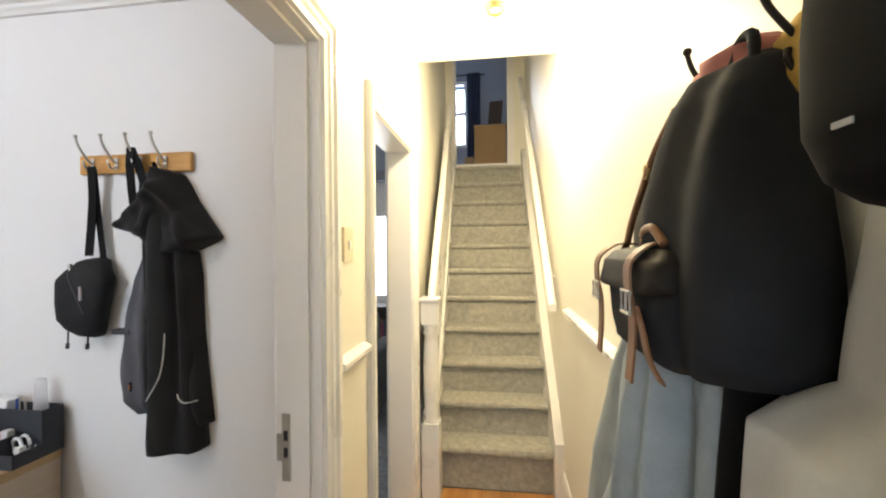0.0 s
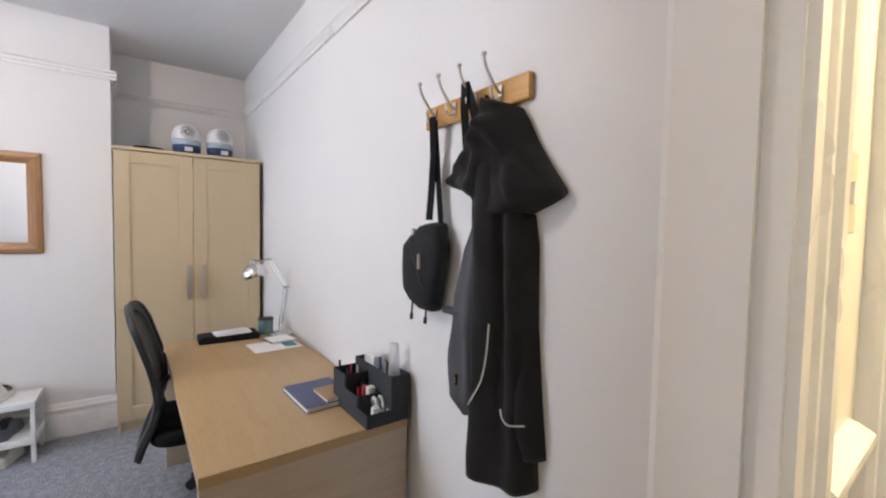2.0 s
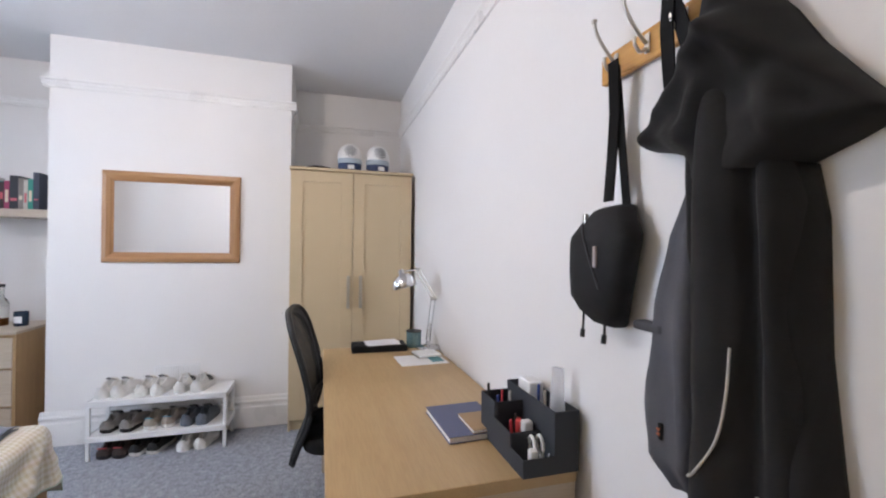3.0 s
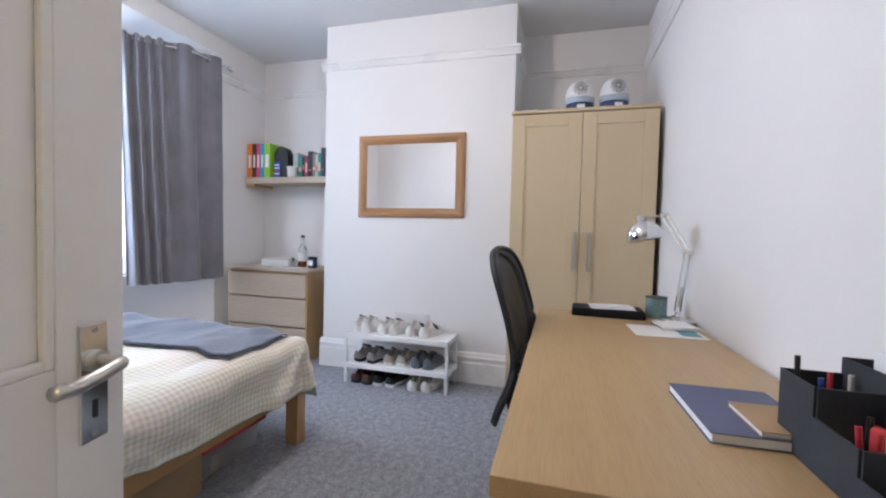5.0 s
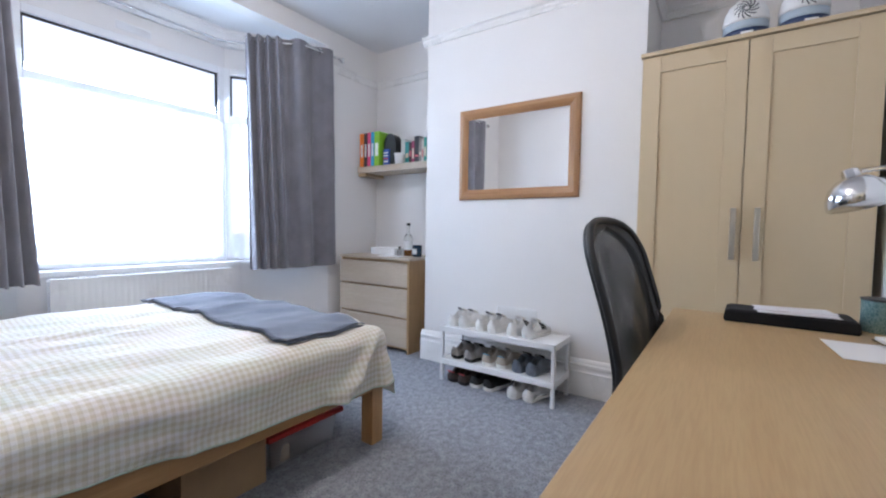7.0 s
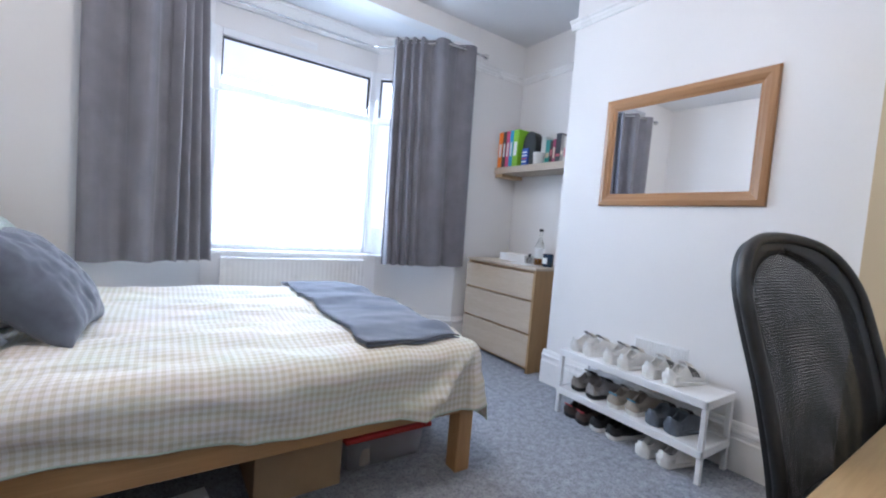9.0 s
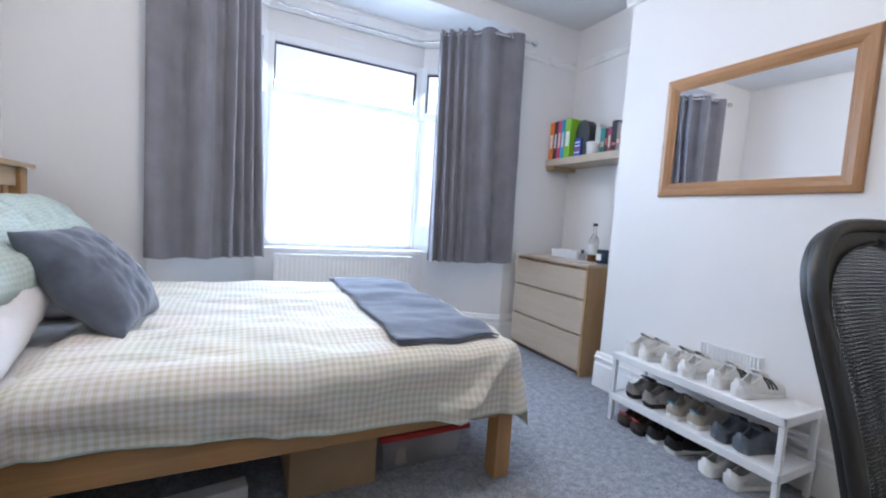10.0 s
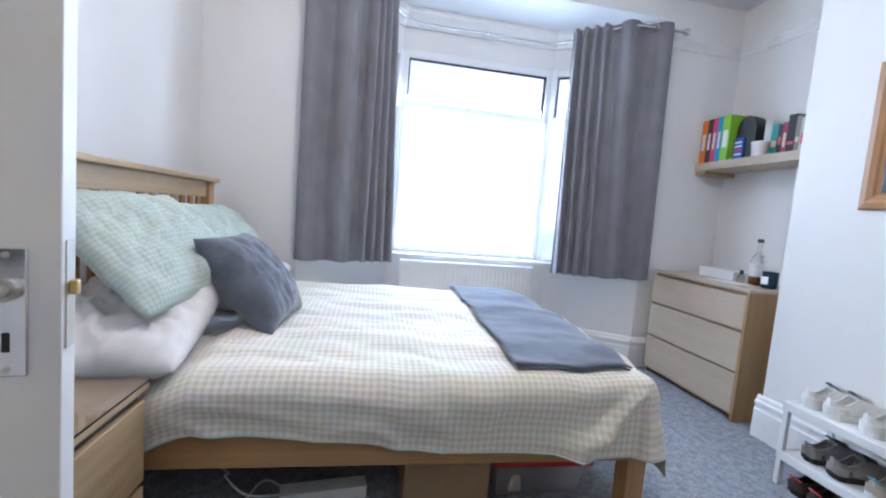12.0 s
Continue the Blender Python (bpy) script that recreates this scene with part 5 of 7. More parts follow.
part("wallet_body", loft([[(sx * 0.075 * k, sy * 0.165 * k, z) for sx, sy in ((-1, -1), (1, -1), (1, 1), (-1, 1))] for z, k in ((0, 0.97), (0.008, 1.0), (0.034, 0.98), (0.040, 0.9))]), BLACKCLOTH, tray)
for k, (a, c, dx) in enumerate(((5, (0.8, 0.8, 0.8), 0.02), (-9, (0.75, 0.72, 0.74), 0.0), (12, (0.72, 0.70, 0.72), -0.012))):
    part("loose_sheet", loft([[Matrix.Rotation(radians(a), 3, "Z") @ Vector((dx + sx * 0.05, 0.02 + sy * 0.10, 0.0405 + 0.002 * k + dz)) for sx, sy in ((-1, -1), (1, -1), (1, 1), (-1, 1))] for dz in (0, 0.0012)]), flat_colour("loose_paper", c, 0.8), tray)
tin = origin("pen_pot", "teal patterned metal pot on the desk", "pot")
mtin, tt, pp = nodes_of("teal_printed_tin")
vv = tt.nodes.new("ShaderNodeTexVoronoi")
vv.inputs["Scale"].default_value = 26
rr_ = tt.nodes.new("ShaderNodeValToRGB")
rr_.color_ramp.elements[0].color, rr_.color_ramp.elements[1].color = (0.45, 0.62, 0.62, 1), (0.04, 0.17, 0.20, 1)
tt.links.new(vv.outputs["Distance"], rr_.inputs[0])
tt.links.new(rr_.outputs[0], pp.inputs["Base Color"])
pp.inputs["Roughness"].default_value, pp.inputs["Metallic"].default_value = 0.25, 0.4
part("pot_wall", lathe([(0.045, 0), (0.047, 0.002), (0.047, 0.095), (0.0485, 0.098), (0.045, 0.098), (0.044, 0.01), (0.001, 0.008)], 26, (-3.165, 1.515, DZ + 0.0005)), mtin, tin, smooth=True)
part("rim", lathe([(0.0475, 0.0945), (0.0492, 0.0955), (0.0492, 0.101), (0.0462, 0.101)], 26, (-3.165, 1.515, DZ + 0.0005)), BLACKPL, tin, smooth=True)

pad = thing("memo_pad", pose(-2.915, 1.535, DZ + 0.003, 0, 0, 8), "white memo pad on a chrome tray by the lamp", "memo pad")
part("tray", box(-0.068, -0.072, 0.0, 0.068, 0.072, 0.010, 0.003), CHROME, pad, "chrome tray")
part("sheet_stack", box(-0.063, -0.067, 0.0102, 0.063, 0.067, 0.018, 0.001), PAPER, pad)
lamp = origin("desk_lamp", "chrome anglepoise desk lamp on the desk", "desk lamp")
BX, BY = -3.09, 1.59
part("base", lathe([(0.075, 0), (0.078, 0.004), (0.076, 0.014), (0.03, 0.022), (0.012, 0.03), (0.012, 0.045)], 28, (BX, BY, DZ + 0.0005)), CHROME, lamp, smooth=True)
j0, j1, j2 = Vector((BX, BY, DZ + 0.05)), Vector((-2.98, 1.59, 1.06)), Vector((-3.10, 1.52, 1.225))
for s in (-1, 1):
    o = Vector((0, 0.012 * s, 0))
    part("lower_arm", rod(j0 + o, j1 + o, 0.004, seg=8), CHROME, lamp)
    part("upper_arm", rod(j1 + o, j2 + o, 0.0055, seg=8), STEEL, lamp)
part("arm_spring", tube([j0.lerp(j1, 0.08 + 0.34 * k / 60) + 0.007 * Vector((math.cos(k * 1.25), math.sin(k * 1.25), 0)) for k in range(61)], 0.0016, 5), STEEL, lamp)
part("joint", rod(j1 - Vector((0, 0.019, 0)), j1 + Vector((0, 0.019, 0)), 0.010), STEEL, lamp)
part("joint", rod(j2 - Vector((0, 0.018, 0)), j2 + Vector((0, 0.018, 0)), 0.009), STEEL, lamp)
sh = part("shade", lathe([(0.078, -0.062), (0.080, -0.060), (0.076, -0.03), (0.062, 0.0), (0.040, 0.020), (0.022, 0.026), (0.020, 0.05), (0.012, 0.054), (0.001, 0.055)], 28), CHROME, lamp, "chrome dome shade", smooth=True)
sh.matrix_local = pose(-3.12, 1.43, 1.172, 14, -10, 0)
part("shade_neck", rod(j2, (-3.11, 1.44, 1.215), 0.006), CHROME, lamp)

# ---- office chair ----
chair = origin("office_chair", "black mesh-back office chair at the desk", "office chair")
MESH, mt_, mp_ = nodes_of("black_chair_mesh")
uvn = mt_.nodes.new("ShaderNodeTexCoord")
wv = []
for ax in (0, 2):
    w_ = mt_.nodes.new("ShaderNodeTexWave")
    w_.bands_direction = "XYZ"[ax]
    w_.inputs["Scale"].default_value = 60
    mt_.links.new(uvn.outputs["Object"], w_.inputs["Vector"])
    wv.append(w_)
mx = mt_.nodes.new("ShaderNodeMath")
mx.operation = "MAXIMUM"
for k in (0, 1):
    mt_.links.new(wv[k].outputs["Fac"], mx.inputs[k])
cmp_ = mt_.nodes.new("ShaderNodeMapRange")
cmp_.inputs[1].default_value, cmp_.inputs[2].default_value, cmp_.inputs[3].default_value = 0.80, 0.94, 0.10
mt_.links.new(mx.outputs[0], cmp_.inputs[0])
mt_.links.new(cmp_.outputs[0], mp_.inputs["Alpha"])
mp_.inputs["Base Color"].default_value = (0.012, 0.012, 0.013, 1)
mp_.inputs["Roughness"].default_value = 0.7
PROFILE = bend([(0, 0.822, 1.060), (0, 0.832, 0.99), (0, 0.858, 0.9), (0, 0.888, 0.8), (0, 0.910, 0.70), (0, 0.918, 0.61), (0, 0.900, 0.52), (0, 0.868, 0.44), (0, 0.846, 0.365)], 6)
CXC = -2.735


def back_point(x, f, off=0.0):
    """A point of the curved back, x off its middle, from its top (f = 0) to its foot (1)."""
    g = min(max(f, 0), 1) * (len(PROFILE) - 1)
    k = min(int(g), len(PROFILE) - 2)
    q = PROFILE[k].lerp(PROFILE[k + 1], g - k)
    return Vector((CXC + x, q.y + 0.62 * x * x - 0.11 * x - 0.012 + off, q.z))


def back_outline(inset, n=36):
    """The rim from one foot over the rounded top to the other, moved inwards."""
    f0 = inset / 0.72
    side = []
    for k in range(n + 1):
        s = (k / n) ** 2
        half = 0.228 * (1 - max(0, (0.22 - s) / 0.22) ** 2.3) ** 0.5 * (1 - 0.30 * max(0, s - 0.45) / 0.55)
        side.append((max(0.0, half - inset), f0 + s * (1 - 2 * f0)))
    return [back_point(-x, f) for x, f in side[::-1]] + [back_point(x, f) for x, f in side[1:]]


OUT, INN = back_outline(0.0), back_outline(0.042)
part("back_frame", sheet(3, len(OUT) - 1, lambda u, v: OUT[round(v * (len(OUT) - 1))].lerp(INN[round(v * (len(OUT) - 1))], u), thick=0.018), BLACKPL, chair, "smooth black plastic rim", smooth=True)
part("frame_edge", tube([OUT[0]] + OUT + [OUT[-1]], 0.0105, 10), BLACKPL, chair, smooth=True)
MID = back_outline(0.038)
NM = len(MID) // 2
part("back_mesh", sheet(14, NM, lambda u, v: MID[NM - round(v * NM)].lerp(MID[NM + round(v * NM)], u) + Vector((0, 0.004 - 0.024 * 4 * u * (1 - u) * min(1, v * 3), 0)), thick=0.002), MESH, chair, "see-through black mesh", smooth=True)
part("back_mesh", sheet(14, NM, lambda u, v: MID[NM - round(v * NM)].lerp(MID[NM + round(v * NM)], u) + Vector((0, -0.006 - 0.004 * 4 * u * (1 - u), 0)), thick=0.001), MESH, chair, "see-through black mesh", smooth=True)
part("lumbar_bar", tube([back_point(-0.19 + 0.38 * k / 10, 0.60, 0.02) for k in range(11)], 0.014, 8), BLACKPL, chair, smooth=True)
part("back_spine", tube(bend([(CXC, 0.905, 0.52), (CXC, 0.90, 0.44), (CXC, 0.93, 0.40), (CXC, 1.05, 0.395)], 6), 0.024, 10), BLACKPL, chair, smooth=True)
seat_rings = []
for z, k in ((0.41, 0.80), (0.425, 0.97), (0.455, 1.0), (0.48, 0.97), (0.49, 0.85)):
    seat_rings.append([(CXC + 0.235 * k * math.copysign(abs(math.cos(a)) ** 0.5, math.cos(a)), 1.09 + 0.225 * k * math.copysign(abs(math.sin(a)) ** 0.5, math.sin(a)), z) for a in [q * math.pi / 20 for q in range(40)]])
part("seat", loft(seat_rings), BLACKCLOTH, chair, "black padded seat", smooth=True)
part("gas_lift", rod((CXC, 1.27, 0.09), (CXC, 1.27, 0.41), 0.025), CHROME, chair, smooth=False)
for k in range(5):
    a = k * 2 * math.pi / 5 + math.pi / 2
    e = Vector((CXC + 0.25 * math.cos(a), 1.27 + 0.25 * math.sin(a), 0.075))
    leg_ = part("base_arm", rod((CXC, 1.27, 0.11), e, 0.022, 0.014, 10), BLACKPL, chair)
    part("castor", rod(e - Vector((0.02 * math.sin(a), -0.02 * math.cos(a), 0.047)), e + Vector((0.02 * math.sin(a), -0.02 * math.cos(a), -0.047)), 0.028, seg=14), BLACKPL, leg_)

# ---- bedroom door ----
a_, b_ = Vector((-0.632, 0.558, 0)), Vector((-1.455, 0.397, 0))
dd = b_ - a_
DW = dd.length
door = thing("door_1", Matrix.Translation(a_) @ Matrix.Rotation(math.atan2(dd.y, dd.x), 4, "Z"), "white gloss panelled bedroom door standing open", "door")
door["kind"] = "structure"
z0, z1, st = 0.012, 2.06, 0.105
for nm, bx in (("hinge_stile", (0, 0, z0, st, 0.04, z1)), ("lock_stile", (DW - st, 0, z0, DW, 0.04, z1)), ("muntin", (DW / 2 - 0.05, 0, z0 + 0.2205, DW / 2 + 0.05, 0.04, z1 - 0.1105)),
               ("bottom_rail", (st + 0.0005, 0, z0, DW - st - 0.0005, 0.04, z0 + 0.22)), ("top_rail", (st + 0.0005, 0, z1 - 0.11, DW - st - 0.0005, 0.04, z1))):
    part(nm, box(*bx, bevel=0.002), DOORW, door)
for x0_, x1_ in ((st + 0.0005, DW / 2 - 0.0505), (DW / 2 + 0.0505, DW - st - 0.0005)):
    part("lock_rail", box(x0_, 0, 0.72, x1_, 0.04, 0.92, 0.002), DOORW, door)
    for pz0, pz1 in ((z0 + 0.2205, 0.7195), (0.9205, z1 - 0.1105)):
        pn = part("door_panel", box(x0_, 0.013, pz0, x1_, 0.027, pz1), DOORW, door)
        for yy in (0.0, 0.028):
            part("panel_bead", joined((x0_, yy, pz0, x0_ + 0.014, yy + 0.012, pz1), (x1_ - 0.014, yy, pz0, x1_, yy + 0.012, pz1), (x0_ + 0.0142, yy, pz0, x1_ - 0.0142, yy + 0.012, pz0 + 0.014), (x0_ + 0.0142, yy, pz1 - 0.014, x1_ - 0.0142, yy + 0.012, pz1), bevel=0.003), DOORW, pn)
for yy, s in ((0.0, -1), (0.04, 1)):
    ya, yb = sorted((yy + s * 0.0005, yy + s * 0.006))
    hx = DW - 0.055
    h = part("door_handle", box(hx - 0.022, ya, 0.800, hx + 0.022, yb, 0.972, 0.002), CHROME, door, "polished chrome lever on a plate")
    part("rose", rod((hx, yy + s * 0.006, 0.917), (hx, yy + s * 0.016, 0.917), 0.016), STEEL, h)
    part("lever", tube(bend([(hx, yy + s * 0.016, 0.917), (hx, yy + s * 0.045, 0.917), (hx - 0.02, yy + s * 0.055, 0.916), (hx - 0.07, yy + s * 0.055, 0.908), (hx - 0.105, yy + s * 0.056, 0.910)], 5), 0.0095, 10), STEEL, h, smooth=True)
    part("keyhole", box(hx - 0.004, min(yy + s * 0.0062, yy + s * 0.0068), 0.834, hx + 0.004, max(yy + s * 0.0062, yy + s * 0.0068), 0.860, 0.0), BLACKPL, h)
    part("screw", rod((hx, yy + s * 0.006, 0.962), (hx, yy + s * 0.0075, 0.962), 0.004), STEEL, h)
    part("screw", rod((hx, yy + s * 0.006, 0.810), (hx, yy + s * 0.0075, 0.810), 0.004), STEEL, h)
part("latch_plate", box(DW + 0.0003, 0.009, 0.832, DW + 0.0022, 0.031, 0.982, 0.0), STEEL, door, "steel latch plate")
part("latch_bolt", box(DW + 0.0024, 0.013, 0.907, DW + 0.012, 0.027, 0.927, 0.002), BRASS, door, "brass latch bolt")
part("hinge", joined((-0.012, -0.004, 0.25, -0.0005, 0.012, 0.33), (-0.012, -0.004, 1.75, -0.0005, 0.012, 1.83)), STEEL, door)
strike = part("strike_plate", joined((-0.575, 1.4165, 0.80, -0.550, 1.4195, 1.0), (-0.592, 1.4165, 0.86, -0.5755, 1.4195, 0.94)), STEEL, bed_case, "steel strike plate on the door lining")
part("strike_hole", joined((-0.569, 1.4157, 0.87, -0.556, 1.4162, 0.90), (-0.569, 1.4157, 0.92, -0.556, 1.4162, 0.95)), BLACKPL, strike)

# ---- coat rack on the bedroom wall ----
def coat_hook(parent, x, y, z, nx, ny, metal):
    """A double hook: a long upper arm that rises and a short lower one; (nx, ny) points off the wall."""
    n = Vector((nx, ny, 0))
    p = Vector((x, y, z))
    s = Vector((ny, -nx, 0))
    h = part("hook", tube(bend([p + n * 0.004, p + n * 0.02 + Vector((0, 0, 0.012)), p + n * 0.055 + Vector((0, 0, 0.055)), p + n * 0.066 + Vector((0, 0, 0.085))], 5), 0.0042, 8), metal, parent, smooth=True)
    part("hook_tip", lathe([(0.001, -0.007), (0.006, -0.004), (0.0075, 0), (0.006, 0.004), (0.001, 0.007)], 10, p + n * 0.066 + Vector((0, 0, 0.09))), metal, h, smooth=True)
    part("lower_hook", tube(bend([p + n * 0.004 - Vector((0, 0, 0.012)), p + n * 0.022 - Vector((0, 0, 0.022)), p + n * 0.036 - Vector((0, 0, 0.006)), p + n * 0.036 + Vector((0, 0, 0.008))], 5), 0.004, 8), metal, h, smooth=True)
    lo, hi = p - s * 0.007 - Vector((0, 0, 0.022)) + n * 0.0005, p + s * 0.007 + Vector((0, 0, 0.022)) + n * 0.004
    part("hook_plate", box(min(lo.x, hi.x), min(lo.y, hi.y), lo.z, max(lo.x, hi.x), max(lo.y, hi.y), hi.z, 0.001), metal, h)
    return h


rack = origin("coat_rack", "varnished pine coat rack with four steel double hooks", "coat rack")
part("board", box(-1.512, YN - 0.019, 1.778, -1.045, YN - 0.001, 1.850, 0.005), PINEX, rack)
HOOKX = (-1.452, -1.350, -1.250, -1.147)
for x in HOOKX:
    coat_hook(rack, x, YN - 0.0195, 1.815, 0, -1, STEEL)

bag = origin("sling_bag", "small black nylon sling bag hanging by its strap", "bag", shift=(0.03, 0, 0))
NYLON = paint("black_nylon", (0.015, 0.015, 0.017), 0.65, var=0.2, scale=18, grain=600, bump=0.12, spec=0.25)
rings = []
for z, xl, xr, d in ((1.166, -1.48, -1.45, 0.04), (1.175, -1.515, -1.43, 0.065), (1.20, -1.565, -1.415, 0.08), (1.235, -1.595, -1.405, 0.09), (1.30, -1.602, -1.390, 0.092), (1.37, -1.598, -1.370, 0.092), (1.385, -1.592, -1.368, 0.092), (1.42, -1.555, -1.39, 0.082), (1.448, -1.515, -1.40, 0.07), (1.456, -1.505, -1.41, 0.05), (1.462, -1.48, -1.435, 0.022), (1.464, -1.465, -1.45, 0.010)):
    xc, hw = (xl + xr) / 2, (xr - xl) / 2
    rings.append([(xc + hw * math.copysign(abs(math.cos(a)) ** 0.6, math.cos(a)), YN - 0.004 - d * (0.5 - 0.5 * math.sin(a)) - 0.004 * wob(a * 2, z * 12, 0, 1), z) for a in [q * math.pi / 14 for q in range(28)]])
part("bag_body", loft(rings), NYLON, bag, smooth=True)
part("strap", loft([[(x - 0.017, y_ - 0.002, z), (x + 0.017, y_ - 0.002, z), (x + 0.017, y_ + 0.002, z), (x - 0.017, y_ + 0.002, z)] for x, y_, z in ((-1.475, YN - 0.045, 1.47), (-1.47, YN - 0.04, 1.58), (-1.46, YN - 0.042, 1.68), (-1.452, YN - 0.052, 1.77), (-1.45, YN - 0.056, 1.80))]), BLACKCLOTH, bag)
part("strap", loft([[(x - 0.012, y_ - 0.002, z), (x + 0.012, y_ - 0.002, z), (x + 0.012, y_ + 0.002, z), (x - 0.012, y_ + 0.002, z)] for x, y_, z in ((-1.43, YN - 0.03, 1.46), (-1.445, YN - 0.03, 1.58), (-1.45, YN - 0.035, 1.68), (-1.452, YN - 0.045, 1.79))]), BLACKCLOTH, bag)
part("zip", tube(bend([(-1.52, YN - 0.082, 1.425), (-1.50, YN - 0.097, 1.38), (-1.445, YN - 0.094, 1.26)], 6), 0.003, 6), GREYCLOTH, bag)
part("logo_tab", box(-1.458, YN - 0.101, 1.31, -1.449, YN - 0.093, 1.36), paint("red_white_tab", (0.36, 0.31, 0.31), 0.6), bag)
part("side_clip", box(-1.522, YN - 0.086, 1.408, -1.510, YN - 0.074, 1.442, 0.003), STEEL, bag)
for x in (-1.56, -1.475):
    part("cord_end", tube([(x, YN - 0.05, 1.21), (x + 0.004, YN - 0.055, 1.165), (x + 0.002, YN - 0.055, 1.14)], 0.003, 6, bm=rod((x + 0.002, YN - 0.055, 1.145), (x, YN - 0.055, 1.125), 0.006)), BLACKPL, bag)

jacket = origin("hooded_jacket", "long black hooded jacket with grey lining on a hook", "jacket", shift=(0.026, 0, 0))


def cloth_rings(levels, folds, seed, n=56, wall=YN - 0.006):
    rings = []
    for z, xl, xr, d in levels:
        xc, hw = (xl + xr) / 2, (xr - xl) / 2
        ring = []
        for q in range(n):
            a = 2 * math.pi * q / n
            front = max(0, -math.sin(a))
            x = xc + hw * math.copysign(abs(math.cos(a)) ** 0.75, math.cos(a))
            ph = (x - xc) / max(hw, 0.02) * 4.5 + 3.0 * wob(z * 2.5, seed, 0, 1) + seed
            f = folds * front * (math.copysign(abs(math.sin(ph)) ** 0.6, math.sin(ph)) + 1.3 * wob(x * 16, z * 7, seed, 1) + 0.6 * wob(x * 40, z * 16, seed, 1))
            ring.append((x + 0.006 * wob(x * 8, z * 7, seed + 3, 1), wall - d * front ** 0.7 - (0.0 if front else 0.0) - f * d * 2.2 + 0.0, z))
        rings.append(ring)
    return rings


def between(levels, steps=5):
    out = []
    for a, b in zip(levels, levels[1:]):
        for s in range(steps):
            f = s / steps
            out.append(tuple(p + (q - p) * f for p, q in zip(a, b)))
    return out + [levels[-1]]


JACK = paint("black_softshell", (0.018, 0.018, 0.0192), 0.75, var=0.12, scale=10, grain=500, bump=0.05, spec=0.2, sheen=0.05)


def track(points, z):
    """The x of a line down the cloth, from (z, x) pairs that fall in z."""
    for (za, xa), (zb, xb) in zip(points, points[1:]):
        if z >= zb:
            return xa + (xb - xa) * (za - z) / (za - zb)
    return points[-1][1]


def hanging(zs, left, right, depth, n=64, wall=YN - 0.006):
    """A hung cloth with its back on the wall: edges left and right as lines, depth(x, s, z) off the wall, s from -1 to 1 across it."""
    rings = []
    for z in zs:
        xl, xr = track(left, z), track(right, z)
        front = []
        for k in range(n + 1):
            s_ = -math.cos(math.pi * k / n)
            x = (xl + xr) / 2 + (xr - xl) / 2 * s_
            front.append((x, wall - max(0.003, depth(x, s_, z)), z + 0.006 * wob(x * 9, z * 5, 2, 1)))
        rings.append(front + [(x, wall + 0.003, z) for x, _, z in front[::-4]])
    return loft(rings)


def bump_at(x, at, width):
    return math.exp(-((x - at) / width) ** 2)


def body_depth(x, s_, z):
    """Two long tubes of cloth, the front panel and a sleeve, with a crevice between them."""
    d = 0.082 * max(0, 1 - s_ * s_) ** 0.5
    d += 0.030 * bump_at(x, track(((1.62, -1.150), (1.2, -1.150), (0.77, -1.150)), z), 0.045)
    d -= 0.022 * min(1, max(0.1, (z - 0.85) / 0.35)) * bump_at(x, track(((1.62, -1.105), (1.2, -1.088), (0.77, -1.080)), z), 0.012)
    d += 0.024 * bump_at(x, track(((1.62, -1.075), (1.2, -1.050), (0.77, -1.035)), z), 0.028)
    d -= 0.020 * bump_at(x, track(((1.62, -1.190), (1.2, -1.215), (0.77, -1.225)), z), 0.014)
    fade = min(1, max(0, (1.62 - z) / 0.2))
    return d + 0.014 * wob(x * 9, z * 3.2, 1, 1) + 0.006 * wob(x * 22, z * 9, 4, 1) * fade


part("jacket_body", hanging([1.62 - 0.845 * k / 60 for k in range(61)], ((1.62, -1.235), (1.52, -1.255), (1.40, -1.250), (1.2, -1.244), (0.95, -1.242), (0.775, -1.240)), ((1.62, -1.08), (1.50, -1.06), (1.42, -1.045), (1.2, -1.045), (1.0, -1.030), (0.775, -1.015)), body_depth), JACK, jacket, smooth=True)
part("sleeve", hanging([1.48 - 0.62 * k / 40 for k in range(41)], ((1.48, -1.10), (1.2, -1.085), (0.86, -1.060)), ((1.48, -1.05), (1.40, -1.035), (1.2, -1.030), (1.0, -1.010), (0.86, -0.993)), lambda x, s_, z: (0.055 + 0.01 * math.sin(z * 21)) * (1 - s_ ** 2) ** 0.5 + 0.008 * wob(x * 20, z * 9, 6, 1), 24), JACK, jacket, smooth=True)


def hood_depth(x, s_, z):
    """A collapsed hood: a rolled brim that falls to both tips, hollow under it."""
    d = 0.100 * max(0, 1 - s_ * s_) ** 0.5
    for x0, z0, x1, z1, up in ((-1.130, 1.700, -1.335, 1.585, 0.030), (-1.130, 1.710, -0.955, 1.540, 0.026), (-1.150, 1.660, -1.205, 1.545, 0.018), (-1.105, 1.675, -1.035, 1.520, 0.014)):
        f = min(1, max(0, ((x - x0) * (x1 - x0) + (z - z0) * (z1 - z0)) / ((x1 - x0) ** 2 + (z1 - z0) ** 2)))
        away = math.hypot(x - x0 - f * (x1 - x0), z - z0 - f * (z1 - z0))
        d += up * math.exp(-(away / 0.022) ** 2)
    return d + 0.016 * wob(x * 11, z * 11, 8, 1) + 0.010 * wob(x * 26, z * 22, 5, 1)


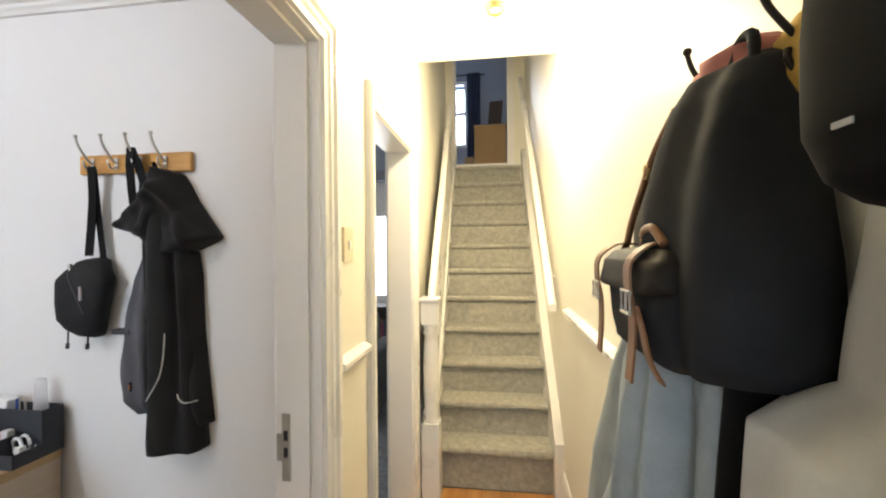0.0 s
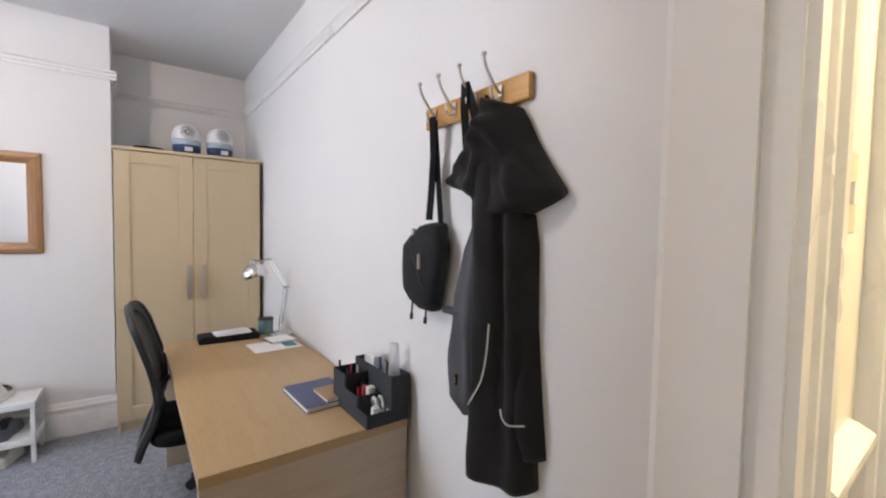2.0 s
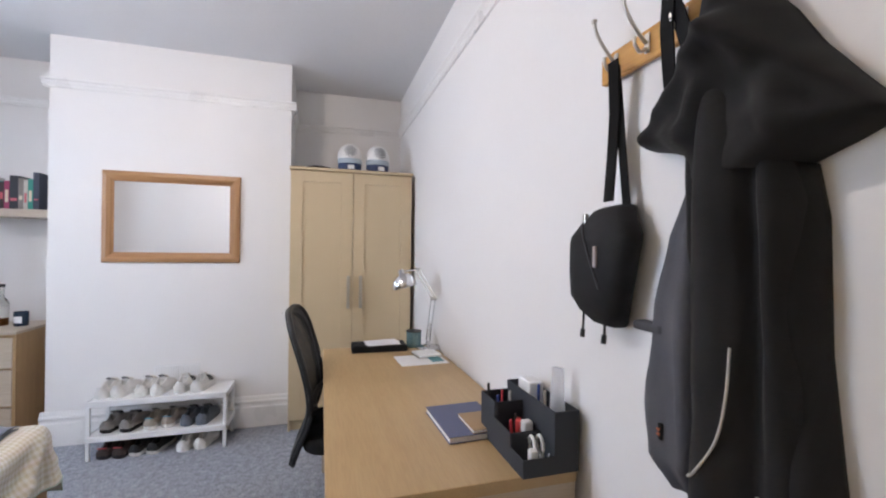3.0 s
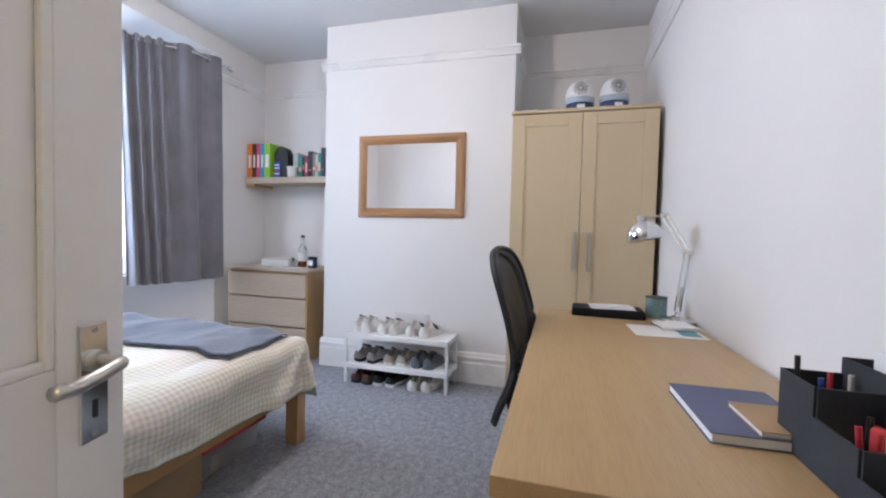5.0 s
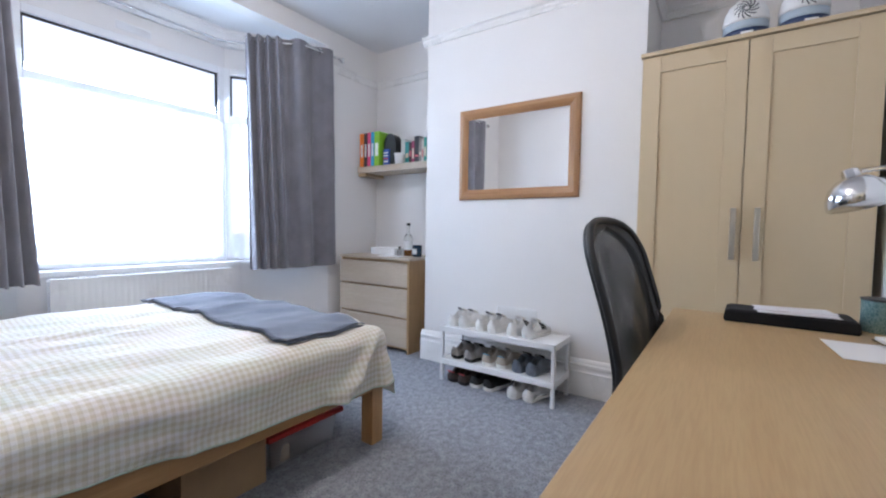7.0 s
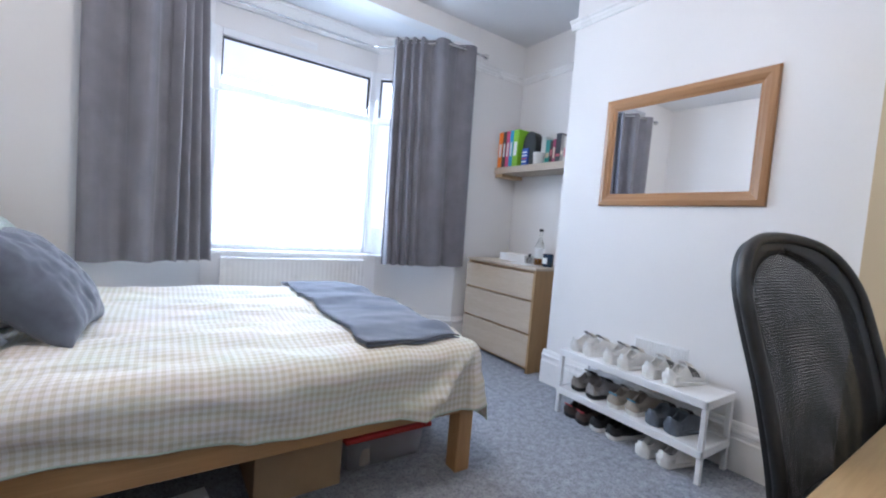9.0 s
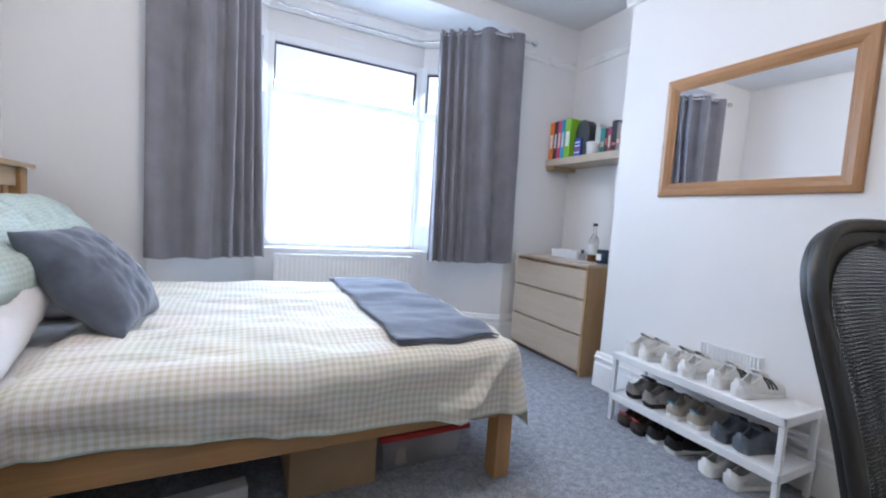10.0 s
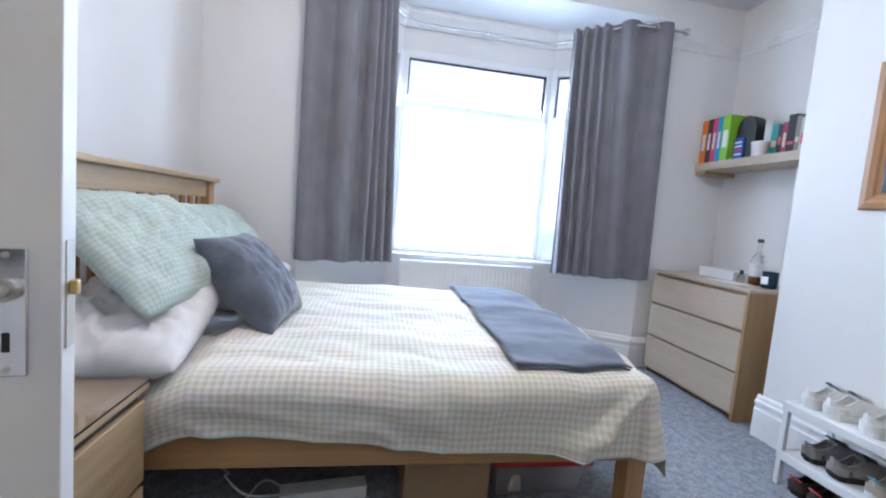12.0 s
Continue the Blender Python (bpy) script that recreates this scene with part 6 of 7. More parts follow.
part("hood", hanging([1.776 - 0.296 * k / 44 for k in range(45)], ((1.776, -1.165), (1.765, -1.19), (1.73, -1.225), (1.66, -1.262), (1.61, -1.325), (1.585, -1.368), (1.572, -1.372), (1.555, -1.315), (1.53, -1.255), (1.48, -1.235)), ((1.776, -1.135), (1.765, -1.105), (1.73, -1.080), (1.66, -1.042), (1.60, -1.000), (1.55, -0.962), (1.535, -0.952), (1.52, -0.968), (1.50, -1.005), (1.48, -1.06)), hood_depth, 80), JACK, jacket, smooth=True)
part("lining", loft(cloth_rings(between([(1.46, -1.265, -1.225, 0.03), (1.38, -1.285, -1.22, 0.055), (1.25, -1.310, -1.20, 0.075), (1.05, -1.325, -1.20, 0.082), (0.95, -1.320, -1.20, 0.078), (0.895, -1.275, -1.21, 0.05)]), 0.05, 5.0, 32)), paint("grey_mesh_lining", (0.085, 0.085, 0.10), 0.85, var=0.1, scale=10, grain=400, bump=0.1), jacket, "dark grey inner lining", smooth=True)
part("pocket_flap", box(-1.345, YN - 0.082, 1.186, -1.270, YN - 0.050, 1.206, 0.006), GREYCLOTH, jacket)
badge = part("badge", box(-1.290, YN - 0.084, 0.985, -1.262, YN - 0.078, 1.018, 0.002), BLACKCLOTH, jacket, "small black badge with orange stitching")
for z in (0.994, 1.003):
    part("badge_stitching", box(-1.287, YN - 0.0855, z, -1.265, YN - 0.0842, z + 0.005), paint("orange_thread", (0.45, 0.10, 0.03), 0.7), badge, "orange stitching")
PIPE = paint("reflective_piping", (0.55, 0.55, 0.53), 0.4, bump=0.0)


def pipe(points):
    part("reflective_piping", tube(bend(points, 8), 0.0024, 6), PIPE, jacket, "pale reflective piping", smooth=True)


pipe([(x, YN - 0.010 - max(0.003, body_depth(x, (x + 1.125) / 0.117, z)), z) for x, z in ((-1.108, 1.20), (-1.110, 1.12), (-1.122, 1.05), (-1.150, 0.99), (-1.185, 0.962), (-1.215, 0.952), (-1.232, 0.950))])
pipe([(x, YN - 0.012 - max(0.003, body_depth(x, (x + 1.122) / 0.118, z)), z) for x, z in ((-1.075, 0.985), (-1.06, 0.968), (-1.04, 0.958), (-1.018, 0.956))])
pipe([(x, YN - 0.010 - hood_depth(x, (x + 1.14) / 0.15, z), z) for x, z in ((-1.222, 1.600), (-1.212, 1.588), (-1.205, 1.570))])
part("hanging_loop", tube(bend([(-1.18, YN - 0.05, 1.765), (-1.19, YN - 0.06, 1.80), (-1.185, YN - 0.055, 1.80), (-1.17, YN - 0.05, 1.765)], 5), 0.004, 6), BLACKCLOTH, jacket)
belt = origin("webbing_strap", "looped black webbing strap hung on a hook", "strap")
part("webbing", loft([[(x - 0.016, y_ - 0.002, z), (x + 0.016, y_ - 0.002, z), (x + 0.016, y_ + 0.002, z), (x - 0.016, y_ + 0.002, z)] for x, y_, z in ((-1.272, YN - 0.03, 1.66), (-1.275, YN - 0.035, 1.72), (-1.262, YN - 0.055, 1.80), (-1.250, YN - 0.062, 1.862), (-1.238, YN - 0.052, 1.82), (-1.225, YN - 0.035, 1.74), (-1.235, YN - 0.03, 1.66))]), BLACKCLOTH, belt)

# ---- room ceiling light ----
clight = origin("ceiling_light", "plain white bedroom ceiling light, switched on", "ceiling light")
part("rose", lathe([(0.05, -0.03), (0.055, -0.02), (0.055, -0.001), (0.04, -0.0005)], 20, (-2.15, -0.15, H)), WHITEPL, clight, smooth=True)
part("flex", rod((-2.15, -0.15, H - 0.03), (-2.15, -0.15, 2.695), 0.004, seg=8), WHITEPL, clight)
part("bulb_holder", rod((-2.15, -0.15, 2.70), (-2.15, -0.15, 2.675), 0.018), WHITEPL, clight)

# ---- hall ----
hlight = origin("ceiling_light", "small brass hall ceiling light, switched on", "ceiling light")
part("rose", lathe([(0.03, -0.05), (0.045, -0.04), (0.06, -0.015), (0.062, -0.001)], 22, (0.06, 2.38, 2.72)), BRASS, hlight, smooth=True)
part("stem", rod((0.06, 2.38, 2.67), (0.06, 2.38, 2.60), 0.008), BRASS, hlight)

switch = origin("light_switch", "cream plastic light switch on the hall wall", "light switch")
part("plate", box(-0.4485, 1.578, 1.445, -0.438, 1.664, 1.56, 0.002), paint("cream_plastic", (0.66, 0.60, 0.46), 0.4), switch)
part("rocker", box(-0.4375, 1.612, 1.485, -0.432, 1.630, 1.515, 0.001), WHITEPL, switch)

newel = origin("newel_post", "white turned newel post at the stair foot", "newel post")
NX, NY = -0.356, 2.80
part("base_block", box(NX - 0.055, NY - 0.055, -0.05, NX + 0.055, NY + 0.055, 0.42, 0.003), TRIM, newel)
part("turning", lathe([(0.05, 0.4205), (0.053, 0.44), (0.044, 0.455), (0.053, 0.475), (0.040, 0.50), (0.046, 0.60), (0.050, 0.75), (0.044, 0.90), (0.038, 0.945), (0.052, 0.965), (0.042, 0.985), (0.052, 1.005), (0.050, 1.0195)], 20, (NX, NY, 0)), TRIM, newel, smooth=True)
part("top_block", box(NX - 0.052, NY - 0.052, 1.02, NX + 0.052, NY + 0.052, 1.16, 0.003), TRIM, newel)
part("cap", box(NX - 0.06, NY - 0.06, 1.1605, NX + 0.06, NY + 0.06, 1.185, 0.006), TRIM, newel)


def handrail(name, x, a, b, label):
    t = origin(name, label, "handrail", "stair rails")
    prof = [(-0.024, -0.02), (0.024, -0.02), (0.026, 0.005), (0.018, 0.022), (0.0, 0.027), (-0.018, 0.022), (-0.026, 0.005)]
    part("rail", loft([[(off_line(x + o, p[0]), p[0], p[1] + h) for o, h in prof] for p in (a, b)]), TRIM, t)
    if x > 0:
        for f in (0.1, 0.5, 0.9):
            yy, zz = a[0] + (b[0] - a[0]) * f, a[1] + (b[1] - a[1]) * f
            part("rail_bracket", rod((off_line(x, yy), yy, zz - 0.02), (off_line(0.449, yy), yy, zz - 0.05), 0.008, seg=8), TRIM, t)
    return t


sl = RISE / GOING
handrail("handrail", 0.393, (2.88, 1.115), (4.95, 1.115 + 2.07 * sl), "white painted stair handrail on the wall")
left = handrail("handrail", -0.365, (2.856, 1.12), (4.55, 1.12 + 1.694 * sl), "white painted banister rail above the closed string")
part("panel", loft([[(off_line(x, yy), yy, zz) for yy, zz in ((2.86, 0.30), (2.86, 1.098), (4.55, 1.098 + 1.69 * sl), (4.55, 0.30 + 1.69 * sl))] for x in (-0.375, -0.352)]), TRIM, left, "white boarded banister panel")

hrack = origin("coat_rack", "wooden hall coat rack with dark metal hooks", "coat rack")
part("board", box(0.430, 0.30, 1.66, 0.4495, 1.15, 1.74, 0.003), HALLWALL, hrack)
DARKM = paint("dark_bronze", (0.05, 0.045, 0.04), 0.35, metal=0.9, bump=0.0)
for yy in (0.42, 0.60, 0.78, 0.96):
    coat_hook(hrack, 0.4298, yy, 1.70, -1, 0, DARKM)


def hung_mesh(levels, seed, folds=0.12, n=44, sag=0.0):
    """A cloth on the hall wall: levels of (z, y0, y1, depth off the wall)."""
    rings = []
    for z, y0, y1, d in between(levels):
        yc, hw = (y0 + y1) / 2, (y1 - y0) / 2
        ring = []
        for q in range(n):
            a = 2 * math.pi * q / n
            front = max(0, -math.sin(a))
            yy = yc + hw * math.copysign(abs(math.cos(a)) ** 0.7, math.cos(a))
            f = folds * front * (math.sin((yy - yc) / max(hw, 0.02) * 6 + seed + 1.5 * wob(z * 2, seed, 1, 1)) + 0.7 * wob(yy * 12, z * 4, seed, 1))
            ring.append((0.428 - d * front ** 0.6 - f * d, yy + 0.008 * wob(yy * 7, z * 6, seed, 1), z + sag * (y1 - yy) * max(0, 1.62 - z) / 0.32 - sag * 1.5 * (y1 - yy) * max(0, z - 1.60) / 0.12 + (0.006 * wob(yy * 14, z * 9, seed, 1) if sag else 0)))
        rings.append(ring)
    return loft(rings)


def hung(name, label, category, levels, material, part_name, seed, folds=0.12, n=44, sag=0.0):
    t = origin(name, label, category)
    part(part_name, hung_mesh(levels, seed, folds, n, sag), material, t, smooth=True)
    return t


BPC = paint("black_canvas", (0.030, 0.032, 0.038), 0.85, var=0.14, scale=10, grain=700, bump=0.06, spec=0.15)
LEATHER = paint("tan_leather", (0.22, 0.10, 0.04), 0.5, var=0.12, scale=14, grain=200, bump=0.06)
pack = hung("backpack", "black canvas backpack with tan leather straps on a hook", "backpack",
            [(1.296, 0.80, 1.00, 0.07), (1.302, 0.772, 1.035, 0.115), (1.32, 0.755, 1.055, 0.132), (1.38, 0.745, 1.07, 0.138), (1.46, 0.75, 1.065, 0.136), (1.55, 0.762, 1.06, 0.128), (1.63, 0.775, 1.04, 0.114), (1.69, 0.785, 1.01, 0.100), (1.728, 0.795, 0.985, 0.08), (1.742, 0.82, 0.95, 0.045)], BPC, "main_compartment", 0.5, 0.075, 110, 0.06)
BROWN = paint("dark_brown_leather", (0.022, 0.017, 0.015), 0.6, var=0.12, scale=16, grain=300, bump=0.05, spec=0.25)


def boxy(levels, seed, n=36, k=0.45):
    """A soft-cornered bag: levels of (z, x0, x1, y0, y1)."""
    rings = []
    for z, x0, x1, y0, y1 in between(levels, 4):
        rings.append([((x0 + x1) / 2 + (x1 - x0) / 2 * math.copysign(abs(math.cos(q)) ** k, math.cos(q)) + 0.004 * wob(q * 1.5, z * 20, seed, 1), (y0 + y1) / 2 + (y1 - y0) / 2 * math.copysign(abs(math.sin(q)) ** k, math.sin(q)) + 0.005 * wob(q * 1.5, z * 16, seed + 4, 1), z) for q in [2 * math.pi * i / n for i in range(n)]])
    return loft(rings)


part("side_pocket", boxy([(1.42, 0.36, 0.425, 0.98, 1.15), (1.47, 0.345, 0.427, 0.96, 1.20), (1.54, 0.345, 0.427, 0.95, 1.21), (1.60, 0.355, 0.427, 0.94, 1.19), (1.65, 0.375, 0.427, 0.93, 1.14), (1.665, 0.40, 0.425, 0.95, 1.10)], 3.0), BROWN, pack, "dark brown leather side pocket", smooth=True)
pouch = part("front_pocket", boxy([(1.312, 0.30, 0.37, 0.86, 1.08), (1.325, 0.280, 0.40, 0.845, 1.105), (1.38, 0.272, 0.41, 0.835, 1.115), (1.43, 0.270, 0.41, 0.835, 1.12), (1.452, 0.278, 0.40, 0.84, 1.115)], 6.0), BPC, pack, smooth=True)
part("pocket_flap", boxy([(1.418, 0.262, 0.40, 0.845, 1.128), (1.424, 0.259, 0.405, 0.838, 1.132), (1.462, 0.264, 0.405, 0.842, 1.128), (1.480, 0.282, 0.40, 0.86, 1.11), (1.486, 0.31, 0.38, 0.88, 1.09)], 8.0, k=0.4), BROWN, pouch, "dark brown leather flap", smooth=True)


def flat_strap(points, w, material, parent):
    """A leather strip, wide along y."""
    pts = bend(points, 6)
    rings = []
    for k, p in enumerate(pts):
        g = (pts[min(k + 1, len(pts) - 1)] - pts[max(k - 1, 0)]).normalized()
        o = g.cross(Vector((0, 1, 0))).normalized() * 0.0016
        s = Vector((0, w / 2, 0))
        rings.append([p - s - o, p + s - o, p + s + o, p - s + o])
    part("leather_strap", loft(rings), material, parent, "tan leather strap")


for yy, lean in ((0.905, 0.012), (1.095, 0.004)):
    flat_strap([(0.325, yy, 1.4905), (0.29, yy, 1.490), (0.259, yy, 1.466), (0.2555, yy, 1.43), (0.262, yy, 1.39), (0.263, yy + lean / 2, 1.34), (0.260, yy + lean, 1.285)], 0.030, LEATHER, pouch)
    ring = [(0.2525, yy + sy * 0.020, 1.405 + sz * 0.016) for sy, sz in ((-1, -1), (1, -1), (1, 1), (-1, 1), (-1, -1), (1, -1))]
    part("buckle", tube(ring, 0.0026, 6, bm=rod((0.2525, yy, 1.420), (0.2525, yy, 1.390), 0.0018)), STEEL, pouch, "nickel buckle")
flat_strap([(0.262, 0.890, 1.40), (0.265, 0.872, 1.37), (0.266, 0.850, 1.335), (0.276, 0.832, 1.308)], 0.022, LEATHER, pouch)
part("strap_loop", tube(bend([(0.292, 0.94, 1.487), (0.290, 0.935, 1.508), (0.292, 0.905, 1.512), (0.297, 0.875, 1.488)], 6), 0.007, 8), LEATHER, pack, "tan leather loop", smooth=True)
part("side_strap", tube(bend([(0.345, 0.955, 1.70), (0.328, 1.00, 1.64), (0.322, 1.05, 1.58), (0.318, 1.09, 1.53), (0.312, 1.10, 1.49), (0.300, 1.09, 1.475)], 7), 0.0065, 8), LEATHER, pack, "tan leather carrying strap", smooth=True)
part("slider", tube([(0.322, 1.02 + 0.010 * math.cos(q), 1.615 + 0.012 * math.sin(q)) for q in [i * math.pi / 5 for i in range(11)]], 0.003, 6), BRASS, pack, smooth=True)
part("haul_loop", tube(bend([(0.375, 0.81, 1.70), (0.38, 0.82, 1.745), (0.38, 0.85, 1.745), (0.375, 0.86, 1.70)], 5), 0.007, 8), BPC, pack, smooth=True)
TOWEL = paint("pale_blue_towelling", (0.36, 0.42, 0.47), 0.9, var=0.08, scale=12, grain=300, bump=0.15)
NYLONW = paint("off_white_nylon", (0.50, 0.50, 0.49), 0.5, var=0.05)
gown = hung("dressing_gown", "pale blue towelling dressing gown hanging in the hall", "dressing gown", [(1.58, 0.90, 1.00, 0.05), (1.40, 0.86, 1.18, 0.09), (1.2, 0.85, 1.33, 0.11), (0.9, 0.84, 1.50, 0.13), (0.6, 0.84, 1.58, 0.14), (0.35, 0.84, 1.60, 0.14)], TOWEL, "gown_cloth", 2.0, 0.30)
part("sleeve", hung_mesh([(1.36, 0.95, 1.03, 0.11), (1.2, 0.93, 1.06, 0.135), (0.9, 0.92, 1.10, 0.155), (0.62, 0.92, 1.12, 0.16), (0.60, 0.94, 1.10, 0.12)], 6.0, 0.16), TOWEL, gown, "wide towelling sleeve", smooth=True)
coat = hung("white_coat", "off-white raincoat hanging under the backpack", "coat", [(1.55, 0.62, 0.70, 0.02), (1.42, 0.62, 0.735, 0.022), (1.345, 0.60, 0.745, 0.024), (1.315, 0.59, 0.80, 0.05), (1.28, 0.575, 0.83, 0.08), (1.0, 0.57, 0.835, 0.10), (0.5, 0.56, 0.835, 0.11)], NYLONW, "coat_cloth", 3.0, 0.12)
part("sleeve", hung_mesh([(1.27, 0.60, 0.68, 0.09), (1.15, 0.61, 0.71, 0.115), (0.9, 0.62, 0.73, 0.125), (0.66, 0.63, 0.74, 0.125), (0.65, 0.65, 0.72, 0.09)], 4.0, 0.10), NYLONW, coat, smooth=True)
cap = hung("black_cap_bag", "black drawstring bag with a small white mark", "bag", [(1.498, 0.45, 0.51, 0.10), (1.501, 0.42, 0.535, 0.15), (1.508, 0.405, 0.548, 0.175), (1.52, 0.395, 0.558, 0.19), (1.545, 0.388, 0.564, 0.199), (1.60, 0.385, 0.565, 0.20), (1.72, 0.38, 0.555, 0.20), (1.85, 0.39, 0.54, 0.16), (1.93, 0.42, 0.51, 0.06)], paint("black_cap_canvas", (0.008, 0.008, 0.009), 0.9, var=0.12, scale=14, grain=1600, bump=0.03, spec=0.12), "bag_cloth", 1.0, 0.0, 120)
part("white_mark", box(0.2265, 0.474, 1.540, 0.2275, 0.486, 1.5432, 0.0), paint("grey_print", (0.32, 0.32, 0.33), 0.7), cap, "small pale printed mark")
hung("dark_scarf", "long black scarf hanging beside the raincoat", "scarf", [(1.5, 0.84, 0.87, 0.05), (1.2, 0.83, 0.87, 0.075), (0.8, 0.84, 0.89, 0.10), (0.4, 0.85, 0.90, 0.11)], BLACKCLOTH, "scarf_cloth", 0.3, 0.03, 20)
hung("black_trousers", "black trousers hanging at the end of the rack", "trousers", [(1.50, 0.36, 0.44, 0.09), (1.2, 0.35, 0.47, 0.12), (0.8, 0.34, 0.47, 0.12), (0.4, 0.34, 0.46, 0.12)], BLACKCLOTH, "trouser_cloth", 5.0, 0.06, 28)
hung("pink_cloth", "faded pink cloth tucked behind the backpack", "cloth", [(1.60, 0.83, 0.97, 0.04), (1.70, 0.82, 0.98, 0.065), (1.745, 0.825, 0.97, 0.07), (1.762, 0.85, 0.93, 0.04)], paint("faded_pink_cotton", (0.50, 0.20, 0.18), 0.85, var=0.08), "cotton", 2.5, 0.12, 24)
hung("yellow_cloth", "mustard yellow cloth bag behind the backpack", "cloth bag", [(1.64, 0.745, 0.84, 0.015), (1.68, 0.735, 0.84, 0.03), (1.73, 0.74, 0.83, 0.03), (1.755, 0.76, 0.80, 0.015)], paint("mustard_cotton", (0.55, 0.36, 0.08), 0.85, var=0.08), "cotton", 1.5, 0.12, 24)

# ---- back room seen through the second door ----
structure("floor_back_room", box(-4.4, 1.79, -0.15, -0.59, 5.2, -0.05), CARPET, "dark carpet in the back room", "floor")
structure("wall_back_room", joined((-4.5, 1.78, -0.1, -4.4, 5.3, H), (-4.4, 5.2, -0.1, -2.35, 5.3, H), (-1.15, 5.2, -0.1, -0.62, 5.3, H), (-0.72, 5.0, -0.1, -0.615, 5.2, H), (-2.35, 5.2, -0.1, -1.15, 5.3, 0.86), (-2.35, 5.2, 1.95, -1.15, 5.3, H)), WALL, "white wall of the back room round its window", "wall")
structure("ceiling_back_room", box(-4.5, 1.78, H, -0.59, 5.3, H + 0.1), CEIL, "white ceiling of the back room", "ceiling")
wf = tagged(new("window_4"), "white framed back room window", "window", kind="structure")
part("window_frame", joined((-2.35, 5.22, 0.861, -2.29, 5.28, 1.949), (-1.21, 5.22, 0.861, -1.15, 5.28, 1.949), (-2.2899, 5.22, 0.861, -1.2101, 5.28, 0.92), (-2.2899, 5.22, 1.89, -1.2101, 5.28, 1.949)), UPVC, wf)
pn = part("pane", box(-2.295, 5.246, 0.915, -1.205, 5.252, 1.895), GLASS, wf)
pn.visible_shadow = False
bc = origin("bookcase", "low dark bookcase under the back window", "bookcase")
part("carcass", joined((-1.75, 4.85, -0.05, -1.72, 5.19, 0.80), (-0.95, 4.85, -0.05, -0.92, 5.19, 0.80), (-1.75, 4.85, 0.8002, -0.92, 5.19, 0.83), (-1.72, 4.85, 0.36, -0.95, 5.19, 0.385), (-1.72, 5.17, -0.05, -0.95, 5.19, 0.80)), paint("dark_stained_wood", (0.07, 0.05, 0.04), 0.5), bc)
random.seed(12)
x = -1.70
while x < -1.0:
    w = random.uniform(0.02, 0.045)
    h = random.uniform(0.2, 0.33)
    b = origin("book", "assorted book on the low bookcase", "book", "back room books")
    part("book_block", box(x, 4.90, 0.3855, x + w, 5.08, 0.3855 + h), flat_colour("old_book", (random.uniform(0.03, 0.4), random.uniform(0.03, 0.25), random.uniform(0.03, 0.25))), b)
    x += w + 0.002
sf = origin("armchair", "grey upholstered armchair in the back room", "armchair")
for nm, bx in (("seat", (-1.75, 3.55, 0.12, -1.15, 4.2, 0.42)), ("backrest", (-1.75, 4.201, 0.12, -1.15, 4.4, 0.85)), ("armrest", (-1.14, 3.55, 0.05, -0.98, 4.4, 0.6)), ("armrest", (-1.92, 3.55, 0.05, -1.76, 4.4, 0.6)), ("base", (-1.75, 3.56, -0.05, -1.15, 4.39, 0.119))):
    part(nm, box(*bx, bevel=0.04, seg=3), GREYCLOTH, sf, smooth=True)

# ---- bedroom at the head of the stairs ----
structure("wall_upper", joined((-1.7, 5.1, 2.41, -1.6, 7.7, 5.0), (0.50, 5.101, 2.41, 0.60, 7.7, 5.0), (-1.6, 7.6, 2.41, -1.30, 7.7, 5.0), (-0.47, 7.6, 2.41, 0.50, 7.7, 5.0), (-1.30, 7.6, 2.41, -0.47, 7.7, 3.28), (-1.30, 7.6, 4.46, -0.47, 7.7, 5.0), (-1.6, 5.05, 2.41, -0.602, 5.1, 5.0)), BLUEWALL, "blue-grey painted wall of the upper bedroom", "wall")
structure("ceiling_upper", box(-1.7, 5.101, 5.0005, 0.60, 7.7, 5.1), CEIL, "white ceiling of the upper bedroom", "ceiling")
wf = tagged(new("window_5"), "white framed upper bedroom window", "window", kind="structure")
part("window_frame", joined((-1.30, 7.62, 3.281, -1.25, 7.68, 4.459), (-0.52, 7.62, 3.281, -0.47, 7.68, 4.459), (-1.2499, 7.62, 3.281, -0.5201, 7.68, 3.34), (-1.2499, 7.62, 4.40, -0.5201, 7.68, 4.459), (-1.2499, 7.62, 3.86, -0.5201, 7.68, 3.91)), UPVC, wf)
pn = part("pane", box(-1.255, 7.646, 3.335, -0.515, 7.652, 4.405), GLASS, wf)
pn.visible_shadow = False
structure("door_frame_3", joined((-0.452, 4.985, 2.412, -0.415, 5.11, 4.45), (0.172, 4.985, 2.412, 0.245, 5.11, 4.45), (-0.4149, 4.985, 4.40, 0.1719, 5.11, 4.45), bevel=0.003), TRIM, "white door frame at the head of the stairs", "door frame")
structure("threshold", box(-0.43, 4.95, 2.4125, 0.28, 5.10, 2.440), TRIM, "white painted landing nosing", "threshold")
uc = origin("curtain", "navy curtain beside the upper window", "curtain")
part("curtain_cloth", sheet(48, 10, lambda u, v: Vector((-0.47 + 0.23 * u, 7.53 + 0.03 * math.sin(u * 26), 4.56 - v * 2.0)), thick=0.004), paint("navy_curtain", (0.03, 0.045, 0.09), 0.8), uc, smooth=True)
up = origin("curtain_pole", "dark curtain pole over the upper window", "curtain pole")
part("pole_rod", rod((-1.4, 7.53, 4.53), (-0.16, 7.53, 4.53), 0.012, bm=rod((-0.85, 7.53, 4.53), (-0.85, 7.6, 4.53), 0.008)), BLACKPL, up)
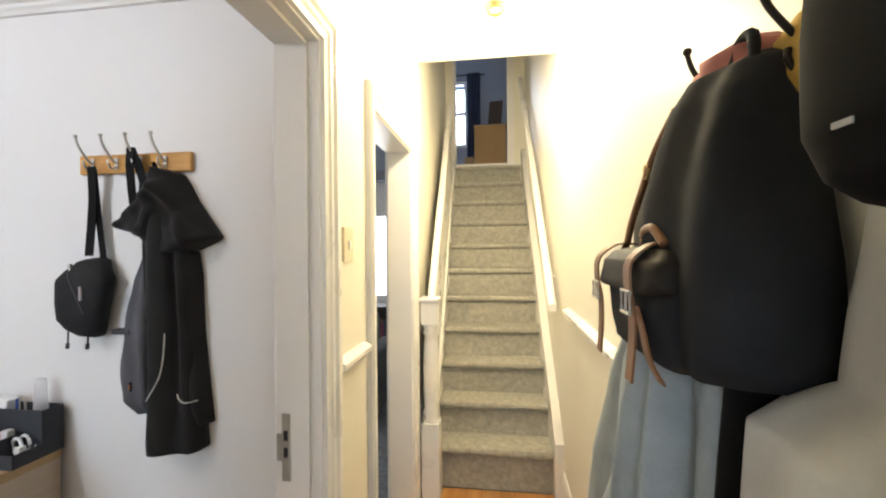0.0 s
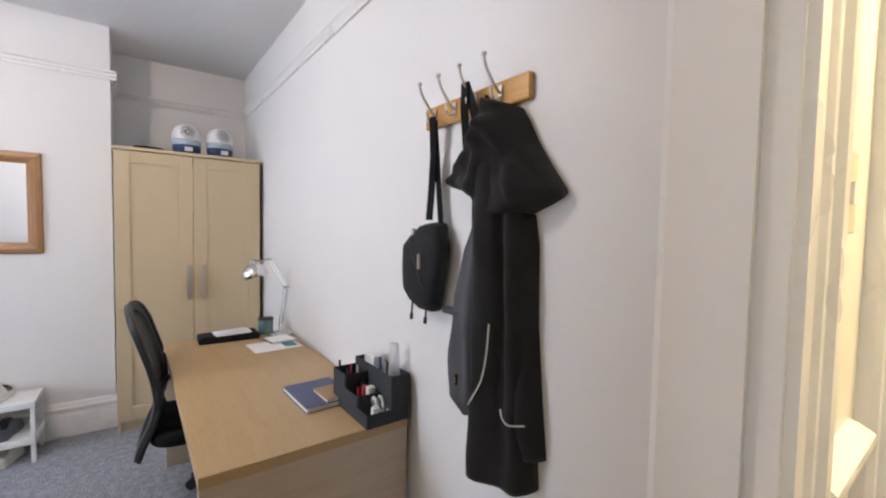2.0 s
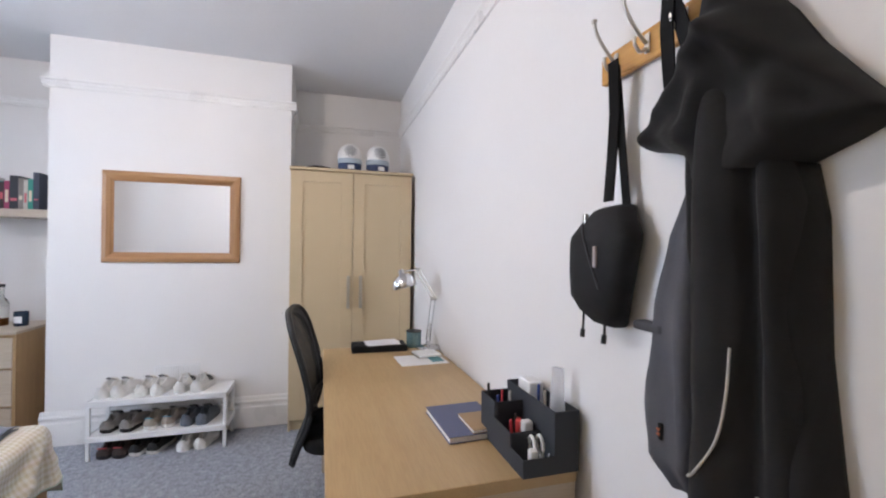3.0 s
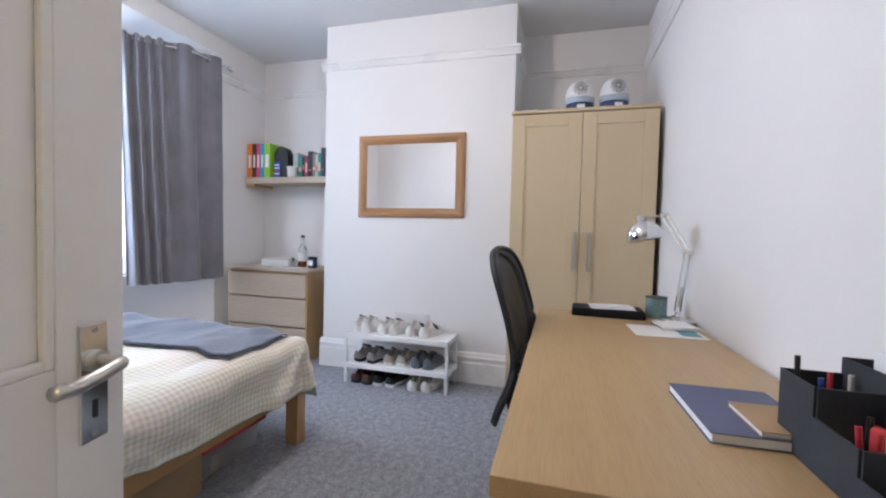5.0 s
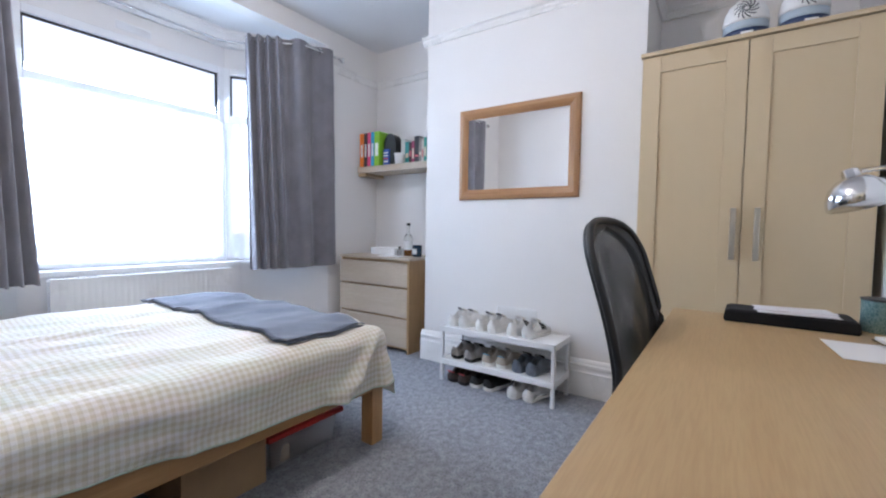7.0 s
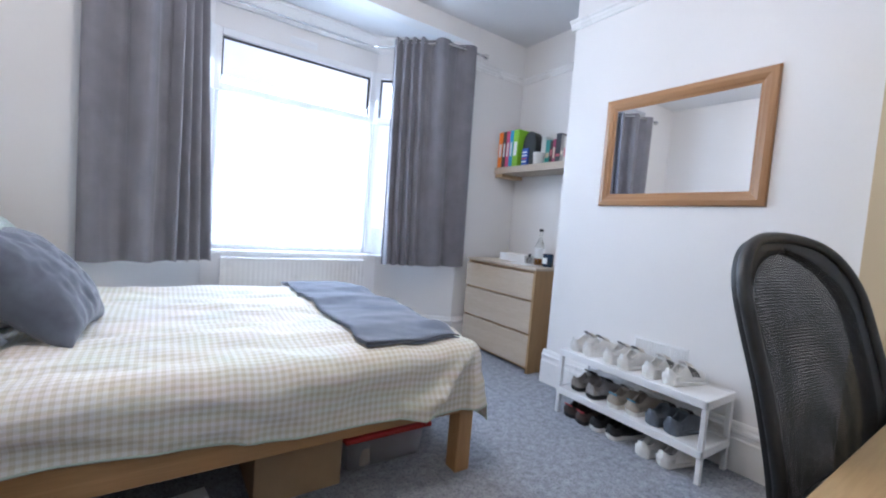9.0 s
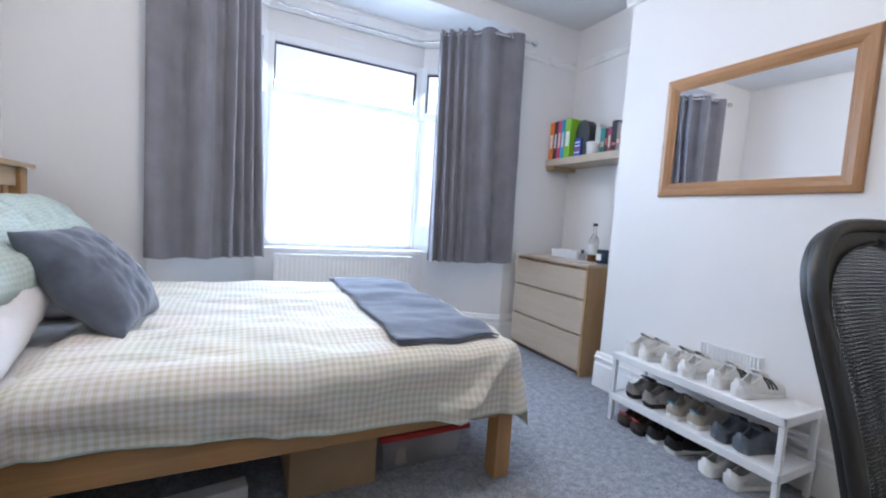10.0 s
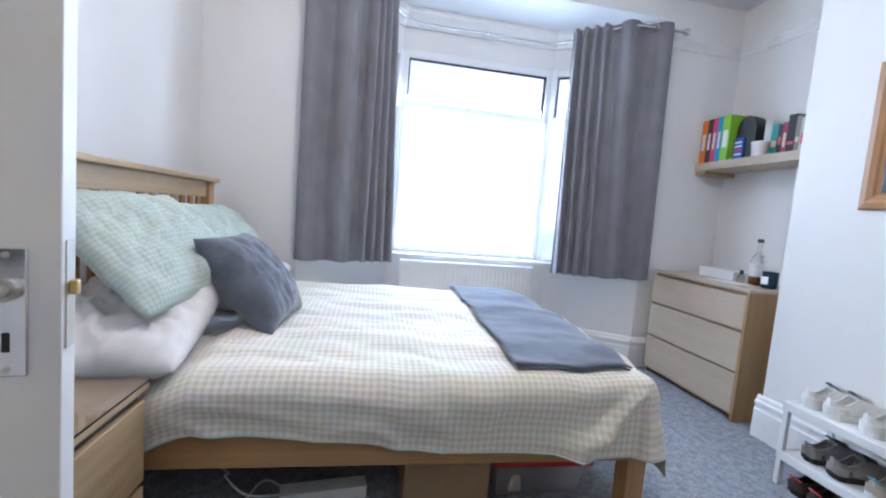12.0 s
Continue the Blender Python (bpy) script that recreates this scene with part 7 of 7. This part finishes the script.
uch = origin("chest_of_drawers", "light oak chest in the upper bedroom", "chest of drawers")
part("carcass", box(-0.27, 6.2, 2.4125, 0.18, 6.7, 3.235, 0.004), paint("honey_oak_veneer", (0.48, 0.27, 0.09), 0.45, var=0.06, stretch=(1, 1, 0.2)), uch)
part("top", box(-0.28, 6.19, 3.2355, 0.19, 6.71, 3.255, 0.003), BIRCHX, uch)
pic = origin("picture_frame", "dark brown framed picture leaning on the chest", "picture")
part("frame", loft([[(-0.085, 6.46 + o, 3.30), (0.115, 6.46 + o, 3.315), (0.145, 6.52 + o, 3.70), (-0.055, 6.52 + o, 3.685)] for o in (0, 0.02)]), paint("dark_brown_board", (0.06, 0.04, 0.03), 0.5), pic)
part("stand", box(-0.07, 6.42, 3.2555, 0.11, 6.52, 3.315, 0.004), paint("grey_stand", (0.4, 0.42, 0.46), 0.5), pic)
cb = origin("cardboard_box", "small brown cardboard box on the upper floor", "box")
part("carton", box(-0.42, 6.3, 2.4125, -0.29, 6.55, 2.82, 0.003), CARDBOARD, cb)

# ---- outside ----
structure("ground", box(-40, -60, -0.4, 40, 60, -0.2), paint("grey_paving", (0.20, 0.20, 0.19), 0.9, var=0.1, scale=1.0), "grey paved ground outside the house", "ground")


# ---- every thing stands at its own base ----
def rebase(t):
    lows, pts = [], []
    bpy.context.view_layer.update()
    for c in t.children_recursive:
        if c.type == "MESH":
            for v in c.bound_box:
                pts.append(c.matrix_world @ Vector(v))
    if not pts:
        return
    mid = Vector(((min(p.x for p in pts) + max(p.x for p in pts)) / 2, (min(p.y for p in pts) + max(p.y for p in pts)) / 2, min(p.z for p in pts)))
    kids = [(c, c.matrix_basis.copy()) for c in t.children]
    inv = t.matrix_basis.inverted() @ Matrix.Translation(-(mid - t.matrix_basis.translation)) @ t.matrix_basis
    t.matrix_basis = Matrix.Translation(mid - t.matrix_basis.translation) @ t.matrix_basis
    for c, m in kids:
        c.matrix_basis = inv @ m


for o in [o for o in scene.objects if o.type == "EMPTY" and o.parent is None]:
    if o.matrix_basis.translation.length < 0.06:
        rebase(o)
